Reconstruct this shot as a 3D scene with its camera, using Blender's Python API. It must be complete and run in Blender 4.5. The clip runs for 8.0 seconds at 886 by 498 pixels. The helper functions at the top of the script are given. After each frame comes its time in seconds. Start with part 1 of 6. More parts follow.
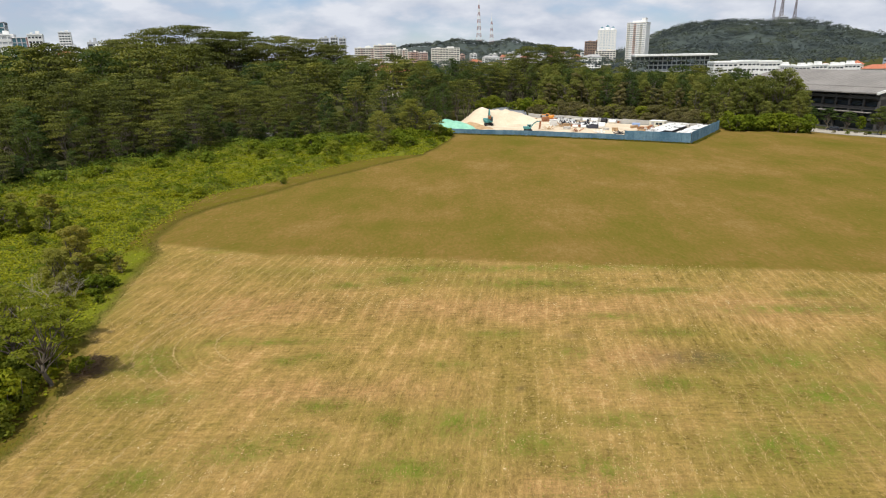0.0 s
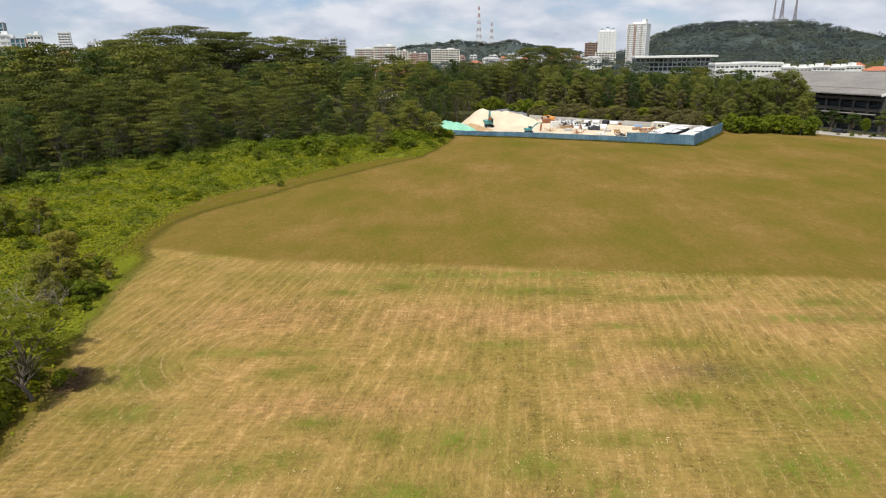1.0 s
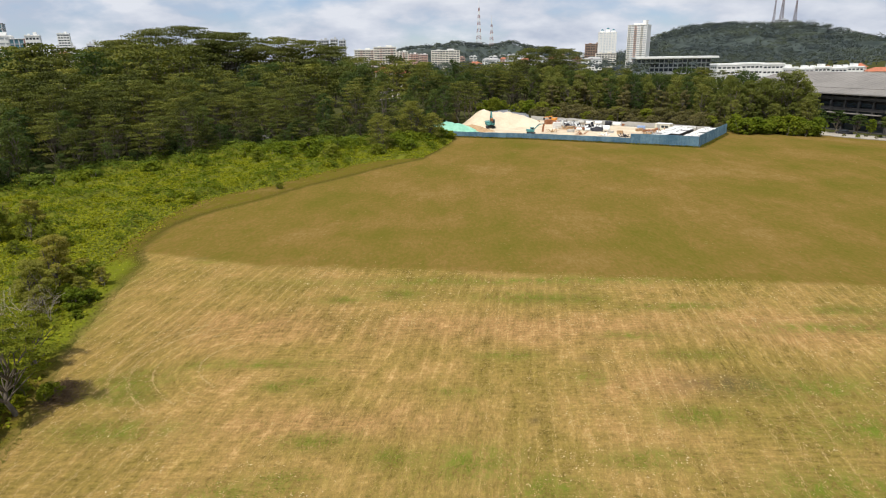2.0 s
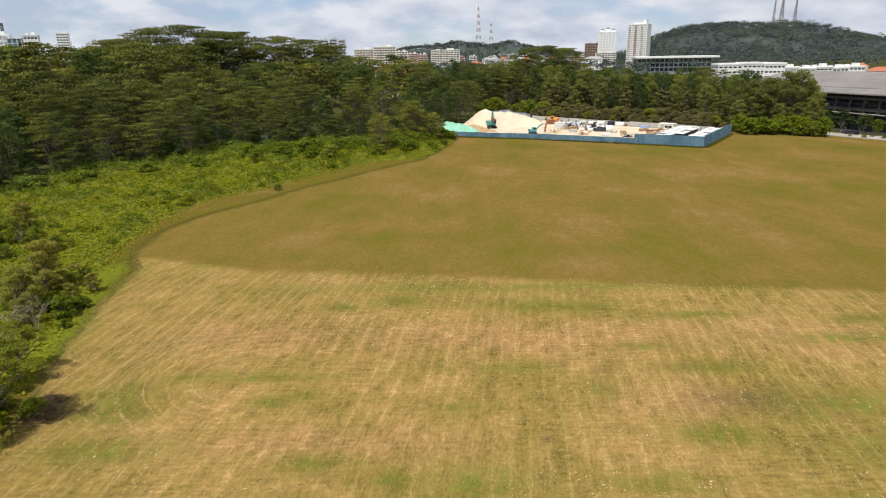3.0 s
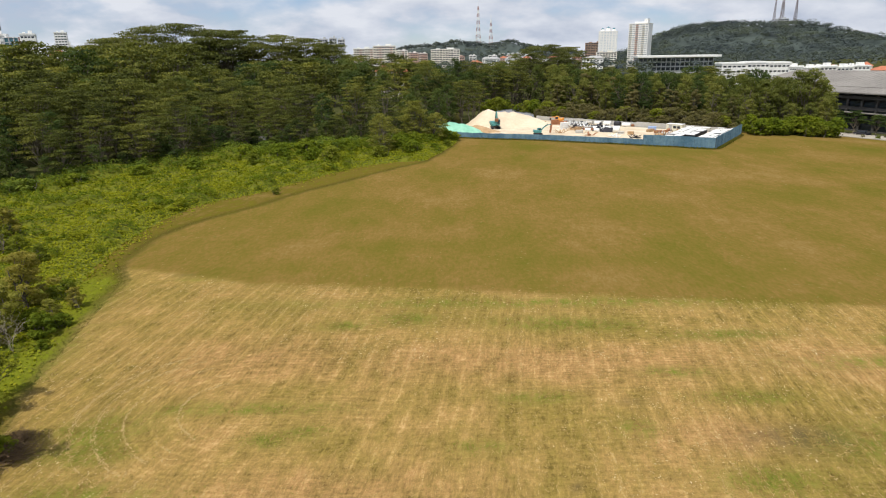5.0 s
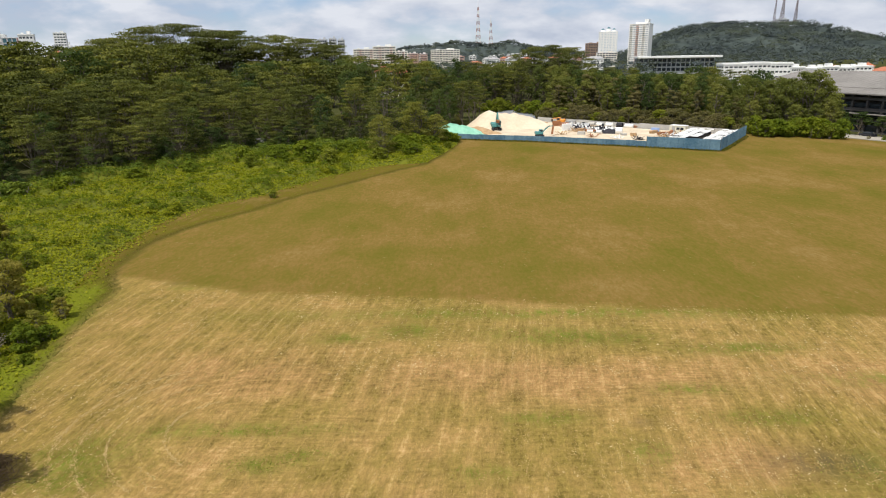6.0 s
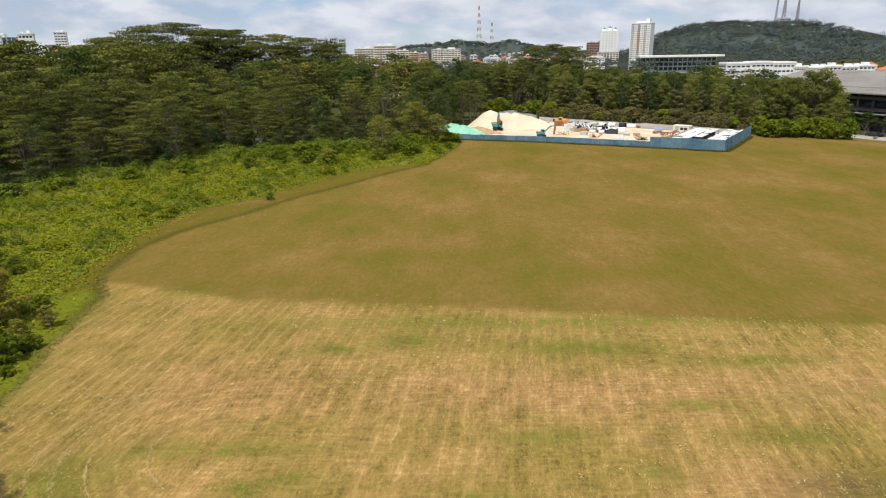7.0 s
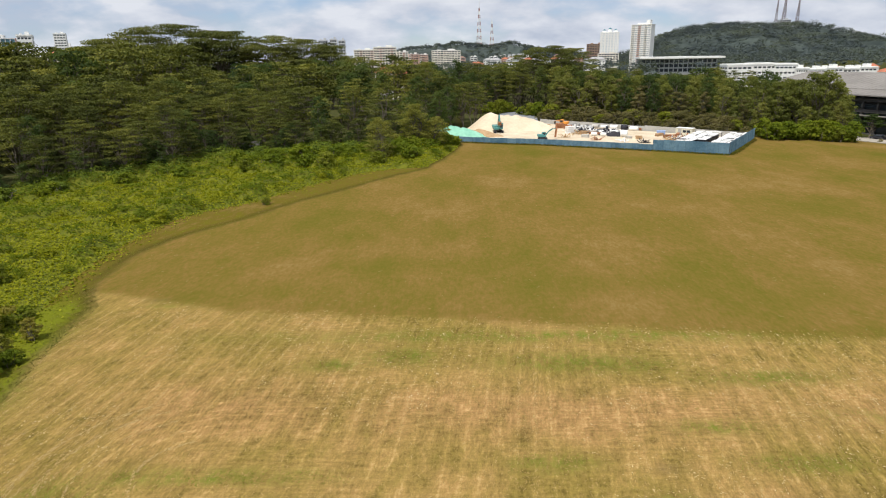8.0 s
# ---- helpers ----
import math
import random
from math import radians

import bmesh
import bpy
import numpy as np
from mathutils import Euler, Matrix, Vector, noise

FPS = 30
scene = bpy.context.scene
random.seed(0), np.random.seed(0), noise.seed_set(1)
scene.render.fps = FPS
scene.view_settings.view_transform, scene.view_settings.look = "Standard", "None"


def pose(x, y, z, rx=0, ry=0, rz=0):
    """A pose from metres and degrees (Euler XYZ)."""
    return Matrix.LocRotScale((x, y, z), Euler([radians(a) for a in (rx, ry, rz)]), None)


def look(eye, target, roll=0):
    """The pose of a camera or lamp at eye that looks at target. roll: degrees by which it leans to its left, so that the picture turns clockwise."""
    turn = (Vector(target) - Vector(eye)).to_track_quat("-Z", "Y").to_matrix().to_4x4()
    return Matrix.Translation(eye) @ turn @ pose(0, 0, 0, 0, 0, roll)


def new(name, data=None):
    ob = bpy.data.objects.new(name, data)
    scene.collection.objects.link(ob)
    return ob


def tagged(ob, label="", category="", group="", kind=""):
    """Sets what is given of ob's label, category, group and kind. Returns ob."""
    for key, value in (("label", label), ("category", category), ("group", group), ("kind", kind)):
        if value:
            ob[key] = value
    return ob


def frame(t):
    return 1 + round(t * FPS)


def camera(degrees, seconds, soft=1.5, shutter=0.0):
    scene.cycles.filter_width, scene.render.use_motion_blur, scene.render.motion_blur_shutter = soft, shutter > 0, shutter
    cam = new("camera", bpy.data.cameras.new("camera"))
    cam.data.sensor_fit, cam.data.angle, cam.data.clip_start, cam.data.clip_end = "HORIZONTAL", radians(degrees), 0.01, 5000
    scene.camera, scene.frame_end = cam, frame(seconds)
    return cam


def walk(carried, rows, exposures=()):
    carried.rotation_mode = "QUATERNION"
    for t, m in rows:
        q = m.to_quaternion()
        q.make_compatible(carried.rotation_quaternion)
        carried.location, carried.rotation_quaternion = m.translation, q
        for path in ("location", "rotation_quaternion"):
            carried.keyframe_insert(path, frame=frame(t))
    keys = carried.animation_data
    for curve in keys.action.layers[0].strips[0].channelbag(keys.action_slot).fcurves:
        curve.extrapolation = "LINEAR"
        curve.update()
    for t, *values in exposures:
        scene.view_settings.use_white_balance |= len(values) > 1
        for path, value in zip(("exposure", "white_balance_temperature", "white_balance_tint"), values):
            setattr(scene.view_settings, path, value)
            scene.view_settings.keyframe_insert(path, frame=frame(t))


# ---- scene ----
cam = camera(71.8, 8.0, 1.1)
PATH = [
    (0, (2.169, -1.437, 22.565), (2.13, 0.468, 21.957), -1.1),
    (0.5, (2.235, -0.392, 22.459), (2.195, 1.513, 21.852), -1.2),
    (1, (2.122, 0.695, 22.385), (2.084, 2.601, 21.781), -1.0),
    (1.5, (1.914, 1.732, 22.297), (1.876, 3.639, 21.696), -1.0),
    (3, (1.276, 5.072, 22.045), (1.24, 6.979, 21.443), -1.0),
    (3.5, (0.999, 6.179, 22.025), (0.962, 8.086, 21.422), -1.0),
    (4, (0.679, 7.227, 21.942), (0.643, 9.134, 21.338), -1.0),
    (4.5, (0.461, 8.385, 21.895), (0.426, 10.291, 21.291), -1.0),
    (6, (0.109, 11.896, 21.911), (0.075, 13.802, 21.309), -1.0),
    (6.5, (0.117, 12.977, 21.908), (0.082, 14.884, 21.306), -1.0),
    (7, (0.182, 14.031, 21.855), (0.145, 15.937, 21.251), -1.0),
    (7.5, (0.183, 15.12, 21.897), (0.146, 17.026, 21.292), -0.9),
    (8, (0.179, 16.24, 21.946), (0.142, 18.147, 21.346), -1.0),
]
walk(cam, [(t, look(eye, target, roll)) for t, eye, target, roll in PATH])

# ---- world, sun, exposure ----
SUN_DIR = Vector((-0.22, -0.42, 0.88)).normalized()      # towards the sun
world = bpy.data.worlds.new("world")
scene.world = world
world.use_nodes = True
wn, wl = world.node_tree.nodes, world.node_tree.links
wn.clear()
w_out = wn.new("ShaderNodeOutputWorld")
w_bg = wn.new("ShaderNodeBackground")
w_sky = wn.new("ShaderNodeTexSky")
w_sky.sky_type = "NISHITA"
w_sky.sun_disc = False
w_sky.sun_elevation = math.asin(SUN_DIR.z)
w_sky.sun_rotation = math.atan2(SUN_DIR.x, SUN_DIR.y)
w_sky.air_density, w_sky.dust_density, w_sky.ozone_density = 1.0, 0.1, 4.0
w_geo = wn.new("ShaderNodeTexCoord")
w_sep = wn.new("ShaderNodeSeparateXYZ")
wl.new(w_geo.outputs["Generated"], w_sep.inputs[0])
# cloud layer: the direction laid out on a flat cloud base overhead
w_den = wn.new("ShaderNodeMath"); w_den.operation = "ADD"; w_den.inputs[1].default_value = 0.36
wl.new(w_sep.outputs["Z"], w_den.inputs[0])
w_max = wn.new("ShaderNodeMath"); w_max.operation = "MAXIMUM"; w_max.inputs[1].default_value = 0.03
wl.new(w_den.outputs[0], w_max.inputs[0])
w_dx = wn.new("ShaderNodeMath"); w_dx.operation = "DIVIDE"
w_dy = wn.new("ShaderNodeMath"); w_dy.operation = "DIVIDE"
for d, axis in ((w_dx, "X"), (w_dy, "Y")):
    wl.new(w_sep.outputs[axis], d.inputs[0])
    wl.new(w_max.outputs[0], d.inputs[1])
w_com = wn.new("ShaderNodeCombineXYZ")
wl.new(w_dx.outputs[0], w_com.inputs["X"])
wl.new(w_dy.outputs[0], w_com.inputs["Y"])
w_noise = wn.new("ShaderNodeTexNoise")
w_noise.inputs["Scale"].default_value, w_noise.inputs["Detail"].default_value, w_noise.inputs["Roughness"].default_value = 2.1, 8, 0.55
wl.new(w_com.outputs[0], w_noise.inputs["Vector"])
w_ramp = wn.new("ShaderNodeValToRGB")
w_ramp.color_ramp.elements[0].position, w_ramp.color_ramp.elements[1].position = 0.29, 0.50
wl.new(w_noise.outputs["Fac"], w_ramp.inputs[0])
# cloud tone: grey undersides and white tops
w_noise2 = wn.new("ShaderNodeTexNoise")
w_noise2.inputs["Scale"].default_value, w_noise2.inputs["Detail"].default_value = 4.2, 7
wl.new(w_com.outputs[0], w_noise2.inputs["Vector"])
w_tone = wn.new("ShaderNodeValToRGB")
w_tone.color_ramp.elements[0].position, w_tone.color_ramp.elements[0].color = 0.38, (0.50, 0.555, 0.67, 1)
w_tone.color_ramp.elements[1].position, w_tone.color_ramp.elements[1].color = 0.62, (0.75, 0.78, 0.85, 1)
wl.new(w_noise2.outputs["Fac"], w_tone.inputs[0])
w_scale = wn.new("ShaderNodeVectorMath"); w_scale.operation = "MULTIPLY"; w_scale.inputs[1].default_value = (0.078, 0.086, 0.106)
wl.new(w_sky.outputs[0], w_scale.inputs[0])
w_mix = wn.new("ShaderNodeMix"); w_mix.data_type = "RGBA"
wl.new(w_ramp.outputs[0], w_mix.inputs[0])
wl.new(w_scale.outputs[0], w_mix.inputs[6])
wl.new(w_tone.outputs[0], w_mix.inputs[7])
wl.new(w_mix.outputs[2], w_bg.inputs["Color"])
w_bg.inputs["Strength"].default_value = 1.0
wl.new(w_bg.outputs[0], w_out.inputs[0])

sun = new("sun", bpy.data.lights.new("sun", "SUN"))
sun.data.energy, sun.data.angle, sun.data.color = 4.2, radians(0.6), (1.0, 0.95, 0.86)
sun.matrix_world = look(SUN_DIR * 100, (0, 0, 0))


# ---- materials ----
def nodes_of(name):
    m = bpy.data.materials.new(name)
    m.use_nodes = True
    n, l = m.node_tree.nodes, m.node_tree.links
    return m, n, l, n["Principled BSDF"]


def ramp(n, stops):
    r = n.new("ShaderNodeValToRGB")
    while len(r.color_ramp.elements) < len(stops):
        r.color_ramp.elements.new(0.5)
    for e, (p, c) in zip(r.color_ramp.elements, stops):
        e.position, e.color = p, (*c, 1)
    return r


def noise_node(n, l, scale, detail=4, rough=0.55, vec=None, stretch=None):
    t = n.new("ShaderNodeTexNoise")
    t.inputs["Scale"].default_value, t.inputs["Detail"].default_value, t.inputs["Roughness"].default_value = scale, detail, rough
    if vec is not None:
        if stretch:
            mp = n.new("ShaderNodeMapping")
            mp.inputs["Scale"].default_value = stretch
            l.new(vec, mp.inputs["Vector"])
            vec = mp.outputs[0]
        l.new(vec, t.inputs["Vector"])
    return t


def mix_rgb(n, l, fac, a, b, blend="MIX"):
    m = n.new("ShaderNodeMix")
    m.data_type, m.blend_type = "RGBA", blend
    for sock, v in ((m.inputs[0], fac), (m.inputs[6], a), (m.inputs[7], b)):
        if isinstance(v, (int, float)):
            sock.default_value = v
        elif isinstance(v, tuple):
            sock.default_value = (*v, 1)
        else:
            l.new(v, sock)
    return m.outputs[2]


def math_node(n, l, op, a, b=None, c=None, clamp=False):
    m = n.new("ShaderNodeMath")
    m.operation, m.use_clamp = op, clamp
    for sock, v in zip(m.inputs, (a, b, c)):
        if v is None:
            continue
        if isinstance(v, (int, float)):
            sock.default_value = v
        else:
            l.new(v, sock)
    return m.outputs[0]


def surface(name, dark, light, scale=0.6, fine=9.0, rough=0.8, bump=0.25, metal=0.0, vary=0.0):
    """A weathered solid surface: stains at one scale and grain at another, in world metres."""
    m, n, l, b = nodes_of(name)
    pos = n.new("ShaderNodeNewGeometry").outputs["Position"]
    big, small = noise_node(n, l, scale, 5, 0.6, pos), noise_node(n, l, fine, 3, 0.6, pos)
    mixed = math_node(n, l, "ADD", math_node(n, l, "MULTIPLY", big.outputs["Fac"], 0.65), math_node(n, l, "MULTIPLY", small.outputs["Fac"], 0.35))
    if vary:
        rnd = n.new("ShaderNodeObjectInfo").outputs["Random"]
        mixed = math_node(n, l, "ADD", mixed, math_node(n, l, "MULTIPLY", math_node(n, l, "SUBTRACT", rnd, 0.5), vary))
    r = ramp(n, [(0.32, dark), (0.66, light)])
    l.new(mixed, r.inputs[0])
    l.new(r.outputs[0], b.inputs["Base Color"])
    b.inputs["Roughness"].default_value, b.inputs["Metallic"].default_value = rough, metal
    b.inputs["Specular IOR Level"].default_value = 0.5 if rough < 0.6 else 0.15
    if bump:
        bp = n.new("ShaderNodeBump")
        bp.inputs["Strength"].default_value, bp.inputs["Distance"].default_value = bump, 0.05
        l.new(small.outputs["Fac"], bp.inputs["Height"])
        l.new(bp.outputs[0], b.inputs["Normal"])
    return m


def foliage(name, stops, patch=0.12, patch_mix=0.5, tree_mix=0.35, through_light=0.48):
    """Leaves: each leaf its own tone, with clumps and whole plants that differ; some light passes through."""
    m, n, l, b = nodes_of(name)
    geo = n.new("ShaderNodeNewGeometry")
    clump = noise_node(n, l, patch, 3, 0.6, geo.outputs["Position"])
    rnd = n.new("ShaderNodeObjectInfo").outputs["Random"]
    leaf_w = 1.0 - patch_mix - tree_mix
    v = math_node(n, l, "MULTIPLY", geo.outputs["Random Per Island"], leaf_w)
    stretched = n.new("ShaderNodeMapRange")
    stretched.inputs[1].default_value, stretched.inputs[2].default_value = 0.3, 0.7
    l.new(clump.outputs["Fac"], stretched.inputs[0])
    v = math_node(n, l, "ADD", v, math_node(n, l, "MULTIPLY", stretched.outputs[0], patch_mix))
    v = math_node(n, l, "ADD", v, math_node(n, l, "MULTIPLY", rnd, tree_mix))
    r = ramp(n, stops)
    l.new(v, r.inputs[0])
    l.new(r.outputs[0], b.inputs["Base Color"])
    b.inputs["Roughness"].default_value = 0.62
    b.inputs["Specular IOR Level"].default_value = 0.1
    tr = n.new("ShaderNodeBsdfTranslucent")
    l.new(mix_rgb(n, l, 1.0, r.outputs[0], (1.0, 1.0, 0.45), "MULTIPLY"), tr.inputs["Color"])
    ms = n.new("ShaderNodeMixShader")
    ms.inputs[0].default_value = through_light
    l.new(b.outputs[0], ms.inputs[1])
    l.new(tr.outputs[0], ms.inputs[2])
    l.new(ms.outputs[0], n["Material Output"].inputs["Surface"])
    return m


M_ALBIZIA = foliage("albizia_leaves", [(0.1, (0.032, 0.040, 0.011)), (0.5, (0.108, 0.122, 0.027)), (0.9, (0.246, 0.236, 0.048))], 0.12, 0.5, 0.35, 0.32)
M_BROAD = foliage("broadleaf_leaves", [(0.1, (0.028, 0.050, 0.018)), (0.5, (0.074, 0.110, 0.032)), (0.9, (0.150, 0.172, 0.044))])
M_OLIVE = foliage("acacia_leaves", [(0.1, (0.088, 0.106, 0.028)), (0.5, (0.176, 0.196, 0.046)), (0.9, (0.290, 0.280, 0.078))], 0.25, 0.35, 0.4)
M_BROWN = foliage("dry_vine_leaves", [(0.1, (0.105, 0.104, 0.040)), (0.5, (0.190, 0.170, 0.070)), (0.9, (0.285, 0.245, 0.112))], 0.35, 0.4, 0.35)
M_VINE = foliage("vine_leaves", [(0.1, (0.146, 0.176, 0.010)), (0.45, (0.240, 0.262, 0.013)), (0.9, (0.328, 0.318, 0.019))], 0.30, 0.30, 0.0, 0.42)
M_SHRUB = foliage("shrub_leaves", [(0.1, (0.090, 0.130, 0.013)), (0.5, (0.158, 0.206, 0.017)), (0.9, (0.245, 0.268, 0.023))], 0.5, 0.30, 0.3, 0.5)
M_FOOT = foliage("forest_foot_leaves", [(0.1, (0.084, 0.130, 0.020)), (0.5, (0.148, 0.204, 0.030)), (0.9, (0.236, 0.276, 0.042))], 0.4, 0.30, 0.3, 0.45)
# bluish grey in this leaf colour stands for distance haze
M_HAZY_LEAVES = foliage("hazy_far_leaves", [(0.1, (0.048, 0.064, 0.084)), (0.5, (0.082, 0.101, 0.104)), (0.9, (0.132, 0.153, 0.110))], 0.014, 0.76, 0.0, 0.3)
M_RAIN = foliage("rain_tree_leaves", [(0.1, (0.058, 0.072, 0.024)), (0.5, (0.118, 0.132, 0.040)), (0.9, (0.192, 0.194, 0.058))], 0.10)
M_GRASS = foliage("verge_grass", [(0.1, (0.112, 0.128, 0.016)), (0.5, (0.150, 0.142, 0.024)), (0.9, (0.200, 0.160, 0.045))], 0.12, 0.7, 0.0, 0.4)
M_STUBBLE = foliage("cut_stubble", [(0.12, (0.205, 0.150, 0.036)), (0.5, (0.290, 0.192, 0.060)), (0.9, (0.385, 0.268, 0.100))], 0.9, 0.30, 0.0, 0.0)
M_TURF = foliage("mown_turf", [(0.12, (0.130, 0.114, 0.019)), (0.5, (0.160, 0.122, 0.028)), (0.9, (0.212, 0.149, 0.050))], 0.3, 0.45, 0.0, 0.0)
M_TRAIL = foliage("straw_trail", [(0.1, (0.33, 0.222, 0.078)), (0.6, (0.40, 0.282, 0.112)), (0.97, (0.50, 0.38, 0.18))], 0.5, 0.35, 0.0, 0.0)
M_FRESH = foliage("fresh_grass", [(0.1, (0.150, 0.165, 0.020)), (0.5, (0.185, 0.190, 0.025)), (0.9, (0.250, 0.225, 0.045))], 0.9, 0.4, 0.0, 0.15)
M_STRAW = foliage("dry_straw", [(0.1, (0.38, 0.27, 0.11)), (0.6, (0.50, 0.37, 0.17)), (0.97, (0.72, 0.60, 0.36))], 0.5, 0.35, 0.0, 0.0)
M_SCRUB = foliage("scrub_leaves", [(0.1, (0.176, 0.188, 0.034)), (0.5, (0.295, 0.288, 0.058)), (0.9, (0.405, 0.372, 0.088))], 0.5, 0.4, 0.3, 0.55)
M_SCRUBBROWN = foliage("brown_scrub_leaves", [(0.1, (0.205, 0.196, 0.040)), (0.5, (0.315, 0.284, 0.060)), (0.9, (0.400, 0.342, 0.088))], 0.5, 0.4, 0.2, 0.55)
M_DARKLEAF = foliage("dark_scrub_leaves", [(0.1, (0.124, 0.158, 0.020)), (0.5, (0.204, 0.234, 0.028)), (0.9, (0.295, 0.302, 0.040))], 0.4, 0.35, 0.25, 0.54)
M_ROUND = foliage("round_acacia_leaves", [(0.1, (0.140, 0.152, 0.030)), (0.5, (0.230, 0.232, 0.050)), (0.9, (0.330, 0.312, 0.078))], 0.5, 0.4, 0.3, 0.5)
M_YOUNG = foliage("young_albizia_leaves", [(0.1, (0.116, 0.148, 0.016)), (0.5, (0.205, 0.228, 0.024)), (0.9, (0.312, 0.300, 0.038))], 0.6, 0.4, 0.2, 0.5)
M_BARK = surface("bark", (0.08, 0.066, 0.048), (0.21, 0.18, 0.14), 1.2, 7, 0.9, 0.5, vary=0.2)
M_DARKBARK = surface("dark_bark", (0.075, 0.062, 0.046), (0.165, 0.138, 0.105), 1.2, 7, 0.9, 0.5)
M_DEADWOOD = surface("dead_wood", (0.26, 0.22, 0.16), (0.46, 0.40, 0.31), 1.2, 9, 0.9, 0.4)


# ---- mesh helpers ----
def value_noise(x, y, cell, seed):
    """Smooth value noise between 0 and 1 over the plan, with the given cell in metres."""
    g = np.random.default_rng(seed).random((256, 256))
    u, v = np.asarray(x) / cell + 1000.0, np.asarray(y) / cell + 1000.0
    i, j = np.floor(u).astype(int), np.floor(v).astype(int)
    fu, fv = u - i, v - j
    fu, fv = fu * fu * (3 - 2 * fu), fv * fv * (3 - 2 * fv)
    a, b = g[i % 256, j % 256], g[(i + 1) % 256, j % 256]
    c, d = g[i % 256, (j + 1) % 256], g[(i + 1) % 256, (j + 1) % 256]
    return (a * (1 - fu) + b * fu) * (1 - fv) + (c * (1 - fu) + d * fu) * fv


def smooth(v):
    v = np.clip(v, 0.0, 1.0)
    return v * v * (3 - 2 * v)


def quads_mesh(name, verts, faces, mat, shade=False):
    """A mesh from arrays of places (n, 3) and four-cornered faces (m, 4)."""
    me = bpy.data.meshes.new(name)
    verts, faces = np.asarray(verts, np.float32), np.asarray(faces, np.int32)
    me.vertices.add(len(verts))
    me.vertices.foreach_set("co", verts.ravel())
    me.loops.add(faces.size)
    me.loops.foreach_set("vertex_index", faces.ravel())
    me.polygons.add(len(faces))
    me.polygons.foreach_set("loop_start", np.arange(0, faces.size, 4, dtype=np.int32))
    me.polygons.foreach_set("loop_total", np.full(len(faces), 4, np.int32))
    if shade:
        me.polygons.foreach_set("use_smooth", np.ones(len(faces), bool))
    me.update(calc_edges=True)
    if mat:
        me.materials.append(mat)
    return me


def grid_faces(nx, ny):
    i, j = np.meshgrid(np.arange(nx - 1), np.arange(ny - 1), indexing="xy")
    a = (j * nx + i).ravel()
    return np.stack([a, a + 1, a + 1 + nx, a + nx], 1)


def child(name, me, parent, label="", m=None):
    ob = new(name, me)
    ob.parent = parent
    if m is not None:
        ob.matrix_local = m
    if label:
        ob["label"] = label
    return ob


def part(name, bm, material, parent, label=""):
    """Links a bmesh as one mesh object under a thing or a part."""
    me = bpy.data.meshes.new(name)
    bmesh.ops.recalc_face_normals(bm, faces=bm.faces)
    bm.to_mesh(me)
    bm.free()
    me.materials.append(material)
    return child(name, me, parent, label)


def solid(name, bm, mat):
    bmesh.ops.recalc_face_normals(bm, faces=bm.faces)
    me = bpy.data.meshes.new(name)
    bm.to_mesh(me)
    bm.free()
    me.materials.append(mat)
    return me


def empty(name, m, label, category, group="", kind=""):
    ob = new(name)
    ob.empty_display_size = 0.2
    ob.matrix_basis = m
    return tagged(ob, label, category, group, kind)


def add_box(bm, cx, cy, z0, sx, sy, sz, bevel=0.0, turn=None):
    """A box on z0 with its edges rounded off, added to bm."""
    made = bmesh.ops.create_cube(bm, size=1.0)["verts"]
    bmesh.ops.scale(bm, vec=(sx, sy, sz), verts=made)
    if bevel:
        edges = list({e for v in made for e in v.link_edges})
        made = list({v for f in bmesh.ops.bevel(bm, geom=edges, offset=bevel, segments=1, affect="EDGES")["faces"] for v in f.verts} | {v for v in made if v.is_valid})
    if turn is not None:
        bmesh.ops.transform(bm, matrix=turn, verts=made)
    bmesh.ops.translate(bm, vec=(cx, cy, z0 + sz / 2), verts=made)
    return made


def box(cx, cy, z0, sx, sy, sz, bevel=0.0, turn=None):
    bm = bmesh.new()
    add_box(bm, cx, cy, z0, sx, sy, sz, bevel, turn)
    return bm


def add_beam(bm, a, b, w, h):
    """A square bar from a to b, added to bm."""
    a, b = Vector(a), Vector(b)
    made = bmesh.ops.create_cube(bm, size=1.0)["verts"]
    bmesh.ops.scale(bm, vec=(w, h, (b - a).length), verts=made)
    bmesh.ops.transform(bm, matrix=Matrix.Translation((a + b) / 2) @ (b - a).to_track_quat("Z", "Y").to_matrix().to_4x4(), verts=made)


def add_cylinder(bm, a, b, r0, r1, n=12):
    a, b = Vector(a), Vector(b)
    made = bmesh.ops.create_cone(bm, cap_ends=True, segments=n, radius1=r0, radius2=r1, depth=(b - a).length)["verts"]
    bmesh.ops.transform(bm, matrix=Matrix.Translation((a + b) / 2) @ (b - a).to_track_quat("Z", "Y").to_matrix().to_4x4(), verts=made)


def leaf_quads(rng, centres, normals, size, slim=0.6):
    """Folded four-cornered leaves at the centres, one island each."""
    n = len(centres)
    nor = normals / (np.linalg.norm(normals, axis=1, keepdims=True) + 1e-9)
    t = rng.normal(size=(n, 3))
    t -= nor * (t * nor).sum(1, keepdims=True)
    t /= np.linalg.norm(t, axis=1, keepdims=True) + 1e-9
    s = np.cross(nor, t)
    k = (size * rng.uniform(0.6, 1.35, n))[:, None]
    w = k * slim
    fold = nor * k * (0.18 if slim > 0.5 else 0.03)
    v = np.stack([centres - t * k * 0.5, centres + s * w * 0.5 + fold, centres + t * k * 0.5, centres - s * w * 0.5 + fold], 1)
    return v.reshape(-1, 3), np.arange(4 * n).reshape(n, 4)


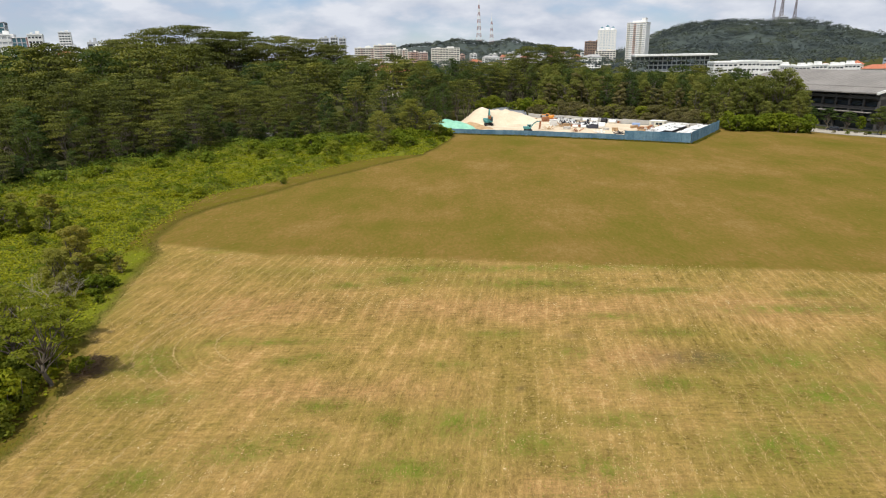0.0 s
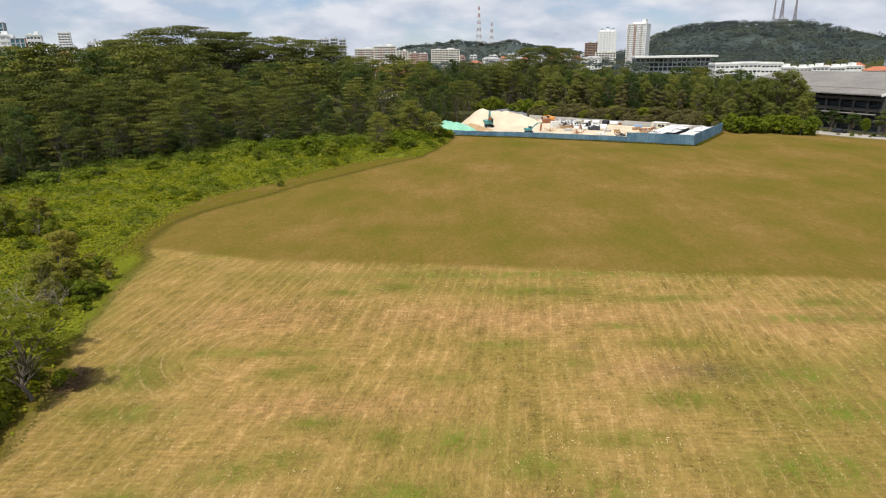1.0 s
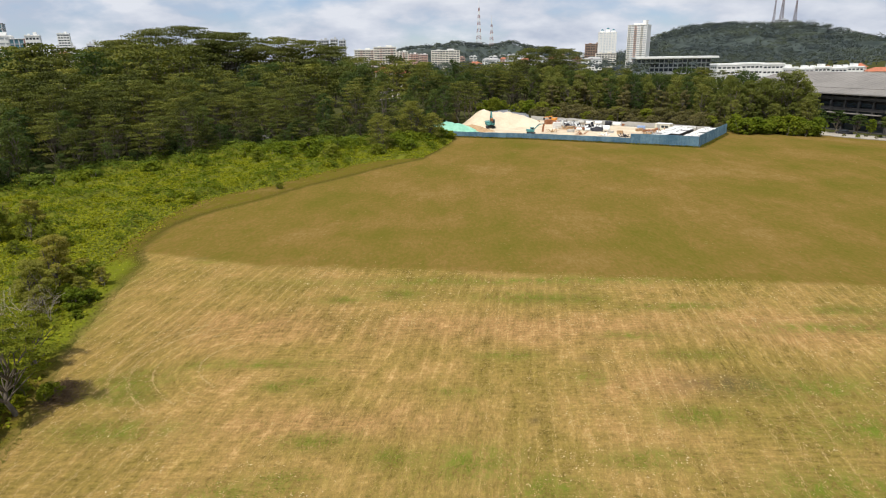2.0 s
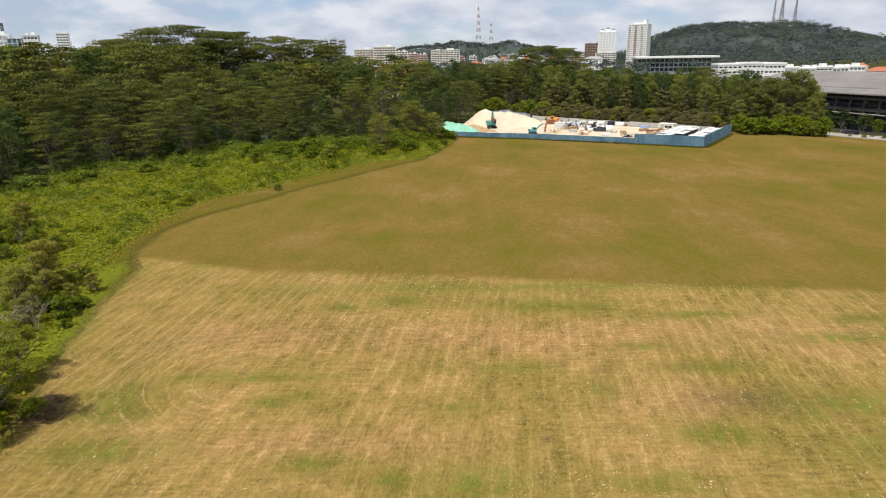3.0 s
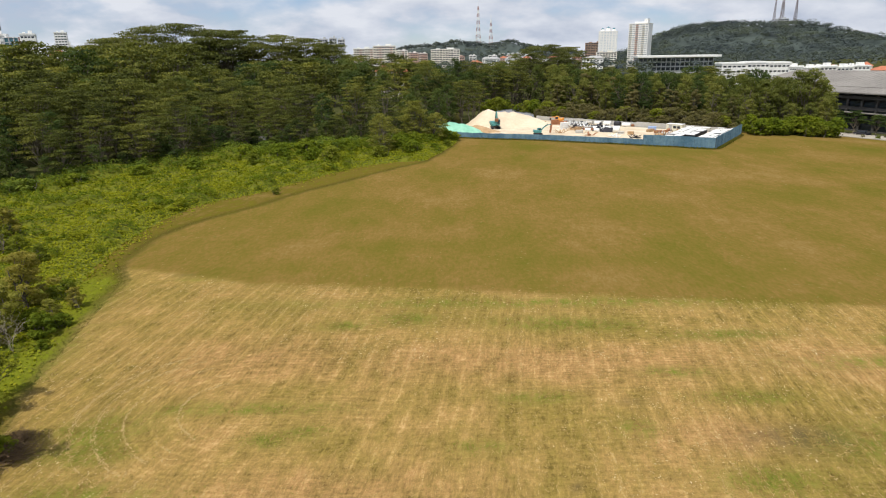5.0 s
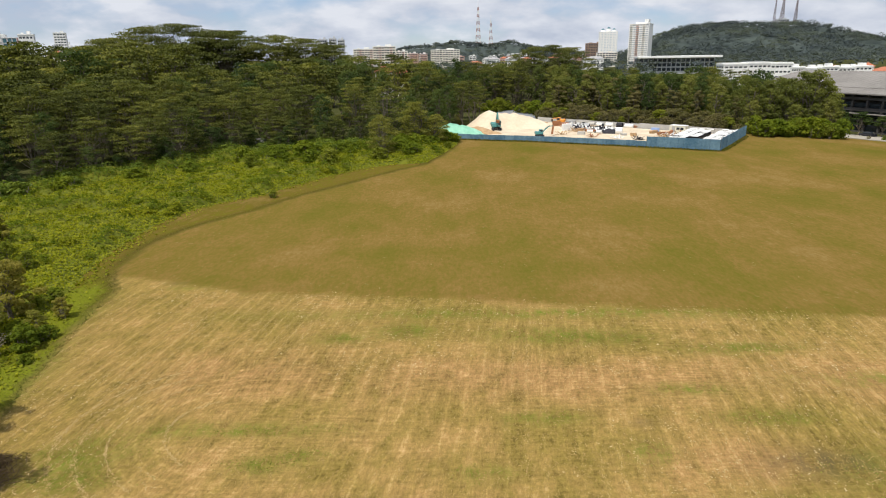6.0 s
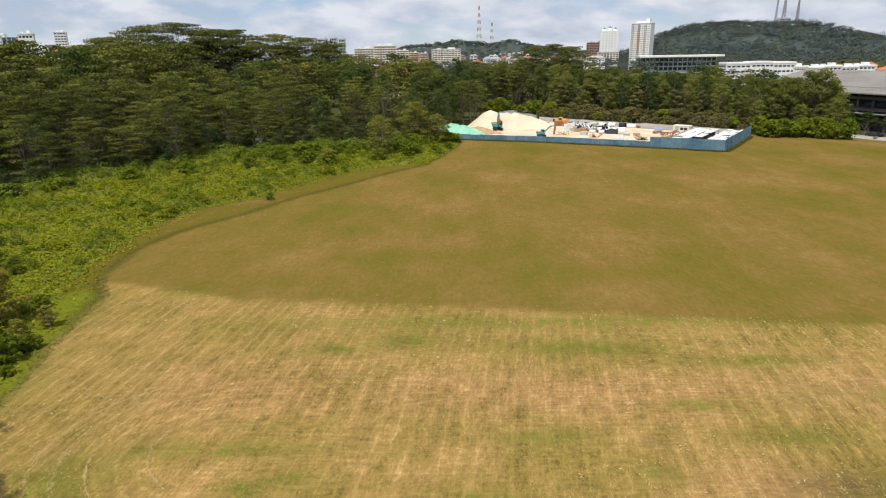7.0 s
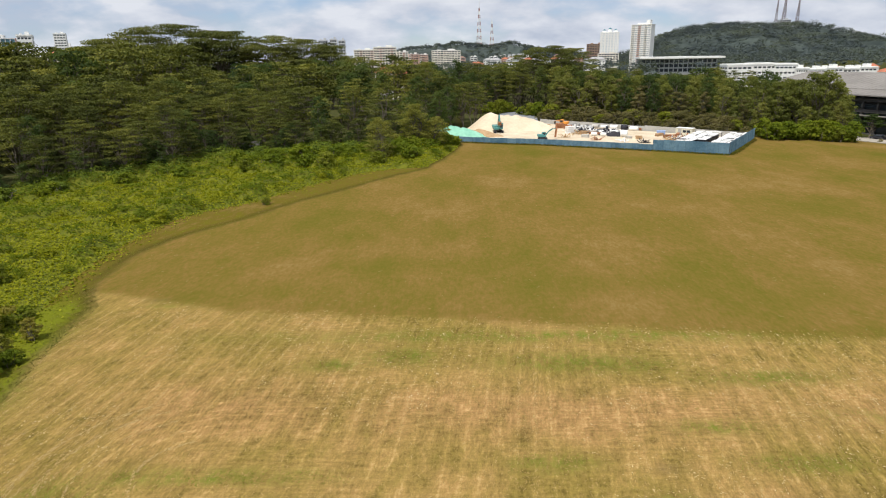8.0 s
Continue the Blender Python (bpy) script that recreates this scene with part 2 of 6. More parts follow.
def pad_leaves(rng, c, a, b, count, up=0.6, out=0.45, shell=0.45):
    """Places and facings of leaves through a pad of foliage with radii a, a, b, most of them near its upper skin."""
    d = rng.normal(size=(count, 3))
    d /= np.linalg.norm(d, axis=1, keepdims=True)
    d[:, 2] = np.where(rng.random(count) < 0.6, np.abs(d[:, 2]), d[:, 2])
    r = rng.random(count) ** shell
    p = c + d * r[:, None] * np.array([a, a, b])
    nor = d * out + np.array([0, 0, up]) + rng.normal(size=(count, 3)) * 0.36
    return p, nor


def tube_rows(path, radii, n=6):
    """A tapered round limb along a path, as places and faces."""
    path = np.asarray(path, float)
    v, f = [], []
    ang = np.arange(n) / n * 2 * math.pi
    for i, (p, r) in enumerate(zip(path, radii)):
        d = path[min(i + 1, len(path) - 1)] - path[max(i - 1, 0)]
        d = d / (np.linalg.norm(d) + 1e-9)
        ref = np.array([1.0, 0, 0]) if abs(d[0]) < 0.8 else np.array([0, 1.0, 0])
        u = np.cross(d, ref)
        u /= np.linalg.norm(u)
        w = np.cross(d, u)
        v.append(p + r * (np.cos(ang)[:, None] * u + np.sin(ang)[:, None] * w))
        if i:
            for k in range(n):
                f.append(((i - 1) * n + k, (i - 1) * n + (k + 1) % n, i * n + (k + 1) % n, i * n + k))
    return np.concatenate(v), np.array(f)


def joined(rows):
    v, f, base = [], [], 0
    for a, b in rows:
        v.append(a)
        f.append(b + base)
        base += len(a)
    return np.concatenate(v), np.concatenate(f)


def curved(rng, a, b, sag, steps=4):
    """A limb's line from a to b that rises first and wavers."""
    a, b = np.asarray(a, float), np.asarray(b, float)
    t = np.linspace(0, 1, steps + 1)[:, None]
    p = a + (b - a) * t
    p[:, 2] += sag * np.sin(t[:, 0] * math.pi)
    p[1:-1] += rng.normal(size=(steps - 1, 3)) * np.linalg.norm(b - a) * 0.035
    return p


def tree_meshes(name, seed, height, radius, base, style, leaf, count, mat, trunk_r, stems=1, twigs=0, bark=None, pad=1.0, lumps=20, split=False):
    """A trunk with limbs and a crown of leaf pads. style: umbrella (flat tiers), round, or column. split: the limbs come as meshes of their own."""
    rng = np.random.default_rng(seed)
    limbs, places, facings = [], [], []
    tops = []
    for s in range(stems):
        off = rng.normal(size=2) * (0.5 if stems > 1 else 0.0)
        lean = rng.normal(size=2) * radius * (0.22 if stems > 1 else 0.10)
        top = np.array([off[0] + lean[0], off[1] + lean[1], base + (height - base) * (0.45 if style == "umbrella" else 0.75)])
        p = curved(rng, (off[0], off[1], -0.4), top, 0.0, 6)
        limbs.append(tube_rows(p, np.linspace(trunk_r * 1.15, trunk_r * 0.35, 7), 7))
        tops.append(p)
    pads = []
    if style == "umbrella":
        tiers = 24
        for i in range(tiers):
            t = (i + rng.random()) / tiers
            reach = radius * (0.55 + 0.45 * math.sin(math.pi * min(1.0, 0.25 + 0.75 * t))) * (1.0 if t < 0.75 else 1.0 - (t - 0.75) * 2.2)
            ang = i * 2.4 + rng.normal() * 0.4
            rr = reach * rng.uniform(0.35, 0.86)
            z = base + (height - base) * (0.22 + 0.76 * t) - 0.06 * rr
            a = radius * pad * rng.uniform(0.26, 0.44)
            pads.append((np.array([math.cos(ang) * rr, math.sin(ang) * rr, z]), a, a * rng.uniform(0.17, 0.28)))
    else:
        k = lumps if style == "round" else 18
        for i in range(k):
            t = (i + rng.random()) / k
            prof = math.sin(math.pi * (0.12 + 0.80 * t)) if style == "round" else math.sin(math.pi * (0.2 + 0.72 * t)) ** 0.6
            ang = i * 2.4 + rng.normal() * 0.5
            rr = radius * prof * rng.uniform(0.25, 0.8)
            z = base + (height - base) * (0.04 + 0.90 * t)
            a = radius * pad * rng.uniform(0.28, 0.44)
            pads.append((np.array([math.cos(ang) * rr, math.sin(ang) * rr, z]), a, a * rng.uniform(0.5, 0.75)))
    weight = np.array([a * a for _, a, _ in pads])
    share = np.maximum(8, (count * weight / weight.sum()).astype(int))
    for (c, a, b), k in zip(pads, share):
        path = tops[rng.integers(len(tops))]
        q = min(5, max(2, int(6 * (c[2] / max(height, 1e-6)) * 0.8)))
        start = path[q]
        if start[2] > c[2]:
            start = path[max(1, q - 2)]
        limbs.append(tube_rows(curved(rng, start, c, 0.04 * np.linalg.norm(c - start)), np.linspace(trunk_r * 0.38, trunk_r * 0.08, 5), 5 if trunk_r > 0.06 else 3))
        p, nor = pad_leaves(rng, c, a, b, k) if style == "umbrella" else pad_leaves(rng, c, a, b, k, 0.30, 0.95, 0.30)
        places.append(p)
        facings.append(nor)
        for _ in range(twigs):
            e = c + rng.normal(size=3) * np.array([a, a, b]) * 0.7
            limbs.append(tube_rows(curved(rng, c, e, 0.0, 2), np.linspace(trunk_r * 0.10, trunk_r * 0.03, 3), 4))
    lv, lf = leaf_quads(rng, np.concatenate(places), np.concatenate(facings), leaf)
    crown = quads_mesh(name + "_crown", lv, lf, mat)
    if split:
        return [quads_mesh(name + "_trunk", *limbs[0], bark or M_BARK, True), crown] + [quads_mesh(name + "_limb", *r, bark or M_BARK, True) for r in limbs[1:]]
    return quads_mesh(name + "_trunk", *joined(limbs), bark or M_BARK, True), crown


def plant(name, meshes, m, label, category="tree", group=""):
    ob = empty(name, m, label, category, group)
    child("trunk", meshes[0], ob)
    child("crown", meshes[1], ob)
    for limb in meshes[2:]:
        child("limb", limb, ob)
    return ob


def spot(x, y, z=0.0, turn=0.0, size=1.0, tall=1.0):
    return pose(x, y, z, 0, 0, turn) @ Matrix.Diagonal((size, size, size * tall, 1))


# ---- ground ----
FIELD_Y = (-80, 20, 29, 32, 36, 46.7, 54.5, 63.8, 69, 72.5, 76, 80, 86, 92.5, 96.5, 100, 106, 112, 118.5, 127, 134, 142, 153, 170, 181)
FIELD_X = (-25, -25, -25.1, -24.8, -25.8, -29.7, -31.4, -33.2, -33.6, -36.0, -37.1, -37.5, -37.4, -35.6, -33.3, -30.6, -27.8, -24.9, -20.7, -15.4, -11, -5, -1.8, 1.8, 3)
COVER_Y = (-80, 20, 28, 40, 47, 54, 63, 70, 75, 82, 94, 103, 108, 113, 123, 132, 138, 141.5, 143, 153, 171, 190)
COVER_X = (-27, -27, -27, -28.5, -31.5, -34, -36.5, -38.2, -39.6, -40.5, -41.2, -39.5, -36, -31.5, -27.0, -21.5, -17.5, -12.6, -5.4, -2.2, 1.6, 2.4)
SEAM_X = (-60, -34, -21.7, -11.3, 5, 20.3, 34.3, 45.6, 90, 200)
SEAM_Y = (76, 72.4, 67.9, 66.8, 64.5, 62.4, 60.6, 58.7, 51, 30)


def field_x(y):
    return np.interp(y, FIELD_Y, FIELD_X)


def cover_x(y):
    return np.interp(y, COVER_Y, COVER_X)


def ground_z(x, y):
    """The lie of the land: nearly level, with soft humps, falling away beyond the field's far corner."""
    x, y = np.asarray(x, float), np.asarray(y, float)
    z = 0.16 * (value_noise(x, y, 14, 5) - 0.5) + 0.05 * (value_noise(x, y, 4, 6) - 0.5)
    return z - 2.5 * smooth((x - 82) / 40) * smooth((y - 140) / 55)


ROW = 1.05      # distance between mowing lines


def row_bend(c, y):
    return 4.5 * (value_noise(c, y, 55, 51) - 0.5) + 0.35 * (value_noise(c, y, 9, 52) - 0.5)


def row_coordinate(x, y):
    """The distance across the mowing lines, which lean and waver with the mower's path."""
    c = x - 0.125 * y
    for _ in range(4):
        c = x - 0.125 * y + row_bend(c, y)
    return c


# green patches of the grass: centre and radii
GREEN_NEAR = ((2.6, 32.5, 3.2, 1.9), (11.2, 42.0, 1.3, 1.1), (-11.3, 41.0, 1.6, 0.8), (-14.2, 44.5, 7, 0.7), (-8.9, 41.9, 1.4, 0.7), (-21.4, 39.9, 3, 1.2), (-16.1, 27.2, 2.2, 1.2), (1.8, 40.3, 1.6, 0.6),
    (12.7, 32.7, 3, 1.0), (-2.2, 32.9, 1.2, 0.9), (5.8, 45.6, 2.6, 0.7), (15.9, 48.9, 2.6, 0.8), (6.6, 30.1, 2.6, 1.3), (10.2, 27.9, 2.4, 1.4), (-19.9, 35.9, 4.5, 1.2), (-11.1, 29.7, 2.4, 1.2),
    (-7.9, 30.8, 2.2, 0.9), (26.5, 40.3, 5, 2.0), (28.3, 35.5, 6, 2.2), (19.8, 45.4, 3, 0.8), (-0.7, 27.8, 3.5, 1.4), (-6.9, 34.6, 2.2, 0.8), (14, 24.5, 7, 1.6), (34, 30, 8, 3), (-22, 42, 3, 2),
    (38, 42, 7, 3), (22, 30, 5, 2), (17, 37, 3, 1.2))
GREEN_MIDDLE = ((36, 53.6, 3.5, 1.1), (9, 57.5, 6, 1.6), (-4, 58.5, 3, 1.4), (22, 55, 5, 1.0), (12, 57, 4, 1.0), (-9, 57.2, 2.5, 0.9),
    (-2, 62.5, 0.9, 0.5), (-36.5, 66, 3, 5.5), (-32.5, 50, 3, 8), (-35, 60, 3, 6), (10, 62.0, 26, 1.3), (34, 50, 10, 1.2))
GREEN_FAR = ((-27, 69.3, 2.4, 0.5), (69, 106, 20, 8), (30, 98, 9, 4), (92, 150, 18, 6), (60, 150, 22, 5), (-20, 98, 6, 12), (20, 160, 14, 5),
    (74, 84, 14, 7), (44, 70, 14, 3), (-4, 80, 12, 3), (-20, 72, 9, 3), (12, 74, 9, 4))


def ground_mesh():
    def axis(lo, fine_lo, fine_hi, hi, step):
        out = list(np.arange(fine_lo, fine_hi, step))
        d, a = step, fine_lo
        left = []
        while a > lo:
            d *= 1.16
            a -= d
            left.append(a)
        d, a = step, out[-1]
        while a < hi:
            d *= 1.16
            a += d
            out.append(a)
        return np.array(left[::-1] + out)

    xs, ys = axis(-4600, -46, 60, 4600, 0.66), axis(-900, 18, 172, 4800, 0.75)
    x, y = np.meshgrid(xs, ys)
    x, y = x.ravel(), y.ravel()
    me = quads_mesh("ground", np.stack([x, y, ground_z(x, y)], 1), grid_faces(len(xs), len(ys)), None, True)
    jit = (value_noise(x, y, 2.2, 11) - 0.5) * 1.0 + (value_noise(x, y, 0.9, 12) - 0.5) * 0.5
    inside = smooth((x - field_x(y) + jit * 0.7) / 0.9 + 0.5) * smooth((185 - y) / 3)
    dry = smooth((np.interp(x, SEAM_X, SEAM_Y) - y + jit * 0.9) / 2.0 + 0.5)
    verge = smooth((x - cover_x(y) + 4) / 2) * (1 - inside) * smooth((186 - y) / 4) * smooth((80 - x) / 8)
    zone = np.stack([dry, verge, inside, np.ones_like(x)], 1)
    # green and rust-coloured patches of the grass: centre and radii
    green = np.zeros_like(x)
    for cx, cy, rx, ry in GREEN_NEAR + GREEN_MIDDLE + GREEN_FAR:
        q = ((x - cx) / rx) ** 2 + ((y - cy) / ry) ** 2
        green = np.maximum(green, np.exp(-q * 1.1))
    rust = np.zeros_like(x)
    for cx, cy, rx, ry in ((6, 50.6, 17, 3.2), (-14, 51.5, 9, 4.0), (31, 50, 9, 2.4), (18, 41, 6, 2.0), (-6, 36.5, 8, 1.8), (-2, 107, 15, 10), (39, 79, 6, 3), (24, 86, 12, 5), (8, 26, 5, 2), (48, 118, 14, 6), (13, 128, 8, 5), (-32, 109, 5, 3), (-40.5, 99, 3, 4), (-30, 116, 4, 2)):
        q = ((x - cx) / rx) ** 2 + ((y - cy) / ry) ** 2
        rust = np.maximum(rust, np.exp(-q * 1.1))
    dirt = np.zeros_like(x)
    for cx, cy, rx, ry in ((20.4, 40.9, 3.6, 1.5), (12.1, 45.0, 0.9, 0.35), (-18.1, 45.6, 0.45, 0.45), (6.7, 36.8, 0.35, 0.35), (-28.5, 70.2, 1.6, 0.4)):
        q = ((x - cx) / rx) ** 2 + ((y - cy) / ry) ** 2
        dirt = np.maximum(dirt, np.exp(-q * 1.1))
    for key, cols in (("zone", zone), ("patch", np.stack([green, rust, dirt, np.ones_like(x)], 1))):
        at = me.attributes.new(key, "FLOAT_COLOR", "POINT")
        at.data.foreach_set("color", cols.astype(np.float32).ravel())
    # longer, darker grass left standing along the mown edge, its shadow painted in
    out = (field_x(y) - x) / np.sqrt(1 + ((field_x(y + 0.5) - field_x(y - 0.5))) ** 2)
    margin = np.exp(-((out - 0.55 + jit * 0.3) / 0.85) ** 2) * smooth((y - 60) / 6) * (0.7 + 0.5 * value_noise(x, y, 5, 13))
    edge = me.attributes.new("margin", "FLOAT", "POINT")
    edge.data.foreach_set("value", np.clip(margin, 0, 1).astype(np.float32))
    rows = me.attributes.new("row", "FLOAT", "POINT")
    rows.data.foreach_set("value", row_coordinate(x, y).astype(np.float32))
    return me


def ground_material():
    m, n, l, b = nodes_of("field_grass")
    pos = n.new("ShaderNodeNewGeometry").outputs["Position"]

    def attribute(key):
        a = n.new("ShaderNodeAttribute")
        a.attribute_name = key
        s = n.new("ShaderNodeSeparateColor")
        l.new(a.outputs["Color"], s.inputs[0])
        return s.outputs

    dry, verge, inside = attribute("zone")
    green, rust, dirt = attribute("patch")
    # mowing lines: the coordinate across them is kept on the mesh
    row_at = n.new("ShaderNodeAttribute")
    row_at.attribute_name = "row"
    sep = n.new("ShaderNodeSeparateXYZ")
    l.new(pos, sep.inputs[0])
    sway = noise_node(n, l, 0.22, 3, 0.55, pos)
    shake = noise_node(n, l, 0.9, 2, 0.5, pos)
    across = math_node(n, l, "ADD", row_at.outputs["Fac"], math_node(n, l, "MULTIPLY_ADD", shake.outputs["Fac"], 0.24, -0.12))

    def lines(coord, spacing, sharp):
        s = math_node(n, l, "SINE", math_node(n, l, "MULTIPLY", coord, 2 * math.pi / spacing))
        s = math_node(n, l, "MULTIPLY_ADD", s, 0.5, 0.5)
        return math_node(n, l, "POWER", s, sharp)

    along_break = noise_node(n, l, 1.0, 4, 0.65, pos, (0.8, 0.22, 1))
    crest = math_node(n, l, "MULTIPLY_ADD", across, 1.0, ROW * 0.25)
    stripes = math_node(n, l, "MULTIPLY", lines(crest, ROW, 3.0), math_node(n, l, "MULTIPLY_ADD", along_break.outputs["Fac"], 3.6, -1.25, True))
    line_break = noise_node(n, l, 1.0, 3, 0.6, pos, (0.75, 0.16, 1))
    crisp = math_node(n, l, "MULTIPLY", lines(crest, ROW, 16.0), math_node(n, l, "MULTIPLY_ADD", line_break.outputs["Fac"], 5.0, -2.2, True))
    ox = math_node(n, l, "ADD", sep.outputs["X"], 12.5)
    oy = math_node(n, l, "SUBTRACT", sep.outputs["Y"], 44.4)
    turn_r = math_node(n, l, "SQRT", math_node(n, l, "ADD", math_node(n, l, "MULTIPLY", ox, ox), math_node(n, l, "MULTIPLY", math_node(n, l, "MULTIPLY", oy, oy), 1.6)))
    turn_r = math_node(n, l, "ADD", turn_r, math_node(n, l, "MULTIPLY", sway.outputs["Fac"], 0.8))
    turn_w = math_node(n, l, "MULTIPLY", math_node(n, l, "MULTIPLY_ADD", ox, -0.35, 0.2, True), math_node(n, l, "MULTIPLY", math_node(n, l, "MULTIPLY_ADD", turn_r, 0.6, -1.6, True), math_node(n, l, "MULTIPLY_ADD", turn_r, -0.5, 6.1, True)))
    arcs = math_node(n, l, "MULTIPLY", lines(turn_r, 1.15, 6.0), turn_w)
    stripes = math_node(n, l, "MAXIMUM", math_node(n, l, "MULTIPLY", stripes, math_node(n, l, "SUBTRACT", 1.0, turn_w)), math_node(n, l, "MULTIPLY", arcs, 1.0))
    wide = lines(across, 4.6, 1.5)
    swept = n.new("ShaderNodeCombineXYZ")
    l.new(across, swept.inputs["X"])
    l.new(sep.outputs["Y"], swept.inputs["Y"])
    streak = noise_node(n, l, 1.0, 4, 0.65, swept.outputs[0], (2.2, 0.30, 1))
    streak_fine = noise_node(n, l, 1.0, 3, 0.65, swept.outputs[0], (6.5, 0.8, 1))
    rake = noise_node(n, l, 1.0, 4, 0.66, pos, (0.8, 3.6, 1))
    cross_break = noise_node(n, l, 1.0, 3, 0.6, pos, (0.2, 1.5, 1))
    cross = math_node(n, l, "MULTIPLY", lines(sep.outputs["Y"], 0.9, 3.0), math_node(n, l, "MULTIPLY_ADD", cross_break.outputs["Fac"], 2.6, -1.0, True))
    big, mid = noise_node(n, l, 0.11, 5, 0.6, pos, (1, 0.8, 1)), noise_node(n, l, 0.9, 5, 0.65, swept.outputs[0], (1, 0.45, 1))
    tuft, grain = noise_node(n, l, 5.0, 4, 0.7, swept.outputs[0], (1, 0.42, 1)), noise_node(n, l, 22, 3, 0.7, swept.outputs[0], (1, 0.4, 1))

    # dry near field
    # where the rows run along, where they run across, and where neither shows
    lie = noise_node(n, l, 0.05, 2, 0.5, pos)
    along_w = math_node(n, l, "MULTIPLY_ADD", lie.outputs["Fac"], 3.0, -1.0, True)
    across_w = math_node(n, l, "ADD", math_node(n, l, "SUBTRACT", 1.0, along_w), math_node(n, l, "MULTIPLY", rust, 0.4), None, True)
    v = math_node(n, l, "MULTIPLY", grain.outputs["Fac"], 0.22)
    for tex, share in ((big, 0.20), (mid, 0.27), (tuft, 0.30)):
        v = math_node(n, l, "ADD", v, math_node(n, l, "MULTIPLY", tex.outputs["Fac"], share))
    for tex, weight, share in ((streak, along_w, 0.07), (streak_fine, along_w, 0.32), (rake, across_w, 0.34)):
        v = math_node(n, l, "ADD", v, math_node(n, l, "MULTIPLY", math_node(n, l, "MULTIPLY", math_node(n, l, "SUBTRACT", tex.outputs["Fac"], 0.5), weight), share))
    v = math_node(n, l, "MULTIPLY_ADD", math_node(n, l, "SUBTRACT", v, 0.50), 2.2, 0.500)
    ragged = math_node(n, l, "MULTIPLY_ADD", math_node(n, l, "ADD", math_node(n, l, "MULTIPLY", mid.outputs["Fac"], 0.6), math_node(n, l, "MULTIPLY", tuft.outputs["Fac"], 0.4)), 7.0, -3.0, True)
    green_dry = math_node(n, l, "MULTIPLY", green, ragged)
    v = math_node(n, l, "SUBTRACT", v, math_node(n, l, "MULTIPLY", green_dry, 0.10))
    v = math_node(n, l, "ADD", v, math_node(n, l, "MULTIPLY", math_node(n, l, "MULTIPLY", math_node(n, l, "SUBTRACT", stripes, 0.12), math_node(n, l, "MULTIPLY_ADD", along_w, 0.55, 0.45)), 0.12))
    v = math_node(n, l, "ADD", v, math_node(n, l, "MULTIPLY", math_node(n, l, "SUBTRACT", wide, 0.4), 0.035))
    v = math_node(n, l, "ADD", v, math_node(n, l, "MULTIPLY", crisp, 0.085))
    v = math_node(n, l, "ADD", v, math_node(n, l, "MULTIPLY", cross, 0.05))
    zone = math_node(n, l, "ADD", math_node(n, l, "MULTIPLY_ADD", big.outputs["Fac"], 2.6, -1.0), math_node(n, l, "MULTIPLY", rust, 0.75))
    zone = math_node(n, l, "ADD", zone, math_node(n, l, "MULTIPLY_ADD", mid.outputs["Fac"], 1.6, -0.8), None, True)
    hue = mix_rgb(n, l, zone, (0.248, 0.180, 0.047), (0.322, 0.193, 0.075))
    tone = n.new("ShaderNodeMapRange")
    for k, value in enumerate((0.25, 0.80, 0.52, 1.62)):
        tone.inputs[k + 1].default_value = value
    l.new(v, tone.inputs[0])
    dry_c = mix_rgb(n, l, 1.0, hue, tone.outputs[0], "MULTIPLY")
    pale = math_node(n, l, "MULTIPLY_ADD", v, 4.0, -2.5, True)
    dry_c = mix_rgb(n, l, math_node(n, l, "MULTIPLY", pale, 0.42), dry_c, (0.600, 0.450, 0.240))
    # close-mown far field
    u = math_node(n, l, "ADD", math_node(n, l, "MULTIPLY", noise_node(n, l, 0.09, 5, 0.6, pos, (1, 0.5, 1)).outputs["Fac"], 0.34), math_node(n, l, "MULTIPLY", mid.outputs["Fac"], 0.14))
    u = math_node(n, l, "ADD", u, math_node(n, l, "ADD", math_node(n, l, "MULTIPLY", noise_node(n, l, 2.4, 5, 0.72, pos, (1, 0.4, 1)).outputs["Fac"], 0.29), math_node(n, l, "MULTIPLY", math_node(n, l, "SUBTRACT", tuft.outputs["Fac"], 0.5), 0.10)))
    u = math_node(n, l, "ADD", u, math_node(n, l, "MULTIPLY", noise_node(n, l, 0.35, 4, 0.6, pos, (1, 0.45, 1)).outputs["Fac"], 0.13))
    u = math_node(n, l, "MULTIPLY_ADD", math_node(n, l, "SUBTRACT", u, 0.45), 1.9, 0.49)
    u = math_node(n, l, "SUBTRACT", u, math_node(n, l, "MULTIPLY", math_node(n, l, "MULTIPLY", green, math_node(n, l, "MULTIPLY_ADD", mid.outputs["Fac"], 2.4, -0.5, True)), 0.13))
    u = math_node(n, l, "ADD", u, math_node(n, l, "MULTIPLY", rust, 0.06))
    mown = ramp(n, [(0.28, (0.112, 0.104, 0.016)), (0.42, (0.146, 0.112, 0.022)), (0.56, (0.187, 0.122, 0.034)), (0.74, (0.240, 0.164, 0.060))])
    l.new(u, mown.inputs[0])
    flecks = noise_node(n, l, 1.0, 7, 0.78, swept.outputs[0], (1, 0.42, 1))
    fleck = math_node(n, l, "MULTIPLY_ADD", flecks.outputs["Fac"], 7.0, -3.75, True)
    fleck = math_node(n, l, "MULTIPLY", fleck, math_node(n, l, "SUBTRACT", 0.46, math_node(n, l, "MULTIPLY", rust, 0.40)))
    dry_c = mix_rgb(n, l, fleck, dry_c, (0.198, 0.166, 0.034))
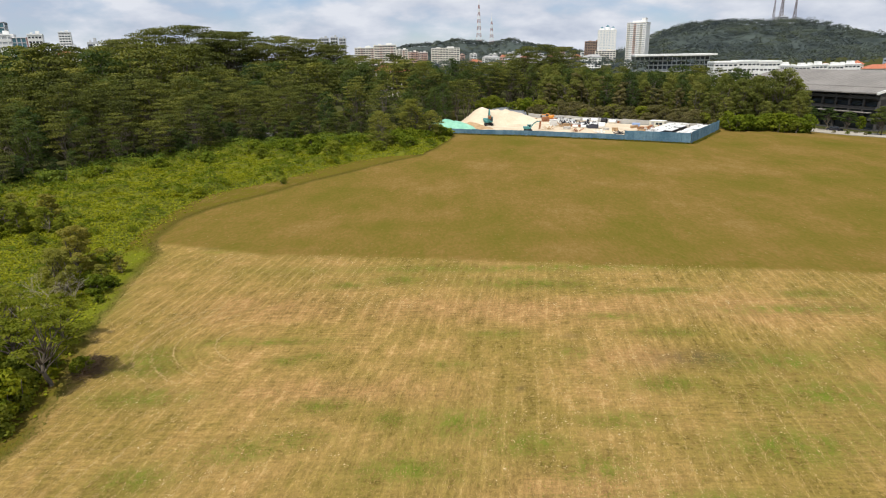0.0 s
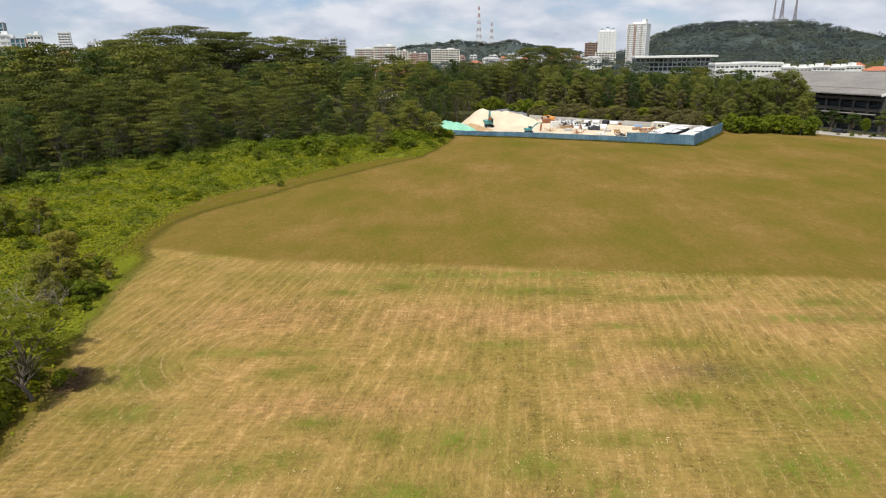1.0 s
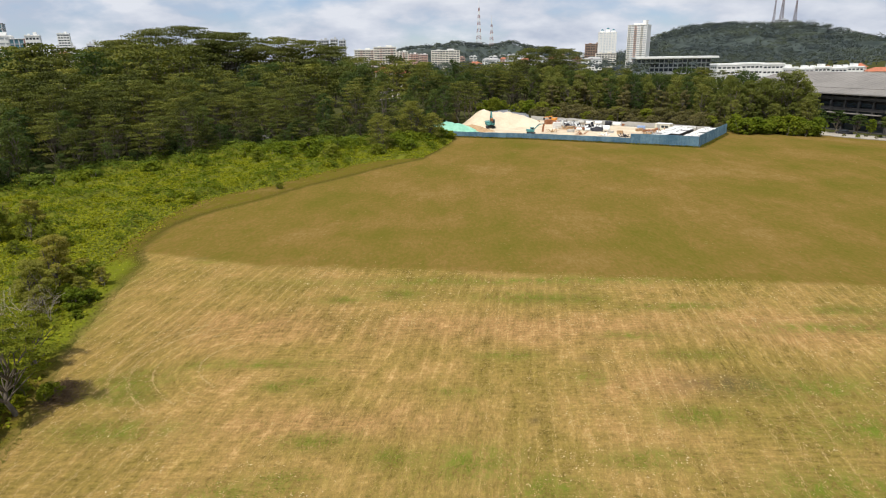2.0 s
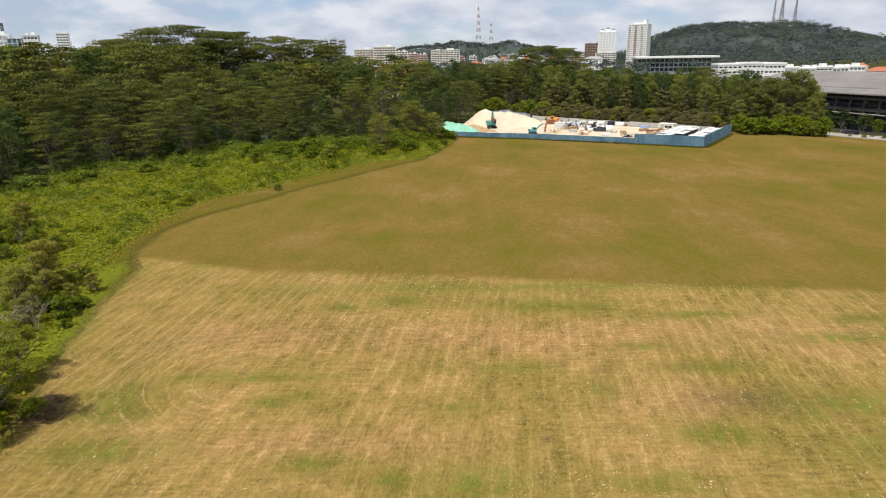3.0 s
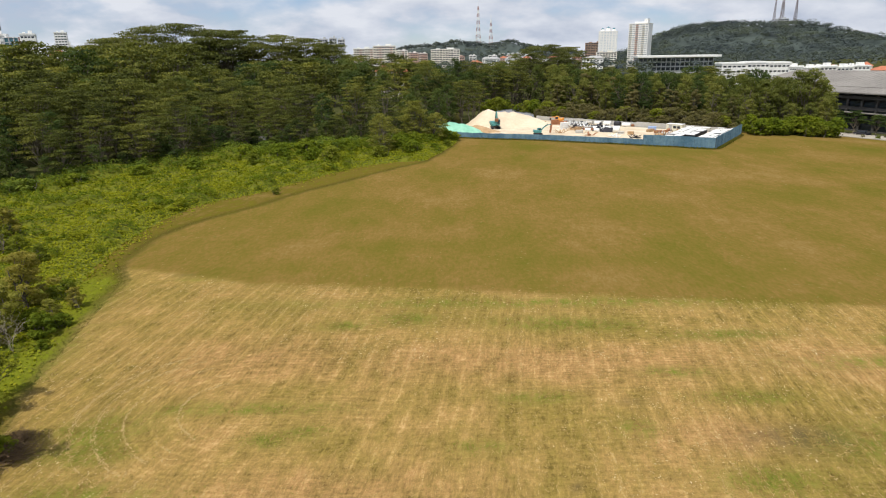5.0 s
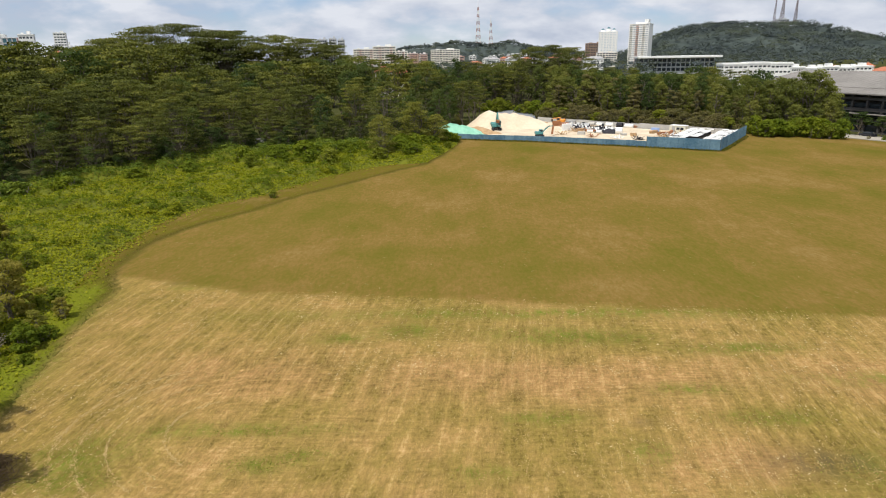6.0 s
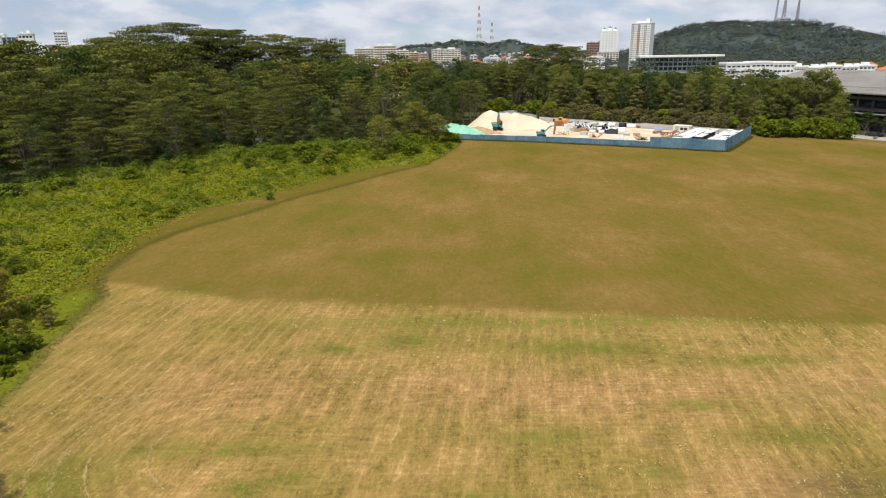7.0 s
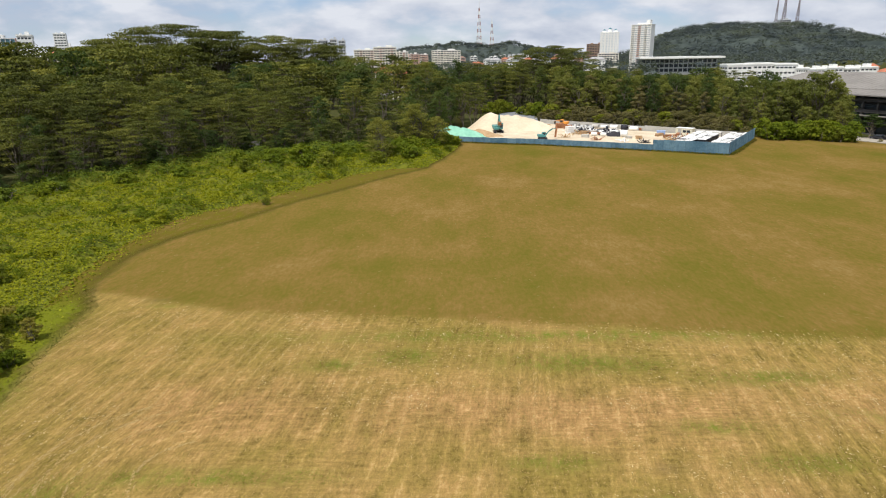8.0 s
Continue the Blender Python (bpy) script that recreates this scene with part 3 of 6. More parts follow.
    fresh = math_node(n, l, "MULTIPLY", green_dry, math_node(n, l, "MULTIPLY_ADD", flecks.outputs["Fac"], 5.0, -1.4, True))
    dry_c = mix_rgb(n, l, fresh, dry_c, (0.140, 0.176, 0.022))
    field = mix_rgb(n, l, dry, mown.outputs[0], dry_c)
    field = mix_rgb(n, l, math_node(n, l, "MULTIPLY", math_node(n, l, "MULTIPLY", dirt, ragged), 0.8), field, (0.085, 0.070, 0.035))
    # verge and soil under the bushes
    vg = ramp(n, [(0.26, (0.150, 0.168, 0.014)), (0.40, (0.124, 0.114, 0.014)), (0.52, (0.124, 0.094, 0.017)), (0.66, (0.178, 0.124, 0.036))])
    vg_in = math_node(n, l, "ADD", math_node(n, l, "MULTIPLY", mid.outputs["Fac"], 0.6), math_node(n, l, "MULTIPLY", tuft.outputs["Fac"], 0.4))
    l.new(math_node(n, l, "ADD", math_node(n, l, "SUBTRACT", vg_in, math_node(n, l, "MULTIPLY", green, 0.36)), math_node(n, l, "MULTIPLY", rust, 0.12)), vg.inputs[0])
    soil = ramp(n, [(0.35, (0.040, 0.050, 0.016)), (0.7, (0.090, 0.085, 0.035))])
    l.new(mid.outputs["Fac"], soil.inputs[0])
    rest = mix_rgb(n, l, verge, soil.outputs[0], vg.outputs[0])
    edge_at = n.new("ShaderNodeAttribute")
    edge_at.attribute_name = "margin"
    uncut = math_node(n, l, "MULTIPLY", edge_at.outputs["Fac"], math_node(n, l, "MULTIPLY_ADD", mid.outputs["Fac"], 1.0, 0.25, True))
    rest = mix_rgb(n, l, uncut, rest, (0.072, 0.060, 0.013))
    l.new(mix_rgb(n, l, inside, rest, field), b.inputs["Base Color"])
    b.inputs["Roughness"].default_value = 1.0
    b.inputs["Specular IOR Level"].default_value = 0.0
    bp = n.new("ShaderNodeBump")
    bp.inputs["Strength"].default_value, bp.inputs["Distance"].default_value = 0.7, 0.10
    h = math_node(n, l, "ADD", tuft.outputs["Fac"], math_node(n, l, "MULTIPLY", grain.outputs["Fac"], 0.6))
    h = math_node(n, l, "MULTIPLY", h, math_node(n, l, "MULTIPLY_ADD", dry, 0.7, 0.3))
    l.new(h, bp.inputs["Height"])
    l.new(bp.outputs[0], b.inputs["Normal"])
    return m


ground_data = ground_mesh()
ground_data.materials.append(ground_material())
ground = tagged(new("ground", ground_data), "dry mown grass field with straw lines and a greener verge", "ground", "", "structure")


# ---- climbing plants over the waste ground ----
def forest_front(x):
    """How far ahead the forest's edge stands at each x."""
    return np.interp(x, (-140, -95, -78, -75, -72, -65, -59, -55, -47, -35, -12, 0), (80, 94, 107, 117, 126, 135, 143, 153, 160, 164, 171, 186))


def shrub_mask(x, y):
    """Where taller, darker shrubs stand out of the creepers: in belts along the verge and at the forest's foot."""
    d = np.maximum(0.0, cover_x(y) - x)
    belt = np.exp(-((y - 102 - 0.25 * np.maximum(0.0, -50 - x)) / 4.0) ** 2) * smooth((-38 - x) / 4)
    belt = np.maximum(belt, np.exp(-((d - 5.5) / 3.0) ** 2) * smooth((y - 98) / 10) * smooth((142 - y) / 8))
    foot = smooth((y - forest_front(x) + 13) / 5)
    v = 0.34 * value_noise(x, y, 5.5, 27) + 0.36 * value_noise(x, y, 2.2, 30) + 0.30 * value_noise(x, y, 1.1, 33)
    return smooth((v - 0.575 + 0.10 * belt + 0.30 * foot) / 0.08) * smooth(d / 1.5)


def cover_height(x, y):
    d = np.maximum(0.0, cover_x(y) - x)
    back = smooth((y - forest_front(x) + 13) / 12)
    lumps = 0.5 * value_noise(x, y, 7, 21) + 0.5 * smooth((value_noise(x, y, 3.4, 22) - 0.40) / 0.3) + 0.28 * value_noise(x, y, 1.5, 23)
    grow = 0.35 + 0.65 * smooth((y - 72) / 25)
    shrubs = shrub_mask(x, y) * (0.55 + 0.8 * value_noise(x, y, 1.3, 26))
    return smooth(d / 3.0) * (0.15 + grow * (lumps * 0.8 + shrubs)) + back * smooth(d / 7) * (0.5 + 0.9 * value_noise(x, y, 6, 24))


def cover_sheet():
    xs, ys = np.arange(-128, 3, 0.7), np.arange(22, 190, 0.7)
    x, y = np.meshgrid(xs, ys)
    x, y = x.ravel(), y.ravel()
    inside = (x < cover_x(y)) & (y < forest_front(x) + 9)
    z = np.where(inside, cover_height(x, y) * 0.74 - 0.03, 0) + ground_z(x, y) + np.where(inside, 0.004, -0.3)
    f = grid_faces(len(xs), len(ys))
    f = f[inside[f].any(1)]
    used, back = np.unique(f, return_inverse=True)
    return quads_mesh("vine_cover", np.stack([x, y, z], 1)[used], back.reshape(f.shape), M_VINE_BASE, True)


# undergrowth toned darker than the leaves, with the shade of their gaps in it
M_VINE_BASE = surface("vine_undergrowth", (0.080, 0.096, 0.010), (0.160, 0.166, 0.015), 0.25, 2.5, 0.9, 0.6)
vine = tagged(new("vine_cover", cover_sheet()), "bright green creepers sprawling over rough waste ground", "creeper", "", "stuff")


def cover_leaves(seed, count, x0, x1, y0, y1, size, name, mat, keep, spread=0.28):
    rng = np.random.default_rng(seed)
    x, y = rng.uniform(x0, x1, count), rng.uniform(y0, y1, count)
    ok = (x < np.minimum(cover_x(y) + rng.normal(size=count) * 1.3 - 0.3, field_x(y) - 0.6)) & (y < forest_front(x) + 4) & keep(x, y, rng)
    x, y = x[ok], y[ok]
    h = cover_height(x, y)
    e = 0.4
    gx, gy = (cover_height(x + e, y) - h) / e, (cover_height(x, y + e) - h) / e
    z = ground_z(x, y) + h * rng.uniform(0.88, 1.04, len(x)) + rng.uniform(0.03, 0.16, len(x))
    nor = np.stack([-gx, -gy, np.ones_like(x)], 1) + rng.normal(size=(len(x), 3)) * spread
    v, f = leaf_quads(rng, np.stack([x, y, z], 1), nor, size, 0.8)
    return quads_mesh(name, v, f, mat)


child("leaves", cover_leaves(31, 330000, -100, 2, 24, 178, 0.30, "vine_leaves", M_VINE,
                             lambda x, y, r: (shrub_mask(x, y) + r.normal(size=len(x)) * 0.35 < 0.6) & (y < forest_front(x) - 7 + r.normal(size=len(x)) * 3), 0.5), vine)
child("shrub_leaves", cover_leaves(32, 360000, -100, 2, 24, 178, 0.32, "shrub_leaves", M_SHRUB,
                                   lambda x, y, r: (shrub_mask(x, y) + r.normal(size=len(x)) * 0.35 > 0.6) & (y < forest_front(x) - 8 + r.normal(size=len(x)) * 2.5), 0.42), vine)
child("foot_leaves", cover_leaves(33, 150000, -100, 2, 60, 178, 0.36, "foot_leaves", M_FOOT,
                                  lambda x, y, r: (y > forest_front(x) - 10 + r.normal(size=len(x)) * 2.5), 0.5), vine)


def blades(rng, x, y, z, size, lean):
    """Tufts: upright narrow leaves with a lean."""
    n = len(x)
    a = rng.uniform(0, 2 * math.pi, n)
    t = np.stack([np.cos(a) * lean, np.sin(a) * lean, np.ones(n)], 1)
    t /= np.linalg.norm(t, axis=1, keepdims=True)
    s = np.stack([-np.sin(a), np.cos(a), np.zeros(n)], 1)
    k = (size * rng.uniform(0.5, 1.4, n))[:, None]
    p = np.stack([x, y, z], 1)
    v = np.stack([p - s * k * 0.14, p + s * k * 0.14, p + t * k * 0.7 + s * k * 0.12, p + t * k], 1)
    return v.reshape(-1, 3), np.arange(4 * n).reshape(n, 4)


rng_v = np.random.default_rng(41)
gy = rng_v.uniform(26, 172, 5000)
gx = cover_x(gy) + rng_v.uniform(-2.5, 1.0, 5000) + rng_v.random(5000) * (field_x(gy) - cover_x(gy))
keep = (gx < field_x(gy) + rng_v.normal(size=5000) * 0.25)
gx, gy = gx[keep], gy[keep]
ey = rng_v.uniform(26, 74, 2200)
ex = field_x(ey) - np.abs(rng_v.normal(size=2200)) * 0.9 + 0.35
ry = rng_v.uniform(70, 172, 1200)
rx = field_x(ry) - np.abs(rng_v.normal(size=1200)) * 1.2 + 0.1
verge_blades = joined([blades(rng_v, gx, gy, ground_z(gx, gy), 0.16, 2.6), blades(rng_v, ex, ey, ground_z(ex, ey), 0.20, 2.0), blades(rng_v, rx, ry, ground_z(rx, ry), 0.20, 2.2)])
tagged(new("verge_grass", quads_mesh("verge_grass", *verge_blades, M_GRASS)),
       "strip of uncut green grass along the mown field", "grass", "", "stuff")

def strips(rng, x, y, lift, length, width, spread, heading=math.atan2(1.0, 0.125)):
    """Flat cut blades lying on the ground, most of them along the mowing lines."""
    n = len(x)
    a = heading + rng.normal(size=n) * spread
    k, w = (length * rng.uniform(0.5, 1.5, n))[:, None], (width * rng.uniform(0.6, 1.4, n))[:, None]
    t = np.stack([np.cos(a), np.sin(a), rng.normal(size=n) * 0.06], 1)
    s = np.stack([-np.sin(a), np.cos(a), rng.normal(size=n) * 0.2], 1)
    p = np.stack([x, y, ground_z(x, y) + lift], 1)
    v = np.stack([p - t * k * 0.5 - s * w * 0.3, p - t * k * 0.5 + s * w * 0.3, p + t * k * 0.5 + s * w * 0.5, p + t * k * 0.5 - s * w * 0.5], 1)
    return v.reshape(-1, 3), np.arange(4 * n).reshape(n, 4)


def on_dry_field(x, y, rng):
    return (x > field_x(y) + 0.2) & (y < np.interp(x, SEAM_X, SEAM_Y) + rng.normal(size=len(x)) * 0.5) & (np.abs(x) < 0.78 * y + 12)


# cut stubble lying on the near field, straw left in its mowing lines, and fresh blades in its green patches
rng_g = np.random.default_rng(47)
bx, by = rng_g.uniform(-34, 58, 80000), 20 + 48 * rng_g.random(80000) ** 1.15
keep = on_dry_field(bx, by, rng_g)
bx, by = bx[keep], by[keep]
tagged(new("cut_stubble", quads_mesh("cut_stubble", *strips(rng_g, bx, by, 0.012, 0.19, 0.034, 0.9), M_STUBBLE)),
       "short dry cut stubble lying over the mown field", "stubble", "", "stuff")
ry = 20 + 48 * rng_g.random(90000) ** 1.1
row = rng_g.integers(-46, 71, 90000)
row_c = row * ROW
rx = row_c + 0.125 * ry - row_bend(row_c, ry) + rng_g.normal(size=90000) * 0.10
keep = on_dry_field(rx, ry, rng_g) & (value_noise(row * 3.1, ry, 6.5, 53) * 0.55 + value_noise(rx, ry, 16, 54) * 0.45 + 0.35 * rng_g.random(90000) > 0.70)
keep &= (rx + 12.5) ** 2 + 1.6 * (ry - 44.4) ** 2 > 90
rx, ry = rx[keep], ry[keep]
# rounds that the mower drove where it turned
tt = rng_g.uniform(2.2, 4.1, 4200)
tr = rng_g.choice(np.array([5.2, 6.9, 8.6, 10.3, 11.7]), 4200) + 0.25 * np.sin(tt * 3) + rng_g.normal(size=4200) * 0.09
ax, ay = -12.5 + tr * np.cos(tt), 44.4 + tr * np.sin(tt) / 1.265
keep = value_noise(tt * 4 + tr * 9, tr, 1.0, 55) + 0.5 * rng_g.random(4200) > 0.70
arcs = strips(rng_g, ax[keep], ay[keep], 0.013, 0.18, 0.026, 0.4, np.arctan2(np.cos(tt) / 1.265, -np.sin(tt))[keep])
tagged(new("straw_lines", quads_mesh("straw_lines", *joined([strips(rng_g, rx, ry, 0.013, 0.17, 0.024, 0.25), arcs]), M_TRAIL)),
       "thin pale trails of straw along the mowing lines", "straw", "", "stuff")
tx, ty = rng_g.uniform(-38, 118, 1800), 58 + 112 * rng_g.random(1800) ** 1.3
keep = (tx > field_x(ty) + 0.3) & (ty > np.interp(tx, SEAM_X, SEAM_Y) + 0.3) & (np.abs(tx) < 0.76 * ty + 8) & (ty < 170)
tx, ty = tx[keep], ty[keep]
tagged(new("turf", quads_mesh("turf", *strips(rng_g, tx, ty, 0.012, 0.36, 0.10, 1.2), M_TURF)),
       "close-mown olive and brown turf of the far field", "turf", "", "stuff")
fx, fy = [], []
for cx, cy, rx, ry in GREEN_NEAR + GREEN_MIDDLE:
    k = int(min(1500, 260 * rx * ry))
    fx.append(cx + rng_g.normal(size=k) * rx * 0.62)
    fy.append(cy + rng_g.normal(size=k) * ry * 0.62)
fx, fy = np.concatenate(fx), np.concatenate(fy)
keep = value_noise(fx, fy, 0.9, 49) + 0.2 * rng_g.random(len(fx)) > 0.52
fx, fy = fx[keep], fy[keep]
fresh_blades = leaf_quads(rng_g, np.stack([fx, fy, ground_z(fx, fy) + 0.03], 1), rng_g.normal(size=(len(fx), 3)) * 0.2 + np.array([0, 0, 1.0]), 0.13, 0.3)
tagged(new("fresh_grass", quads_mesh("fresh_grass", *fresh_blades, M_FRESH)), "small tufts of fresh green grass in the dry field", "grass", "", "stuff")

# loose straw left in the mowing lines of the near field, in trails and little heaps
rng_s = np.random.default_rng(43)
cx, cy = rng_s.uniform(-34, 62, 6500), 20 + 50 * rng_s.random(6500) ** 0.8
edge = np.interp(cx, SEAM_X, SEAM_Y)
keep = (cx > field_x(cy) + 0.4) & (cy < edge + 0.6) & (value_noise(cx, cy, 6, 45) + 0.22 * (cx > 5) + 0.22 * smooth((cy - edge + 9) / 6) + 0.3 * rng_s.random(6500) > 0.80)
cx, cy = cx[keep], cy[keep]
amount = rng_s.integers(1, 6, len(cx))
sx = np.repeat(cx, amount) + rng_s.normal(size=amount.sum()) * np.repeat(rng_s.uniform(0.08, 0.35, len(cx)), amount)
sy = np.repeat(cy, amount) + rng_s.normal(size=amount.sum()) * np.repeat(rng_s.uniform(0.08, 0.30, len(cx)), amount)
sn = rng_s.normal(size=(len(sx), 3)) * 0.22 + np.array([0, 0, 1.0])
tagged(new("loose_straw", quads_mesh("loose_straw", *leaf_quads(rng_s, np.stack([sx, sy, ground_z(sx, sy) + 0.025], 1), sn, 0.15, 0.34), M_STRAW)),
       "pale dry straw clumps lying on the mown field", "straw", "", "stuff")


# ---- trees ----
ALBIZIA = [tree_meshes("albizia", 100 + i, 20, 7.6, 3.4, "umbrella", 0.45, 4700, M_ALBIZIA, 0.26, 1 + i % 2) for i in range(6)]
ALBIZIA_BACK = [tree_meshes("albizia_back", 110 + i, 20, 8.2, 8.0, "umbrella", 0.78, 1600, M_ALBIZIA, 0.30, 1) for i in range(4)]
BROAD = [tree_meshes("broadleaf", 120 + i, 17, 5.2, 2.5, "round", 0.53, 2200, M_BROAD, 0.24, 1 + i % 2, 0, None, 0.85, 28) for i in range(4)]
BROAD_BACK = [tree_meshes("broadleaf_back", 130 + i, 17, 6.0, 6.0, "round", 0.66, 1900, M_BROAD, 0.26, 1) for i in range(3)]
OLIVE = [tree_meshes("acacia", 140 + i, 13, 4.4, 0.8, "round", 0.46, 2600, M_OLIVE, 0.17, 2, 0, None, 0.8, 30) for i in range(4)]
OLIVE_NEAR = [tree_meshes("acacia_near", 150 + i, 13, 4.6, 0.4, "round", 0.40, 4600, M_OLIVE, 0.17, 2, 0, None, 0.74, 40) for i in range(3)]
ROUND = [tree_meshes("round_acacia", 155 + i, 13, 5.2, 0.3, "round", 0.32, 6400, M_ROUND, 0.17, 2, 0, None, 0.62, 60) for i in range(2)]
DRAPED = [tree_meshes("draped", 160 + i, 12, 2.9, 0.6, "column", 0.45, 2600, M_BROWN, 0.2, 1) for i in range(3)]
GIANT = [tree_meshes("rain_tree", 180 + i, 34, 14.5, 17, "umbrella", 0.66, 8800, M_RAIN, 0.55, 2) for i in range(3)]
FOREST_LABELS = {
    "albizia": "tall albizia with flat tiers of olive-green leaves",
    "broad": "dense dark green broadleaf forest tree",
    "olive": "bushy olive-green acacia with several stems",
    "draped": "brownish tree draped in drying vines",
    "giant": "giant spreading rain tree above the forest roof",
}


def grow(kind, name, variants, i, x, y, height, own, label="", turn=None, wide=1.0):
    """A tree of a kind at a place, scaled from the height its mesh has to the height it needs."""
    s = height / own
    m = pose(x, y, float(ground_z(x, y)), 0, 0, (i * 137.5) % 360 if turn is None else turn) @ Matrix.Diagonal((s * wide, s * wide, s, 1))
    return plant(name, variants[i % len(variants)], m, label or FOREST_LABELS[kind], "tree", kind + " trees of the wood")


rng_f = random.Random(7)
count = 0
yy = 92.0
while yy < 372:
    xx = -0.76 * yy - 14
    near = yy < 185
    step = 8.4 if near else 11.6
    while xx < 150:
        x, y = xx + rng_f.uniform(-3.4, 3.4), yy + rng_f.uniform(-3.2, 3.2)
        xx += step
        front = float(forest_front(np.array(x))) + 2
        if (x < 2 and y < front) or (-27 < x < -4 and y < 181):
            continue
        if x >= 2 and y < 238 + 0.10 * x:
            continue
        if (y > 262 and x < 2) or (y > 300 and x < 2) or y > 346:
            continue
        if 31 < x < 64 and y < 282:
            continue
        if x > 44 + (y - 240) * 0.55 or (2 < x < 30 and y < 268):
            continue
        depth = y - front if x < 2 else y - 236
        h = 12.5 + 4.0 * min(1.0, depth / 32) + 2.4 * min(1.0, max(0.0, depth - 40) / 60)
        if x < -95 and y > 205:
            h += 7.5
        h *= rng_f.uniform(0.86, 1.09)
        if x > -20 and y > 200:
            h = min(h * 1.16, 22.0) if x < 5 else min(h * 1.05, 19.0)
        elif x > -75 and y > 212:
            h += 3.0
        if x > 61:
            h = min(h, 15.0)
        back = depth > 48 and x < 2
        k = rng_f.random()
        if k < (0.70 if x < -15 else 0.5):
            grow("albizia", "albizia_tree", ALBIZIA_BACK if back else ALBIZIA, count, x, y, h, 20)
        elif k < 0.93:
            grow("broad", "broadleaf_tree", BROAD_BACK if back else BROAD, count, x, y, h * 0.95, 17)
        else:
            grow("olive", "acacia_tree", OLIVE, count, x, y, h * 0.85, 13)
        count += 1
    yy += step * 0.95
# low growth along the forest's edge
for i in range(60):
    x = -108 + 106 * (i + rng_f.random()) / 60
    y = float(forest_front(np.array(x))) + rng_f.uniform(-1, 4)
    if i % 4:
        grow("broad", "broadleaf_tree", BROAD, i, x, y, rng_f.uniform(3.8, 7.6), 17, "low dark green tree at the forest edge", wide=1.35)
    else:
        grow("albizia", "albizia_tree", ALBIZIA, i, x, y, rng_f.uniform(7, 10), 20, "young albizia with drooping tiers at the forest edge", wide=1.2)

for i, x in enumerate((-89, -86, -83.5, -81, -78, -74.5)):
    grow("broad", "broadleaf_tree", BROAD, i, x, float(forest_front(np.array(x))) + (i % 3), 4.2 + 1.3 * (i % 2), 17, "low dark green tree at the forest edge", wide=1.5)
for i, (x, y, h) in enumerate(((-154, 300, 32), (-134, 292, 36), (-113, 284, 36.5), (-95, 286, 34), (-78, 292, 31.5), (-172, 330, 31), (-66, 302, 30.5), (-104, 300, 34), (-54, 300, 27.5))):
    grow("giant", "rain_tree", GIANT, i, x, y, h, 34, wide=1.18)
for i, (x, y, h) in enumerate(((37, 312, 25.0), (48, 314, 26.0), (57.5, 320, 25.0))):
    grow("giant", "rain_tree", GIANT, i + 1, x, y, h, 34, "spreading rain tree with pale bare trunks and thin crown", wide=0.95)

for i, (x, y, h) in enumerate(((-1, 204, 13.5), (3, 214, 14.5), (-5, 212, 15), (6, 225, 14), (0, 224, 16), (9, 236, 13), (4, 238, 16), (-7, 198, 12), (14, 276, 15), (22, 280, 16), (8, 270, 16), (30, 284, 15))):
    grow("albizia" if i % 2 else "broad", "albizia_tree" if i % 2 else "broadleaf_tree", ALBIZIA if i % 2 else BROAD, i, x, y, h, 20 if i % 2 else 17)
for i in range(6):
    grow("broad", "broadleaf_tree", BROAD_BACK, i, -48 + i * 6.5, 336 + 3 * (i % 2), 13.0 + (i % 3) * 0.5, 17)
for i in range(15):
    grow("albizia", "albizia_tree", ALBIZIA, i, -168 + i * 8.0 + rng_f.uniform(-2, 2), 300 + rng_f.uniform(-8, 8), rng_f.uniform(27, 30.5) - 0.25 * max(0, i - 9), 20, "tall albizia with flat olive-green tiers under giant crowns")
# trees behind the site and along the field's far corner
rng_r = random.Random(11)
for i in range(80):
    x = 40 + 76 * (i + rng_r.random()) / 80
    row = i % 4
    y = 250 + row * 12 - (x - 36) * 0.66 + rng_r.uniform(-4, 4)
    h = rng_r.uniform(11.5, 14.0) + row * 1.5
    if x > 85:
        h -= 1.5
    elif x > 61:
        h = min(h, 14.2)
    if row == 0 and x < 84 and i % 3 == 0:
        grow("draped", "vine_draped_tree", DRAPED, i, x, y, h * 0.8, 12, wide=1.3)
    elif rng_r.random() < 0.7:
        grow("olive", "acacia_tree", OLIVE, i, x, y, h, 13)
    else:
        grow("broad", "broadleaf_tree", BROAD, i, x, y, h * 1.05, 17)
for i, (x, y, h) in enumerate(((50, 247, 15.0), (59, 245, 13.5), (66, 238, 12), (72, 228, 10.5), (80, 217, 10), (88, 205, 9.5))):
    grow("draped", "vine_draped_tree", DRAPED, i, x, y, h, 12, "tall tree smothered in brown and green vines", wide=1.0)
for i, (x, y, h) in enumerate(((94, 189, 15.5), (98.5, 189, 17.5), (102.5, 189, 18.0), (105.5, 191, 15.5), (90, 191, 14.5), (86, 193, 14.5), (107, 187.5, 10.5), (99, 183, 9), (103, 183.5, 10), (94, 184, 8.5), (84, 187, 9))):
    grow("olive", "acacia_tree", OLIVE_NEAR, i, x, y, h, 13, wide=1.0)
for i, (x, y, h) in enumerate(((128, 330, 17), (133, 338, 16), (160, 400, 14.5), (172, 408, 13.5), (186, 416, 13.0), (150, 392, 13))):
    grow("albizia", "albizia_tree", ALBIZIA, i, x, y, h, 20, "albizia standing before white houses", wide=1.3)
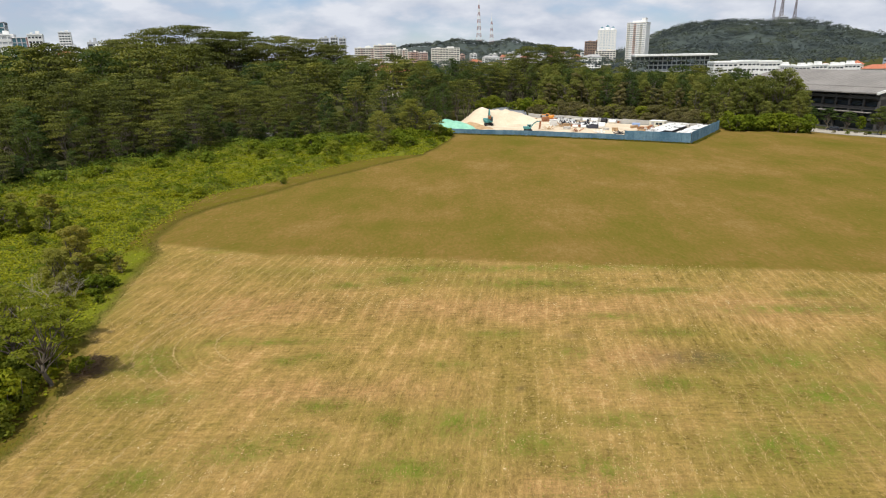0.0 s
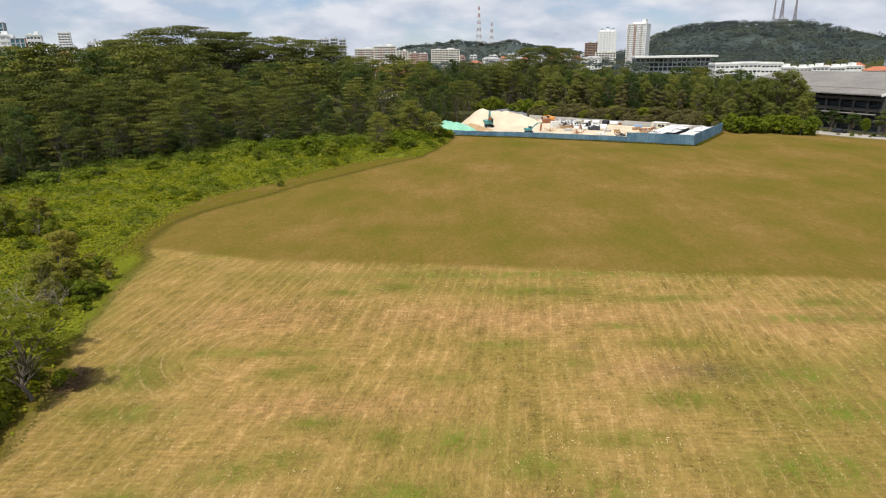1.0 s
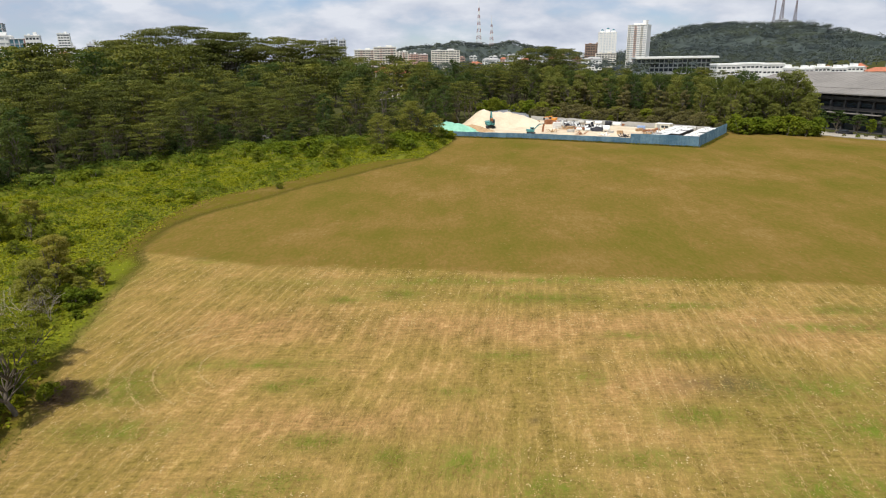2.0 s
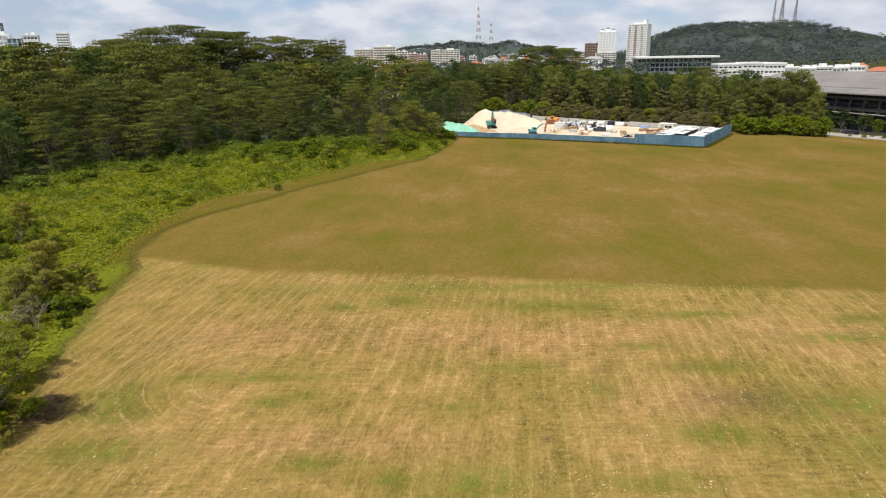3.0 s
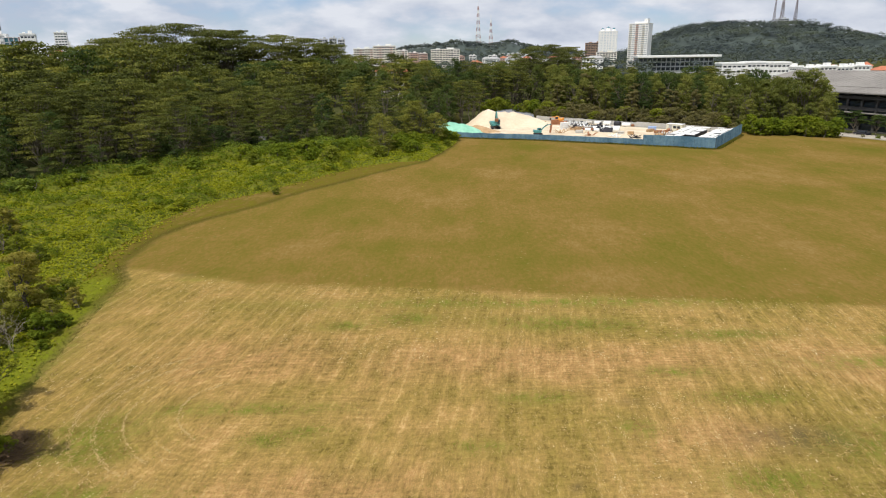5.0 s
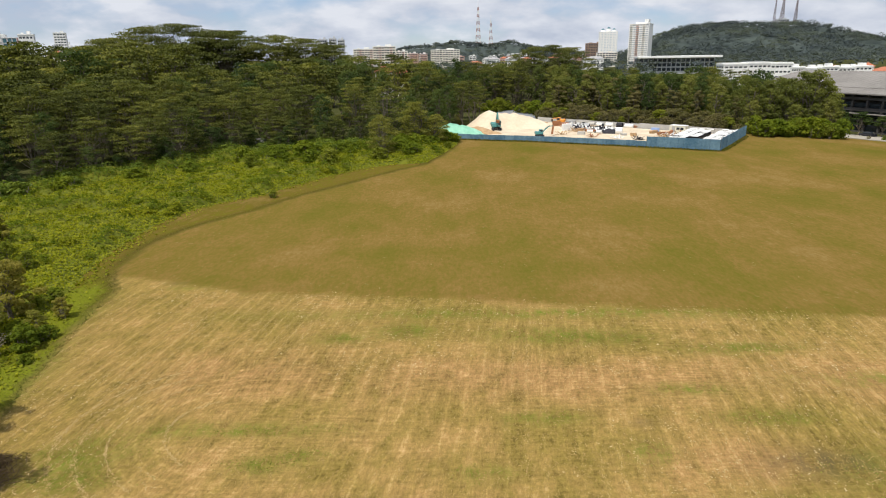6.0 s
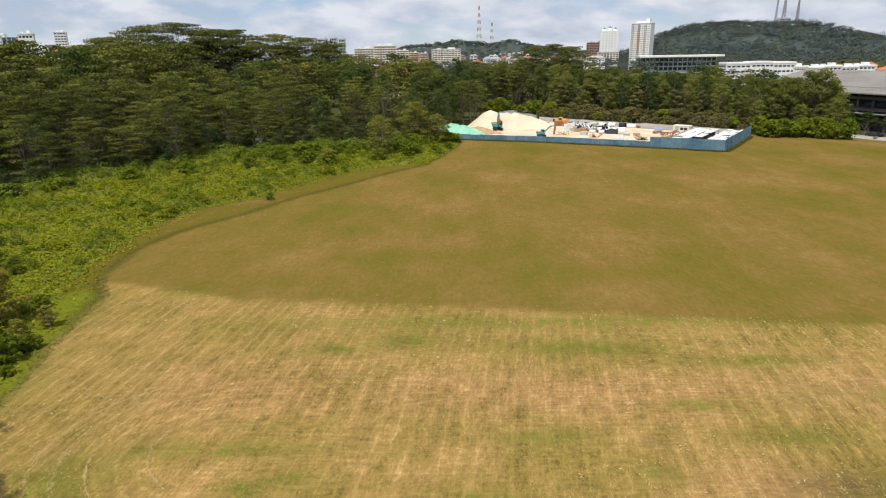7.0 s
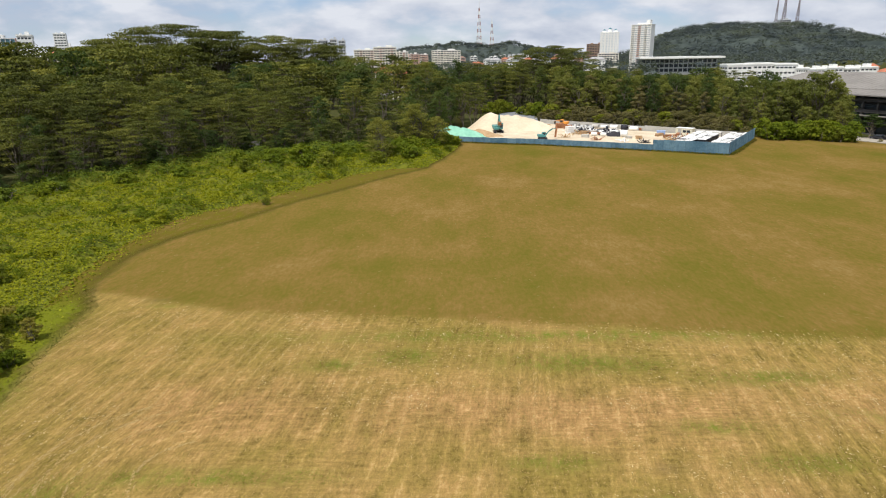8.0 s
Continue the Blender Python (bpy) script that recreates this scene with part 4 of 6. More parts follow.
for i in range(14):
    grow("broad", "broadleaf_tree", BROAD_BACK, i, 140 + i * 8.2 + rng_r.uniform(-2, 2), 420 + rng_r.uniform(-10, 10) + i * 2, rng_r.uniform(5, 7), 17, "round dark green tree before white houses", wide=1.3)


# ---- shrubs ----
def bush_meshes(name, seed, leaf, count, mat):
    return tree_meshes(name, seed, 2.6, 1.7, 0.15, "round", leaf, count, mat, 0.05, 3)


BUSH = [bush_meshes("bush", 200 + i, 0.36, 760, M_SHRUB) for i in range(3)]
BUSH_FOOT = [bush_meshes("bush_foot", 205 + i, 0.34, 900, M_FOOT) for i in range(3)]
BUSH_DARK = [bush_meshes("bush_dark", 210 + i, 0.32, 900, M_DARKLEAF) for i in range(2)]
BUSH_DRY = [tree_meshes("bush_dry", 220 + i, 2.6, 1.7, 0.15, "round", 0.20, 1300, M_BROWN, 0.05, 3, 0, None, 0.6, 30) for i in range(2)]


def bush(variants, i, x, y, h, label, wide=1.2, sunk=0.1, name="bush"):
    s = h / 2.6
    return plant(name, variants[i % len(variants)], pose(x, y, float(ground_z(x, y)) - sunk, 0, 0, (i * 101) % 360) @ Matrix.Diagonal((s * wide, s * wide, s, 1)), label, name, "bushes" if name == "bush" else "shrubs among the creepers")


rng_b = random.Random(23)
for i in range(30):
    bush(BUSH_DARK if i % 5 == 2 else BUSH, i, 81.5 + i * 0.74 + rng_b.uniform(-0.8, 0.8), 176.6 + rng_b.uniform(-0.6, 5.0), rng_b.uniform(1.8, 5.4), "dense green bush at the far edge of the field", rng_b.uniform(0.9, 1.5))
for i in range(70):
    x = 31 + i * 0.73 + rng_b.uniform(-1, 1)
    dark = rng_b.random() < 0.16
    back = rng_b.random()
    bush(BUSH_DARK if dark else BUSH_DRY, i, x, 263.5 - x * 0.95 + 11 * back, rng_b.uniform(1.4, 3.0) + 2.6 * back, "dark green bush in front of the wood" if dark else "dry brown-olive bush in front of the wood", rng_b.uniform(1.0, 1.7))
for i in range(12):
    bush(BUSH if i % 2 else BUSH_DARK, i, 3 + 2.6 * i, 266 + 3 * math.sin(i * 1.9) - 1.6 * max(0, i - 8) * 4, 4.0 + 1.2 * math.sin(i * 1.3), "green bush at the foot of the wood", 1.2)
for i, (x, y, h) in enumerate(((-16.1, 152.6, 9.6), (-9.4, 169, 11.4), (-4.0, 171.0, 8.0))):
    grow("olive", "acacia_tree", ROUND, i, x, y, h, 13, "young rounded olive-green tree among creepers", wide=1.3)
for i, (x, y, h) in enumerate(((-11.5, 160.5, 3.0), (-9.0, 162.5, 3.4), (-7.2, 165.5, 3.2), (-5.2, 167.4, 2.8), (-3.0, 170.6, 2.6), (-1.0, 173.4, 3.0), (0.8, 175.2, 2.4), (-12.6, 164, 3.6), (-9.5, 166.5, 3.6))):
    bush(BUSH, i, x, y, h, "dense leafy bush between creepers and yard", 1.3)
for i, (x, y, h) in enumerate(((-26, 141, 3.6), (-30, 143, 3.2), (-37, 142, 3.4), (-42, 138, 3.0), (-9, 152, 3.2), (-4, 158, 1.8), (-1, 164, 1.7), (-33, 149, 4.2), (-52, 132, 3.0),
                               (-16, 146, 3.0), (-46, 146, 3.6), (1, 178, 1.7), (-3, 172, 2.0), (-60, 126, 2.8), (-68, 117, 2.8))):
    bush(BUSH if i % 3 else BUSH_DARK, i, x, y, h, "leafy green bush growing through the creepers", 1.35)
for i, (x, y, h) in enumerate(((-29.6, 110.6, 1.2), (-38, 66.3, 0.9), (-39, 64.8, 1.0))):
    bush(BUSH_DARK, i, x, y, h, "small dark bush on the grass verge", 1.3)

for i in range(46):
    x = -100 + 98 * (i + rng_b.random()) / 46
    y = float(forest_front(np.array(x))) - rng_b.uniform(2, 12)
    if x < float(cover_x(y)) - 2:
        bush(BUSH_FOOT, i, x, y, rng_b.uniform(1.4, 3.0), "leafy mid-green bush at the foot of the forest", rng_b.uniform(1.2, 1.7))
CREEPER = [tree_meshes("creeper_mound", 230 + i, 2.6, 1.8, 0.1, "round", 0.32, 500, M_VINE, 0.04, 1, 0, None, 1.1, 8) for i in range(2)]
CLUMP = [tree_meshes("shrub_clump", 240 + i, 2.6, 2.0, 0.1, "round", 0.32, 500, M_SHRUB, 0.04, 1, 0, None, 1.1, 9) for i in range(3)]
for i in range(190):
    y = rng_b.uniform(74, 160)
    x = float(cover_x(y)) - 1.2 - 40 * rng_b.random() ** 1.3
    if i % 3 == 0:
        y = 103.5 + rng_b.uniform(-3, 3) + 0.25 * max(0.0, x + 40)
    thick = float(value_noise(np.array([x]), np.array([y]), 9, 29)[0])
    if y < float(forest_front(np.array(x))) - 4 and x < float(cover_x(y)) - 1 and thick > 0.34:
        if i % 4 == 1:
            bush(CREEPER, i, x, y, rng_b.uniform(0.8, 1.6), "low shrub smothered in bright green creepers", rng_b.uniform(1.3, 1.9), name="shrub")
        else:
            bush(CLUMP, i, x, y, rng_b.uniform(0.7, 1.7), "leafy green shrub standing out of low creepers", rng_b.uniform(1.0, 1.6), name="shrub")

# shrub belt along the verge and a thicker one by the forest
for i in range(56):
    y = rng_b.uniform(98, 138)
    x = float(cover_x(y)) - rng_b.uniform(2.2, 7.0)
    bush(CREEPER if i % 2 == 0 else CLUMP, i, x, y, rng_b.uniform(0.9, 1.8), "rounded green shrub in a belt beside the verge", rng_b.uniform(1.1, 1.6), name="shrub")
for i in range(34):
    x = -44 + 36 * (i + rng_b.random()) / 34
    y = float(forest_front(np.array(x))) - rng_b.uniform(6, 14)
    if x < float(cover_x(y)) - 2:
        bush(CLUMP, i, x, y, rng_b.uniform(2.0, 3.2), "tall leafy green shrub before the forest", rng_b.uniform(1.1, 1.5), name="shrub")

# trees and scrub near the field's edge
NEAR_TREE = [tree_meshes("young_albizia", 303 + i, 6.0, 4.0, 2.6, "umbrella", 0.19, 4200, M_YOUNG, 0.17, 1, 0, M_DARKBARK, 0.50, split=True) for i in range(2)]
plant("young_albizia", NEAR_TREE[0], pose(-27.3, 37.6, 0, 0, 0, 20), "young albizia with open layered crown beside the field", "tree", "trees at the field edge")
for x, y, turn, k in ((-31.6, 40.2, 200, 0.95), (-30.6, 44.6, 80, 0.72), (-35.2, 43.6, 310, 0.9), (-34.0, 38.2, 140, 0.8)):
    plant("young_albizia", NEAR_TREE[1], pose(x, y, 0, 0, 0, turn) @ Matrix.Scale(k, 4), "young albizia with open layered crown over scrub", "tree", "trees at the field edge")
SCRUB = [tree_meshes("scrub_tree", 310 + i, 6.0, 2.6, 0.2, "round", 0.21, 5200, M_SCRUB, 0.09, 2, 1, None, 0.62, 34) for i in range(2)]
SCRUB_BROWN = tree_meshes("brown_scrub_tree", 314, 6.0, 2.6, 0.2, "round", 0.20, 5200, M_SCRUBBROWN, 0.09, 3, 2, None, 0.6, 34)
SCRUB_DARK = [tree_meshes("dark_scrub_tree", 316 + i, 6.0, 2.8, 0.2, "round", 0.25, 3800, M_DARKLEAF, 0.10, 2, 0, None, 0.62, 34) for i in range(2)]
for x, y, h, turn in ((-37.6, 56.2, 4.6, 0), (-39.6, 58.4, 4.2, 77), (-36.4, 53.6, 2.8, 154), (-35.2, 58.8, 2.2, 31), (-61.5, 84, 4.6, 60), (-38.4, 48.8, 2.6, 200)):
    plant("scrub_tree", SCRUB[int(turn) % 2], spot(x, y, 0, turn, 1.25 * h / 6.0, 0.80), "dense grey-green scrub tree beside the field", "tree", "trees at the field edge")
for x, y, h, turn in ((-39.4, 62.0, 5.6, 40), (-34.9, 61.9, 2.1, 90), (-57.2, 84.5, 4.4, 10), (-47.5, 72.5, 1.8, 70)):
    plant("scrub_tree", SCRUB_BROWN, spot(x, y, 0, turn, 1.25 * h / 6.0, 0.80), "scrub tree with drying brown-olive leaves", "tree", "trees at the field edge")
for i, (x, y, h) in enumerate(((-57.0, 78.0, 4.6), (-60.5, 80.0, 4.8), (-54.0, 78.5, 3.8), (-50.0, 76.2, 3.0), (-46.5, 74.8, 2.4), (-50.6, 71.6, 2.2), (-58.5, 74.5, 3.4), (-63, 77, 5.0), (-43.6, 66.4, 2.8))):
    plant("scrub_tree", SCRUB_DARK[i % 2], spot(x, y, 0, i * 77, 1.2 * h / 6.0, 0.85), "dark green bushy tree over bright creepers", "tree", "trees at the field edge")
SCRUB_BUSH = [tree_meshes("scrub_bush", 320 + i, 2.2, 1.7, 0.1, "round", 0.23, 2200, M_SHRUB, 0.04, 3, 0, None, 0.7, 26) for i in range(2)]
for i, (x, y, h) in enumerate(((-28.6, 33.0, 2.6), (-28.4, 29.8, 3.0), (-30.8, 31.5, 3.4), (-29.6, 35.4, 2.2), (-33.5, 36, 3.0), (-28.2, 26.8, 2.8), (-33.2, 42.4, 2.0), (-35.4, 41.0, 2.4),
                               (-34.2, 55.8, 2.0), (-35.8, 57.4, 1.8), (-33.6, 57.6, 1.3), (-30.8, 41.6, 1.6), (-34.6, 48.2, 1.4), (-32.6, 53.4, 0.9), (-38.6, 66.6, 1.2), (-31.6, 46.0, 1.1), (-26.2, 39.6, 1.3))):
    plant("bush", SCRUB_BUSH[i % 2], spot(x, y, -0.05, i * 61, h / 2.2), "lush green bush at the edge of the mown field", "bush", "bushes at the field edge")

for i, (x, y, h) in enumerate(((-28.6, 36.6, 1.7), (-29.8, 38.4, 2.2), (-27.6, 34.6, 1.5), (-31.2, 36.8, 2.6), (-27.2, 31.6, 2.0), (-29.0, 40.4, 1.4))):
    bush(BUSH_DARK, i, x, y, h, "dark green bush under the young albizia", 1.25)
SUNLIT = tree_meshes("sunlit_bush", 330, 2.2, 1.6, 0.1, "round", 0.20, 2400, M_VINE, 0.04, 3, 0, None, 0.7, 26)
for i, (x, y, h) in enumerate(((-28.4, 33.8, 3.1), (-29.9, 28.4, 2.6), (-28.0, 38.8, 0.9))):
    plant("bush", SUNLIT, spot(x, y, -0.05, i * 61, h / 2.2), "bush covered in sunlit yellow-green leaves", "bush", "bushes at the field edge")


def bare_tree(seed, height):
    """A leafless grey shrub: forked limbs that thin out into twigs."""
    rng = np.random.default_rng(seed)
    rows = []

    def fork(a, d, length, r, level):
        b = a + d * length
        rows.append(tube_rows(curved(rng, a, b, 0.0, 3), np.linspace(r, r * 0.55, 4), 5))
        if level:
            for _ in range(3):
                nd = d + rng.normal(size=3) * 0.5
                nd[2] = abs(nd[2]) * 0.8 + 0.15
                fork(b, nd / np.linalg.norm(nd), length * rng.uniform(0.55, 0.8), r * 0.5, level - 1)

    for _ in range(4):
        d = rng.normal(size=3) * 0.45
        d[2] = 1.0
        fork(np.array([0, 0, -0.2]), d / np.linalg.norm(d), height * 0.36, 0.05, 4)
    return quads_mesh("bare_limbs", *joined(rows), M_DEADWOOD, True)


BARE = [bare_tree(400 + i, 5.6) for i in range(2)]
for i, (x, y, k) in enumerate(((-36.2, 52.0, 0.86), (-34.6, 52.8, 0.58), (-36.0, 48.4, 0.7), (-33.4, 47.4, 0.5))):
    tagged(new("bare_shrub", BARE[i % 2]), "leafless grey shrub with bleached branches", "shrub", "bare shrubs").matrix_basis = spot(x, y, 0, i * 120, k)


def brush_heap(seed, radius, count):
    """Cut brown twigs thrown in a loose heap."""
    rng = np.random.default_rng(seed)
    rows = []
    for _ in range(count):
        a = np.append(rng.normal(size=2) * radius * 0.45, 0.0)
        a[2] = 0.55 * math.exp(-(a[0] ** 2 + a[1] ** 2) / radius ** 2) * rng.random()
        d = rng.normal(size=3) * np.array([1, 1, 0.35])
        d /= np.linalg.norm(d)
        rows.append(tube_rows(curved(rng, a, a + d * rng.uniform(0.4, 1.1), 0.05, 3), np.linspace(0.022, 0.008, 4), 4))
    return quads_mesh("twigs", *joined(rows), M_BRUSH, True)


M_BRUSH = surface("brown_brushwood", (0.10, 0.065, 0.035), (0.23, 0.155, 0.085), 1.5, 9, 0.9, 0.3)
BRUSH = brush_heap(410, 1.2, 260)
for x, y, turn, k in ((-25.6, 39.6, 0, 1.0), (-26.2, 41.2, 120, 0.8)):
    tagged(new("brushwood", BRUSH), "loose heap of cut brown twigs beside the field", "brushwood", "brushwood heaps").matrix_basis = spot(x, y, float(ground_z(x, y)) + 0.02, turn, k)


# ---- works yard behind the blue hoarding ----
M_SAND = surface("pale_sand", (0.55, 0.445, 0.315), (0.74, 0.635, 0.485), 0.12, 1.6, 0.95, 0.5)
M_YARD = surface("yard_sand", (0.48, 0.385, 0.265), (0.72, 0.615, 0.465), 0.18, 2.2, 0.95, 0.4)
M_BLUE = surface("blue_sheet_metal", (0.066, 0.140, 0.205), (0.150, 0.250, 0.315), 0.55, 2.2, 0.6, 0.1, 0.0, 0.22)
M_FADED = surface("faded_grey_sheet", (0.36, 0.35, 0.32), (0.52, 0.51, 0.48), 0.25, 3, 0.7, 0.1)
M_TARP = surface("green_tarpaulin", (0.17, 0.44, 0.30), (0.32, 0.62, 0.46), 0.5, 3, 0.5, 0.4)
M_TEAL = surface("teal_paint", (0.045, 0.19, 0.19), (0.085, 0.28, 0.27), 1.2, 8, 0.45, 0.1)
M_ORANGE = surface("orange_paint", (0.62, 0.22, 0.03), (0.78, 0.33, 0.05), 1.2, 8, 0.5, 0.1)
M_STEEL = surface("dark_steel", (0.035, 0.035, 0.035), (0.085, 0.08, 0.075), 1.5, 10, 0.6, 0.2, 0.3)
M_RUST = surface("rusty_steel", (0.22, 0.09, 0.045), (0.42, 0.20, 0.10), 1.0, 8, 0.8, 0.3)
M_WHITE = surface("white_paint", (0.70, 0.70, 0.675), (0.84, 0.84, 0.815), 0.4, 5, 0.55, 0.1)
M_CREAMPAINT = surface("cream_paint", (0.58, 0.56, 0.44), (0.72, 0.70, 0.58), 0.4, 5, 0.6, 0.1)
M_CONCRETE = surface("concrete", (0.36, 0.34, 0.31), (0.55, 0.53, 0.49), 0.35, 5, 0.9, 0.25)
M_BLACK = surface("black_rubber", (0.018, 0.018, 0.022), (0.05, 0.05, 0.06), 1.5, 10, 0.7, 0.2)
M_TIMBER = surface("raw_timber", (0.32, 0.20, 0.10), (0.52, 0.36, 0.21), 1.5, 10, 0.85, 0.2)
M_PALEBLUE = surface("pale_blue_paint", (0.22, 0.33, 0.58), (0.34, 0.46, 0.70), 0.8, 6, 0.5, 0.1)
M_GLASS = surface("dark_glass", (0.020, 0.026, 0.032), (0.050, 0.062, 0.075), 0.3, 3, 0.12, 0.0)
M_ZINC = surface("grey_zinc_sheet", (0.33, 0.325, 0.315), (0.47, 0.46, 0.45), 0.3, 4, 0.5, 0.1, 0.2)

HOARD_A, HOARD_B, HOARD_C = Vector((-4, 182.4)), Vector((61.3, 152.6)), Vector((78.5, 178.0))
HOARD_BEND, HOARD_STEP = Vector((25.5, 172.2)), Vector((46.8, 160.4))
HOARD_D, HOARD_E = Vector((56.4, 199)), Vector((29.5, 225.5))


def sheet_outline(points, z, name, mat, drop=0.4):
    """A level paved area with an edge that goes into the ground."""
    bm = bmesh.new()
    top = [bm.verts.new((x, y, z)) for x, y in points]
    low = [bm.verts.new((x, y, z - drop)) for x, y in points]
    bm.faces.new(top)
    for i in range(len(points)):
        j = (i + 1) % len(points)
        bm.faces.new((top[i], low[i], low[j], top[j]))
    bmesh.ops.recalc_face_normals(bm, faces=bm.faces)
    me = bpy.data.meshes.new(name)
    bm.to_mesh(me)
    bm.free()
    me.materials.append(mat)
    return new(name, me)


tagged(sheet_outline([(-5, 184), (25.8, 173), (61.4, 153.4), (78.6, 178), (56.2, 198.4), (29, 225), (24, 246), (10, 244), (4, 207), (-4, 196)], 0.16, "yard_pavement", M_YARD),
       "pale sandy ground of the works yard", "yard", "", "structure")


def ribbed_panel(width, height, ribs):
    """A sheet-metal panel with pressed upright ribs."""
    bm = bmesh.new()
    pts = []
    for i in range(ribs):
        x0 = width * i / ribs
        q = width / ribs
        pts += [(x0, 0.0), (x0 + q * 0.35, 0.0), (x0 + q * 0.5, -0.05), (x0 + q * 0.85, -0.05)]
    pts.append((width, 0.0))
    front = [(bm.verts.new((x, y, 0)), bm.verts.new((x, y, height))) for x, y in pts]
    rear = [(bm.verts.new((x, y + 0.04, 0)), bm.verts.new((x, y + 0.04, height))) for x, y in pts]
    for rows in (front, rear):
        for (a, b), (c, d) in zip(rows, rows[1:]):
            bm.faces.new((a, c, d, b))
    for i in range(len(pts) - 1):
        bm.faces.new((front[i][1], front[i + 1][1], rear[i + 1][1], rear[i][1]))
    for k in (0, -1):
        bm.faces.new((front[k][0], front[k][1], rear[k][1], rear[k][0]))
    bmesh.ops.recalc_face_normals(bm, faces=bm.faces)
    me = bpy.data.meshes.new("hoarding_panel")
    bm.to_mesh(me)
    bm.free()
    return me


def fence_run(name, a, b, height, mat, label, group, width=2.4, sink=0.05, side=1):
    """A run of sheet panels between two points, each panel and post a piece of its own."""
    d = b - a
    n = max(1, round(d.length / width))
    w = d.length / n
    panel = ribbed_panel(w - 0.02, height, 6)
    panel.materials.append(mat)
    post = bpy.data.meshes.new("post")
    bm = box(0, 0.10 * side, -0.3, 0.10, 0.10, height + 0.25, 0.01)
    bm.to_mesh(post)
    bm.free()
    post.materials.append(M_STEEL)
    rng = random.Random(len(name) + int(a.x))
    root = empty(name, pose(a.x, a.y, 0, 0, 0, math.degrees(math.atan2(d.y, d.x))), label, "hoarding", group)
    for i in range(n):
        p = a + d * (i + 0.5) / n
        z = float(ground_z(p.x, p.y)) - sink
        child("panel", panel, root, "", pose(i * w, rng.uniform(-0.02, 0.02), z + rng.uniform(-0.05, 0.05), rng.uniform(-1, 1), 0, 0))
        child("post", post, root, "", pose(i * w, 0, z))
    rail = bmesh.new()
    for k in (0.25, 0.8):
        add_beam(rail, (0, 0.14 * side, height * k), (d.length, 0.14 * side, height * k), 0.06, 0.06)
    part("rail", rail, M_STEEL, root)
    return root


fence_run("hoarding", HOARD_A, HOARD_BEND, 1.6, M_BLUE, "low blue sheet-metal hoarding along the field", "hoardings round the yard")
fence_run("hoarding", HOARD_BEND, HOARD_STEP, 1.65, M_BLUE, "low blue sheet-metal hoarding along the field", "hoardings round the yard")
fence_run("hoarding", HOARD_STEP, HOARD_B, 2.7, M_BLUE, "tall weathered blue sheet-metal hoarding along the field", "hoardings round the yard")
fence_run("hoarding", HOARD_B, HOARD_C, 3.0, M_BLUE, "tall blue sheet-metal hoarding on the yard's side", "hoardings round the yard")
fence_run("hoarding", HOARD_C, HOARD_D, 1.7, M_FADED, "faded grey sheet-metal hoarding behind the yard", "hoardings round the yard", side=-1)
fence_run("hoarding", HOARD_D, HOARD_E, 1.5, M_FADED, "faded grey sheet-metal hoarding before the wood", "hoardings round the yard", side=-1)

rng_h = np.random.default_rng(61)
hx, hy = [], []
for a, b in ((HOARD_A, HOARD_BEND), (HOARD_BEND, HOARD_B), (HOARD_B, HOARD_C)):
    t = rng_h.random(2600)
    side = np.abs(rng_h.normal(size=2600)) * 0.45
    d = (b - a).normalized()
    hx.append(a.x + (b - a).x * t + d.y * side)
    hy.append(a.y + (b - a).y * t - d.x * side)
hx, hy = np.concatenate(hx), np.concatenate(hy)
tagged(new("fringe_grass", quads_mesh("fringe_grass", *blades(rng_h, hx, hy, ground_z(hx, hy), 0.38, 0.5), M_GRASS)), "rough grass left uncut along the hoarding", "grass", "", "stuff")


def mound(name, cones, x0, x1, y0, y1, step, mat, seed, rough, label, category):
    """A heap of loose material: the highest of several cones, weathered."""
    xs, ys = np.arange(x0, x1, step), np.arange(y0, y1, step)
    x, y = (a.ravel() for a in np.meshgrid(xs, ys))
    z = np.full_like(x, -0.5)
    for cx, cy, h, r, rr in cones:
        q = np.sqrt(((x - cx) / r) ** 2 + ((y - cy) / rr) ** 2)
        z = np.maximum(z, h * (1 - q) - 0.12 * h * np.exp(-q * q * 20))
    z += (value_noise(x, y, 2.0, seed) - 0.5) * rough + (value_noise(x, y, 0.8, seed + 1) - 0.5) * rough * 0.5
    z = np.maximum(z, -0.4) + 0.14
    f = grid_faces(len(xs), len(ys))
    f = f[(z[f] > -0.2).any(1)]
    used, back = np.unique(f, return_inverse=True)
    return tagged(new(name, quads_mesh(name, np.stack([x, y, z], 1)[used], back.reshape(f.shape), mat, True)), label, category)


mound("sand_mound", ((11.8, 208, 6.2, 7.5, 9), (14.6, 210, 5.0, 8.5, 9), (17.2, 210.5, 4.9, 8.5, 9), (19.8, 210.5, 4.8, 8.5, 9), (22.2, 210, 4.2, 8, 8), (24.5, 209, 3.0, 7.5, 8)), -2, 38, 192, 226, 0.5, M_SAND, 71, 0.5,
      "large heap of pale cream sand in the yard", "sand heap")
mound("tarpaulin_mound", ((-0.5, 191.5, 3.6, 7.5, 6), (3.0, 189.5, 3.0, 7, 5), (-4.5, 192.5, 3.0, 6, 5)), -12, 12, 183.5, 198, 0.4, M_TARP, 73, 0.7, "heap of spoil under a wrinkled green tarpaulin", "covered heap")
mound("soil_mound", ((7.5, 192.5, 2.2, 7, 4),), 0, 16, 187, 198, 0.5, M_TIMBER, 75, 0.5, "low heap of reddish-brown soil beside the tarpaulin", "soil heap")


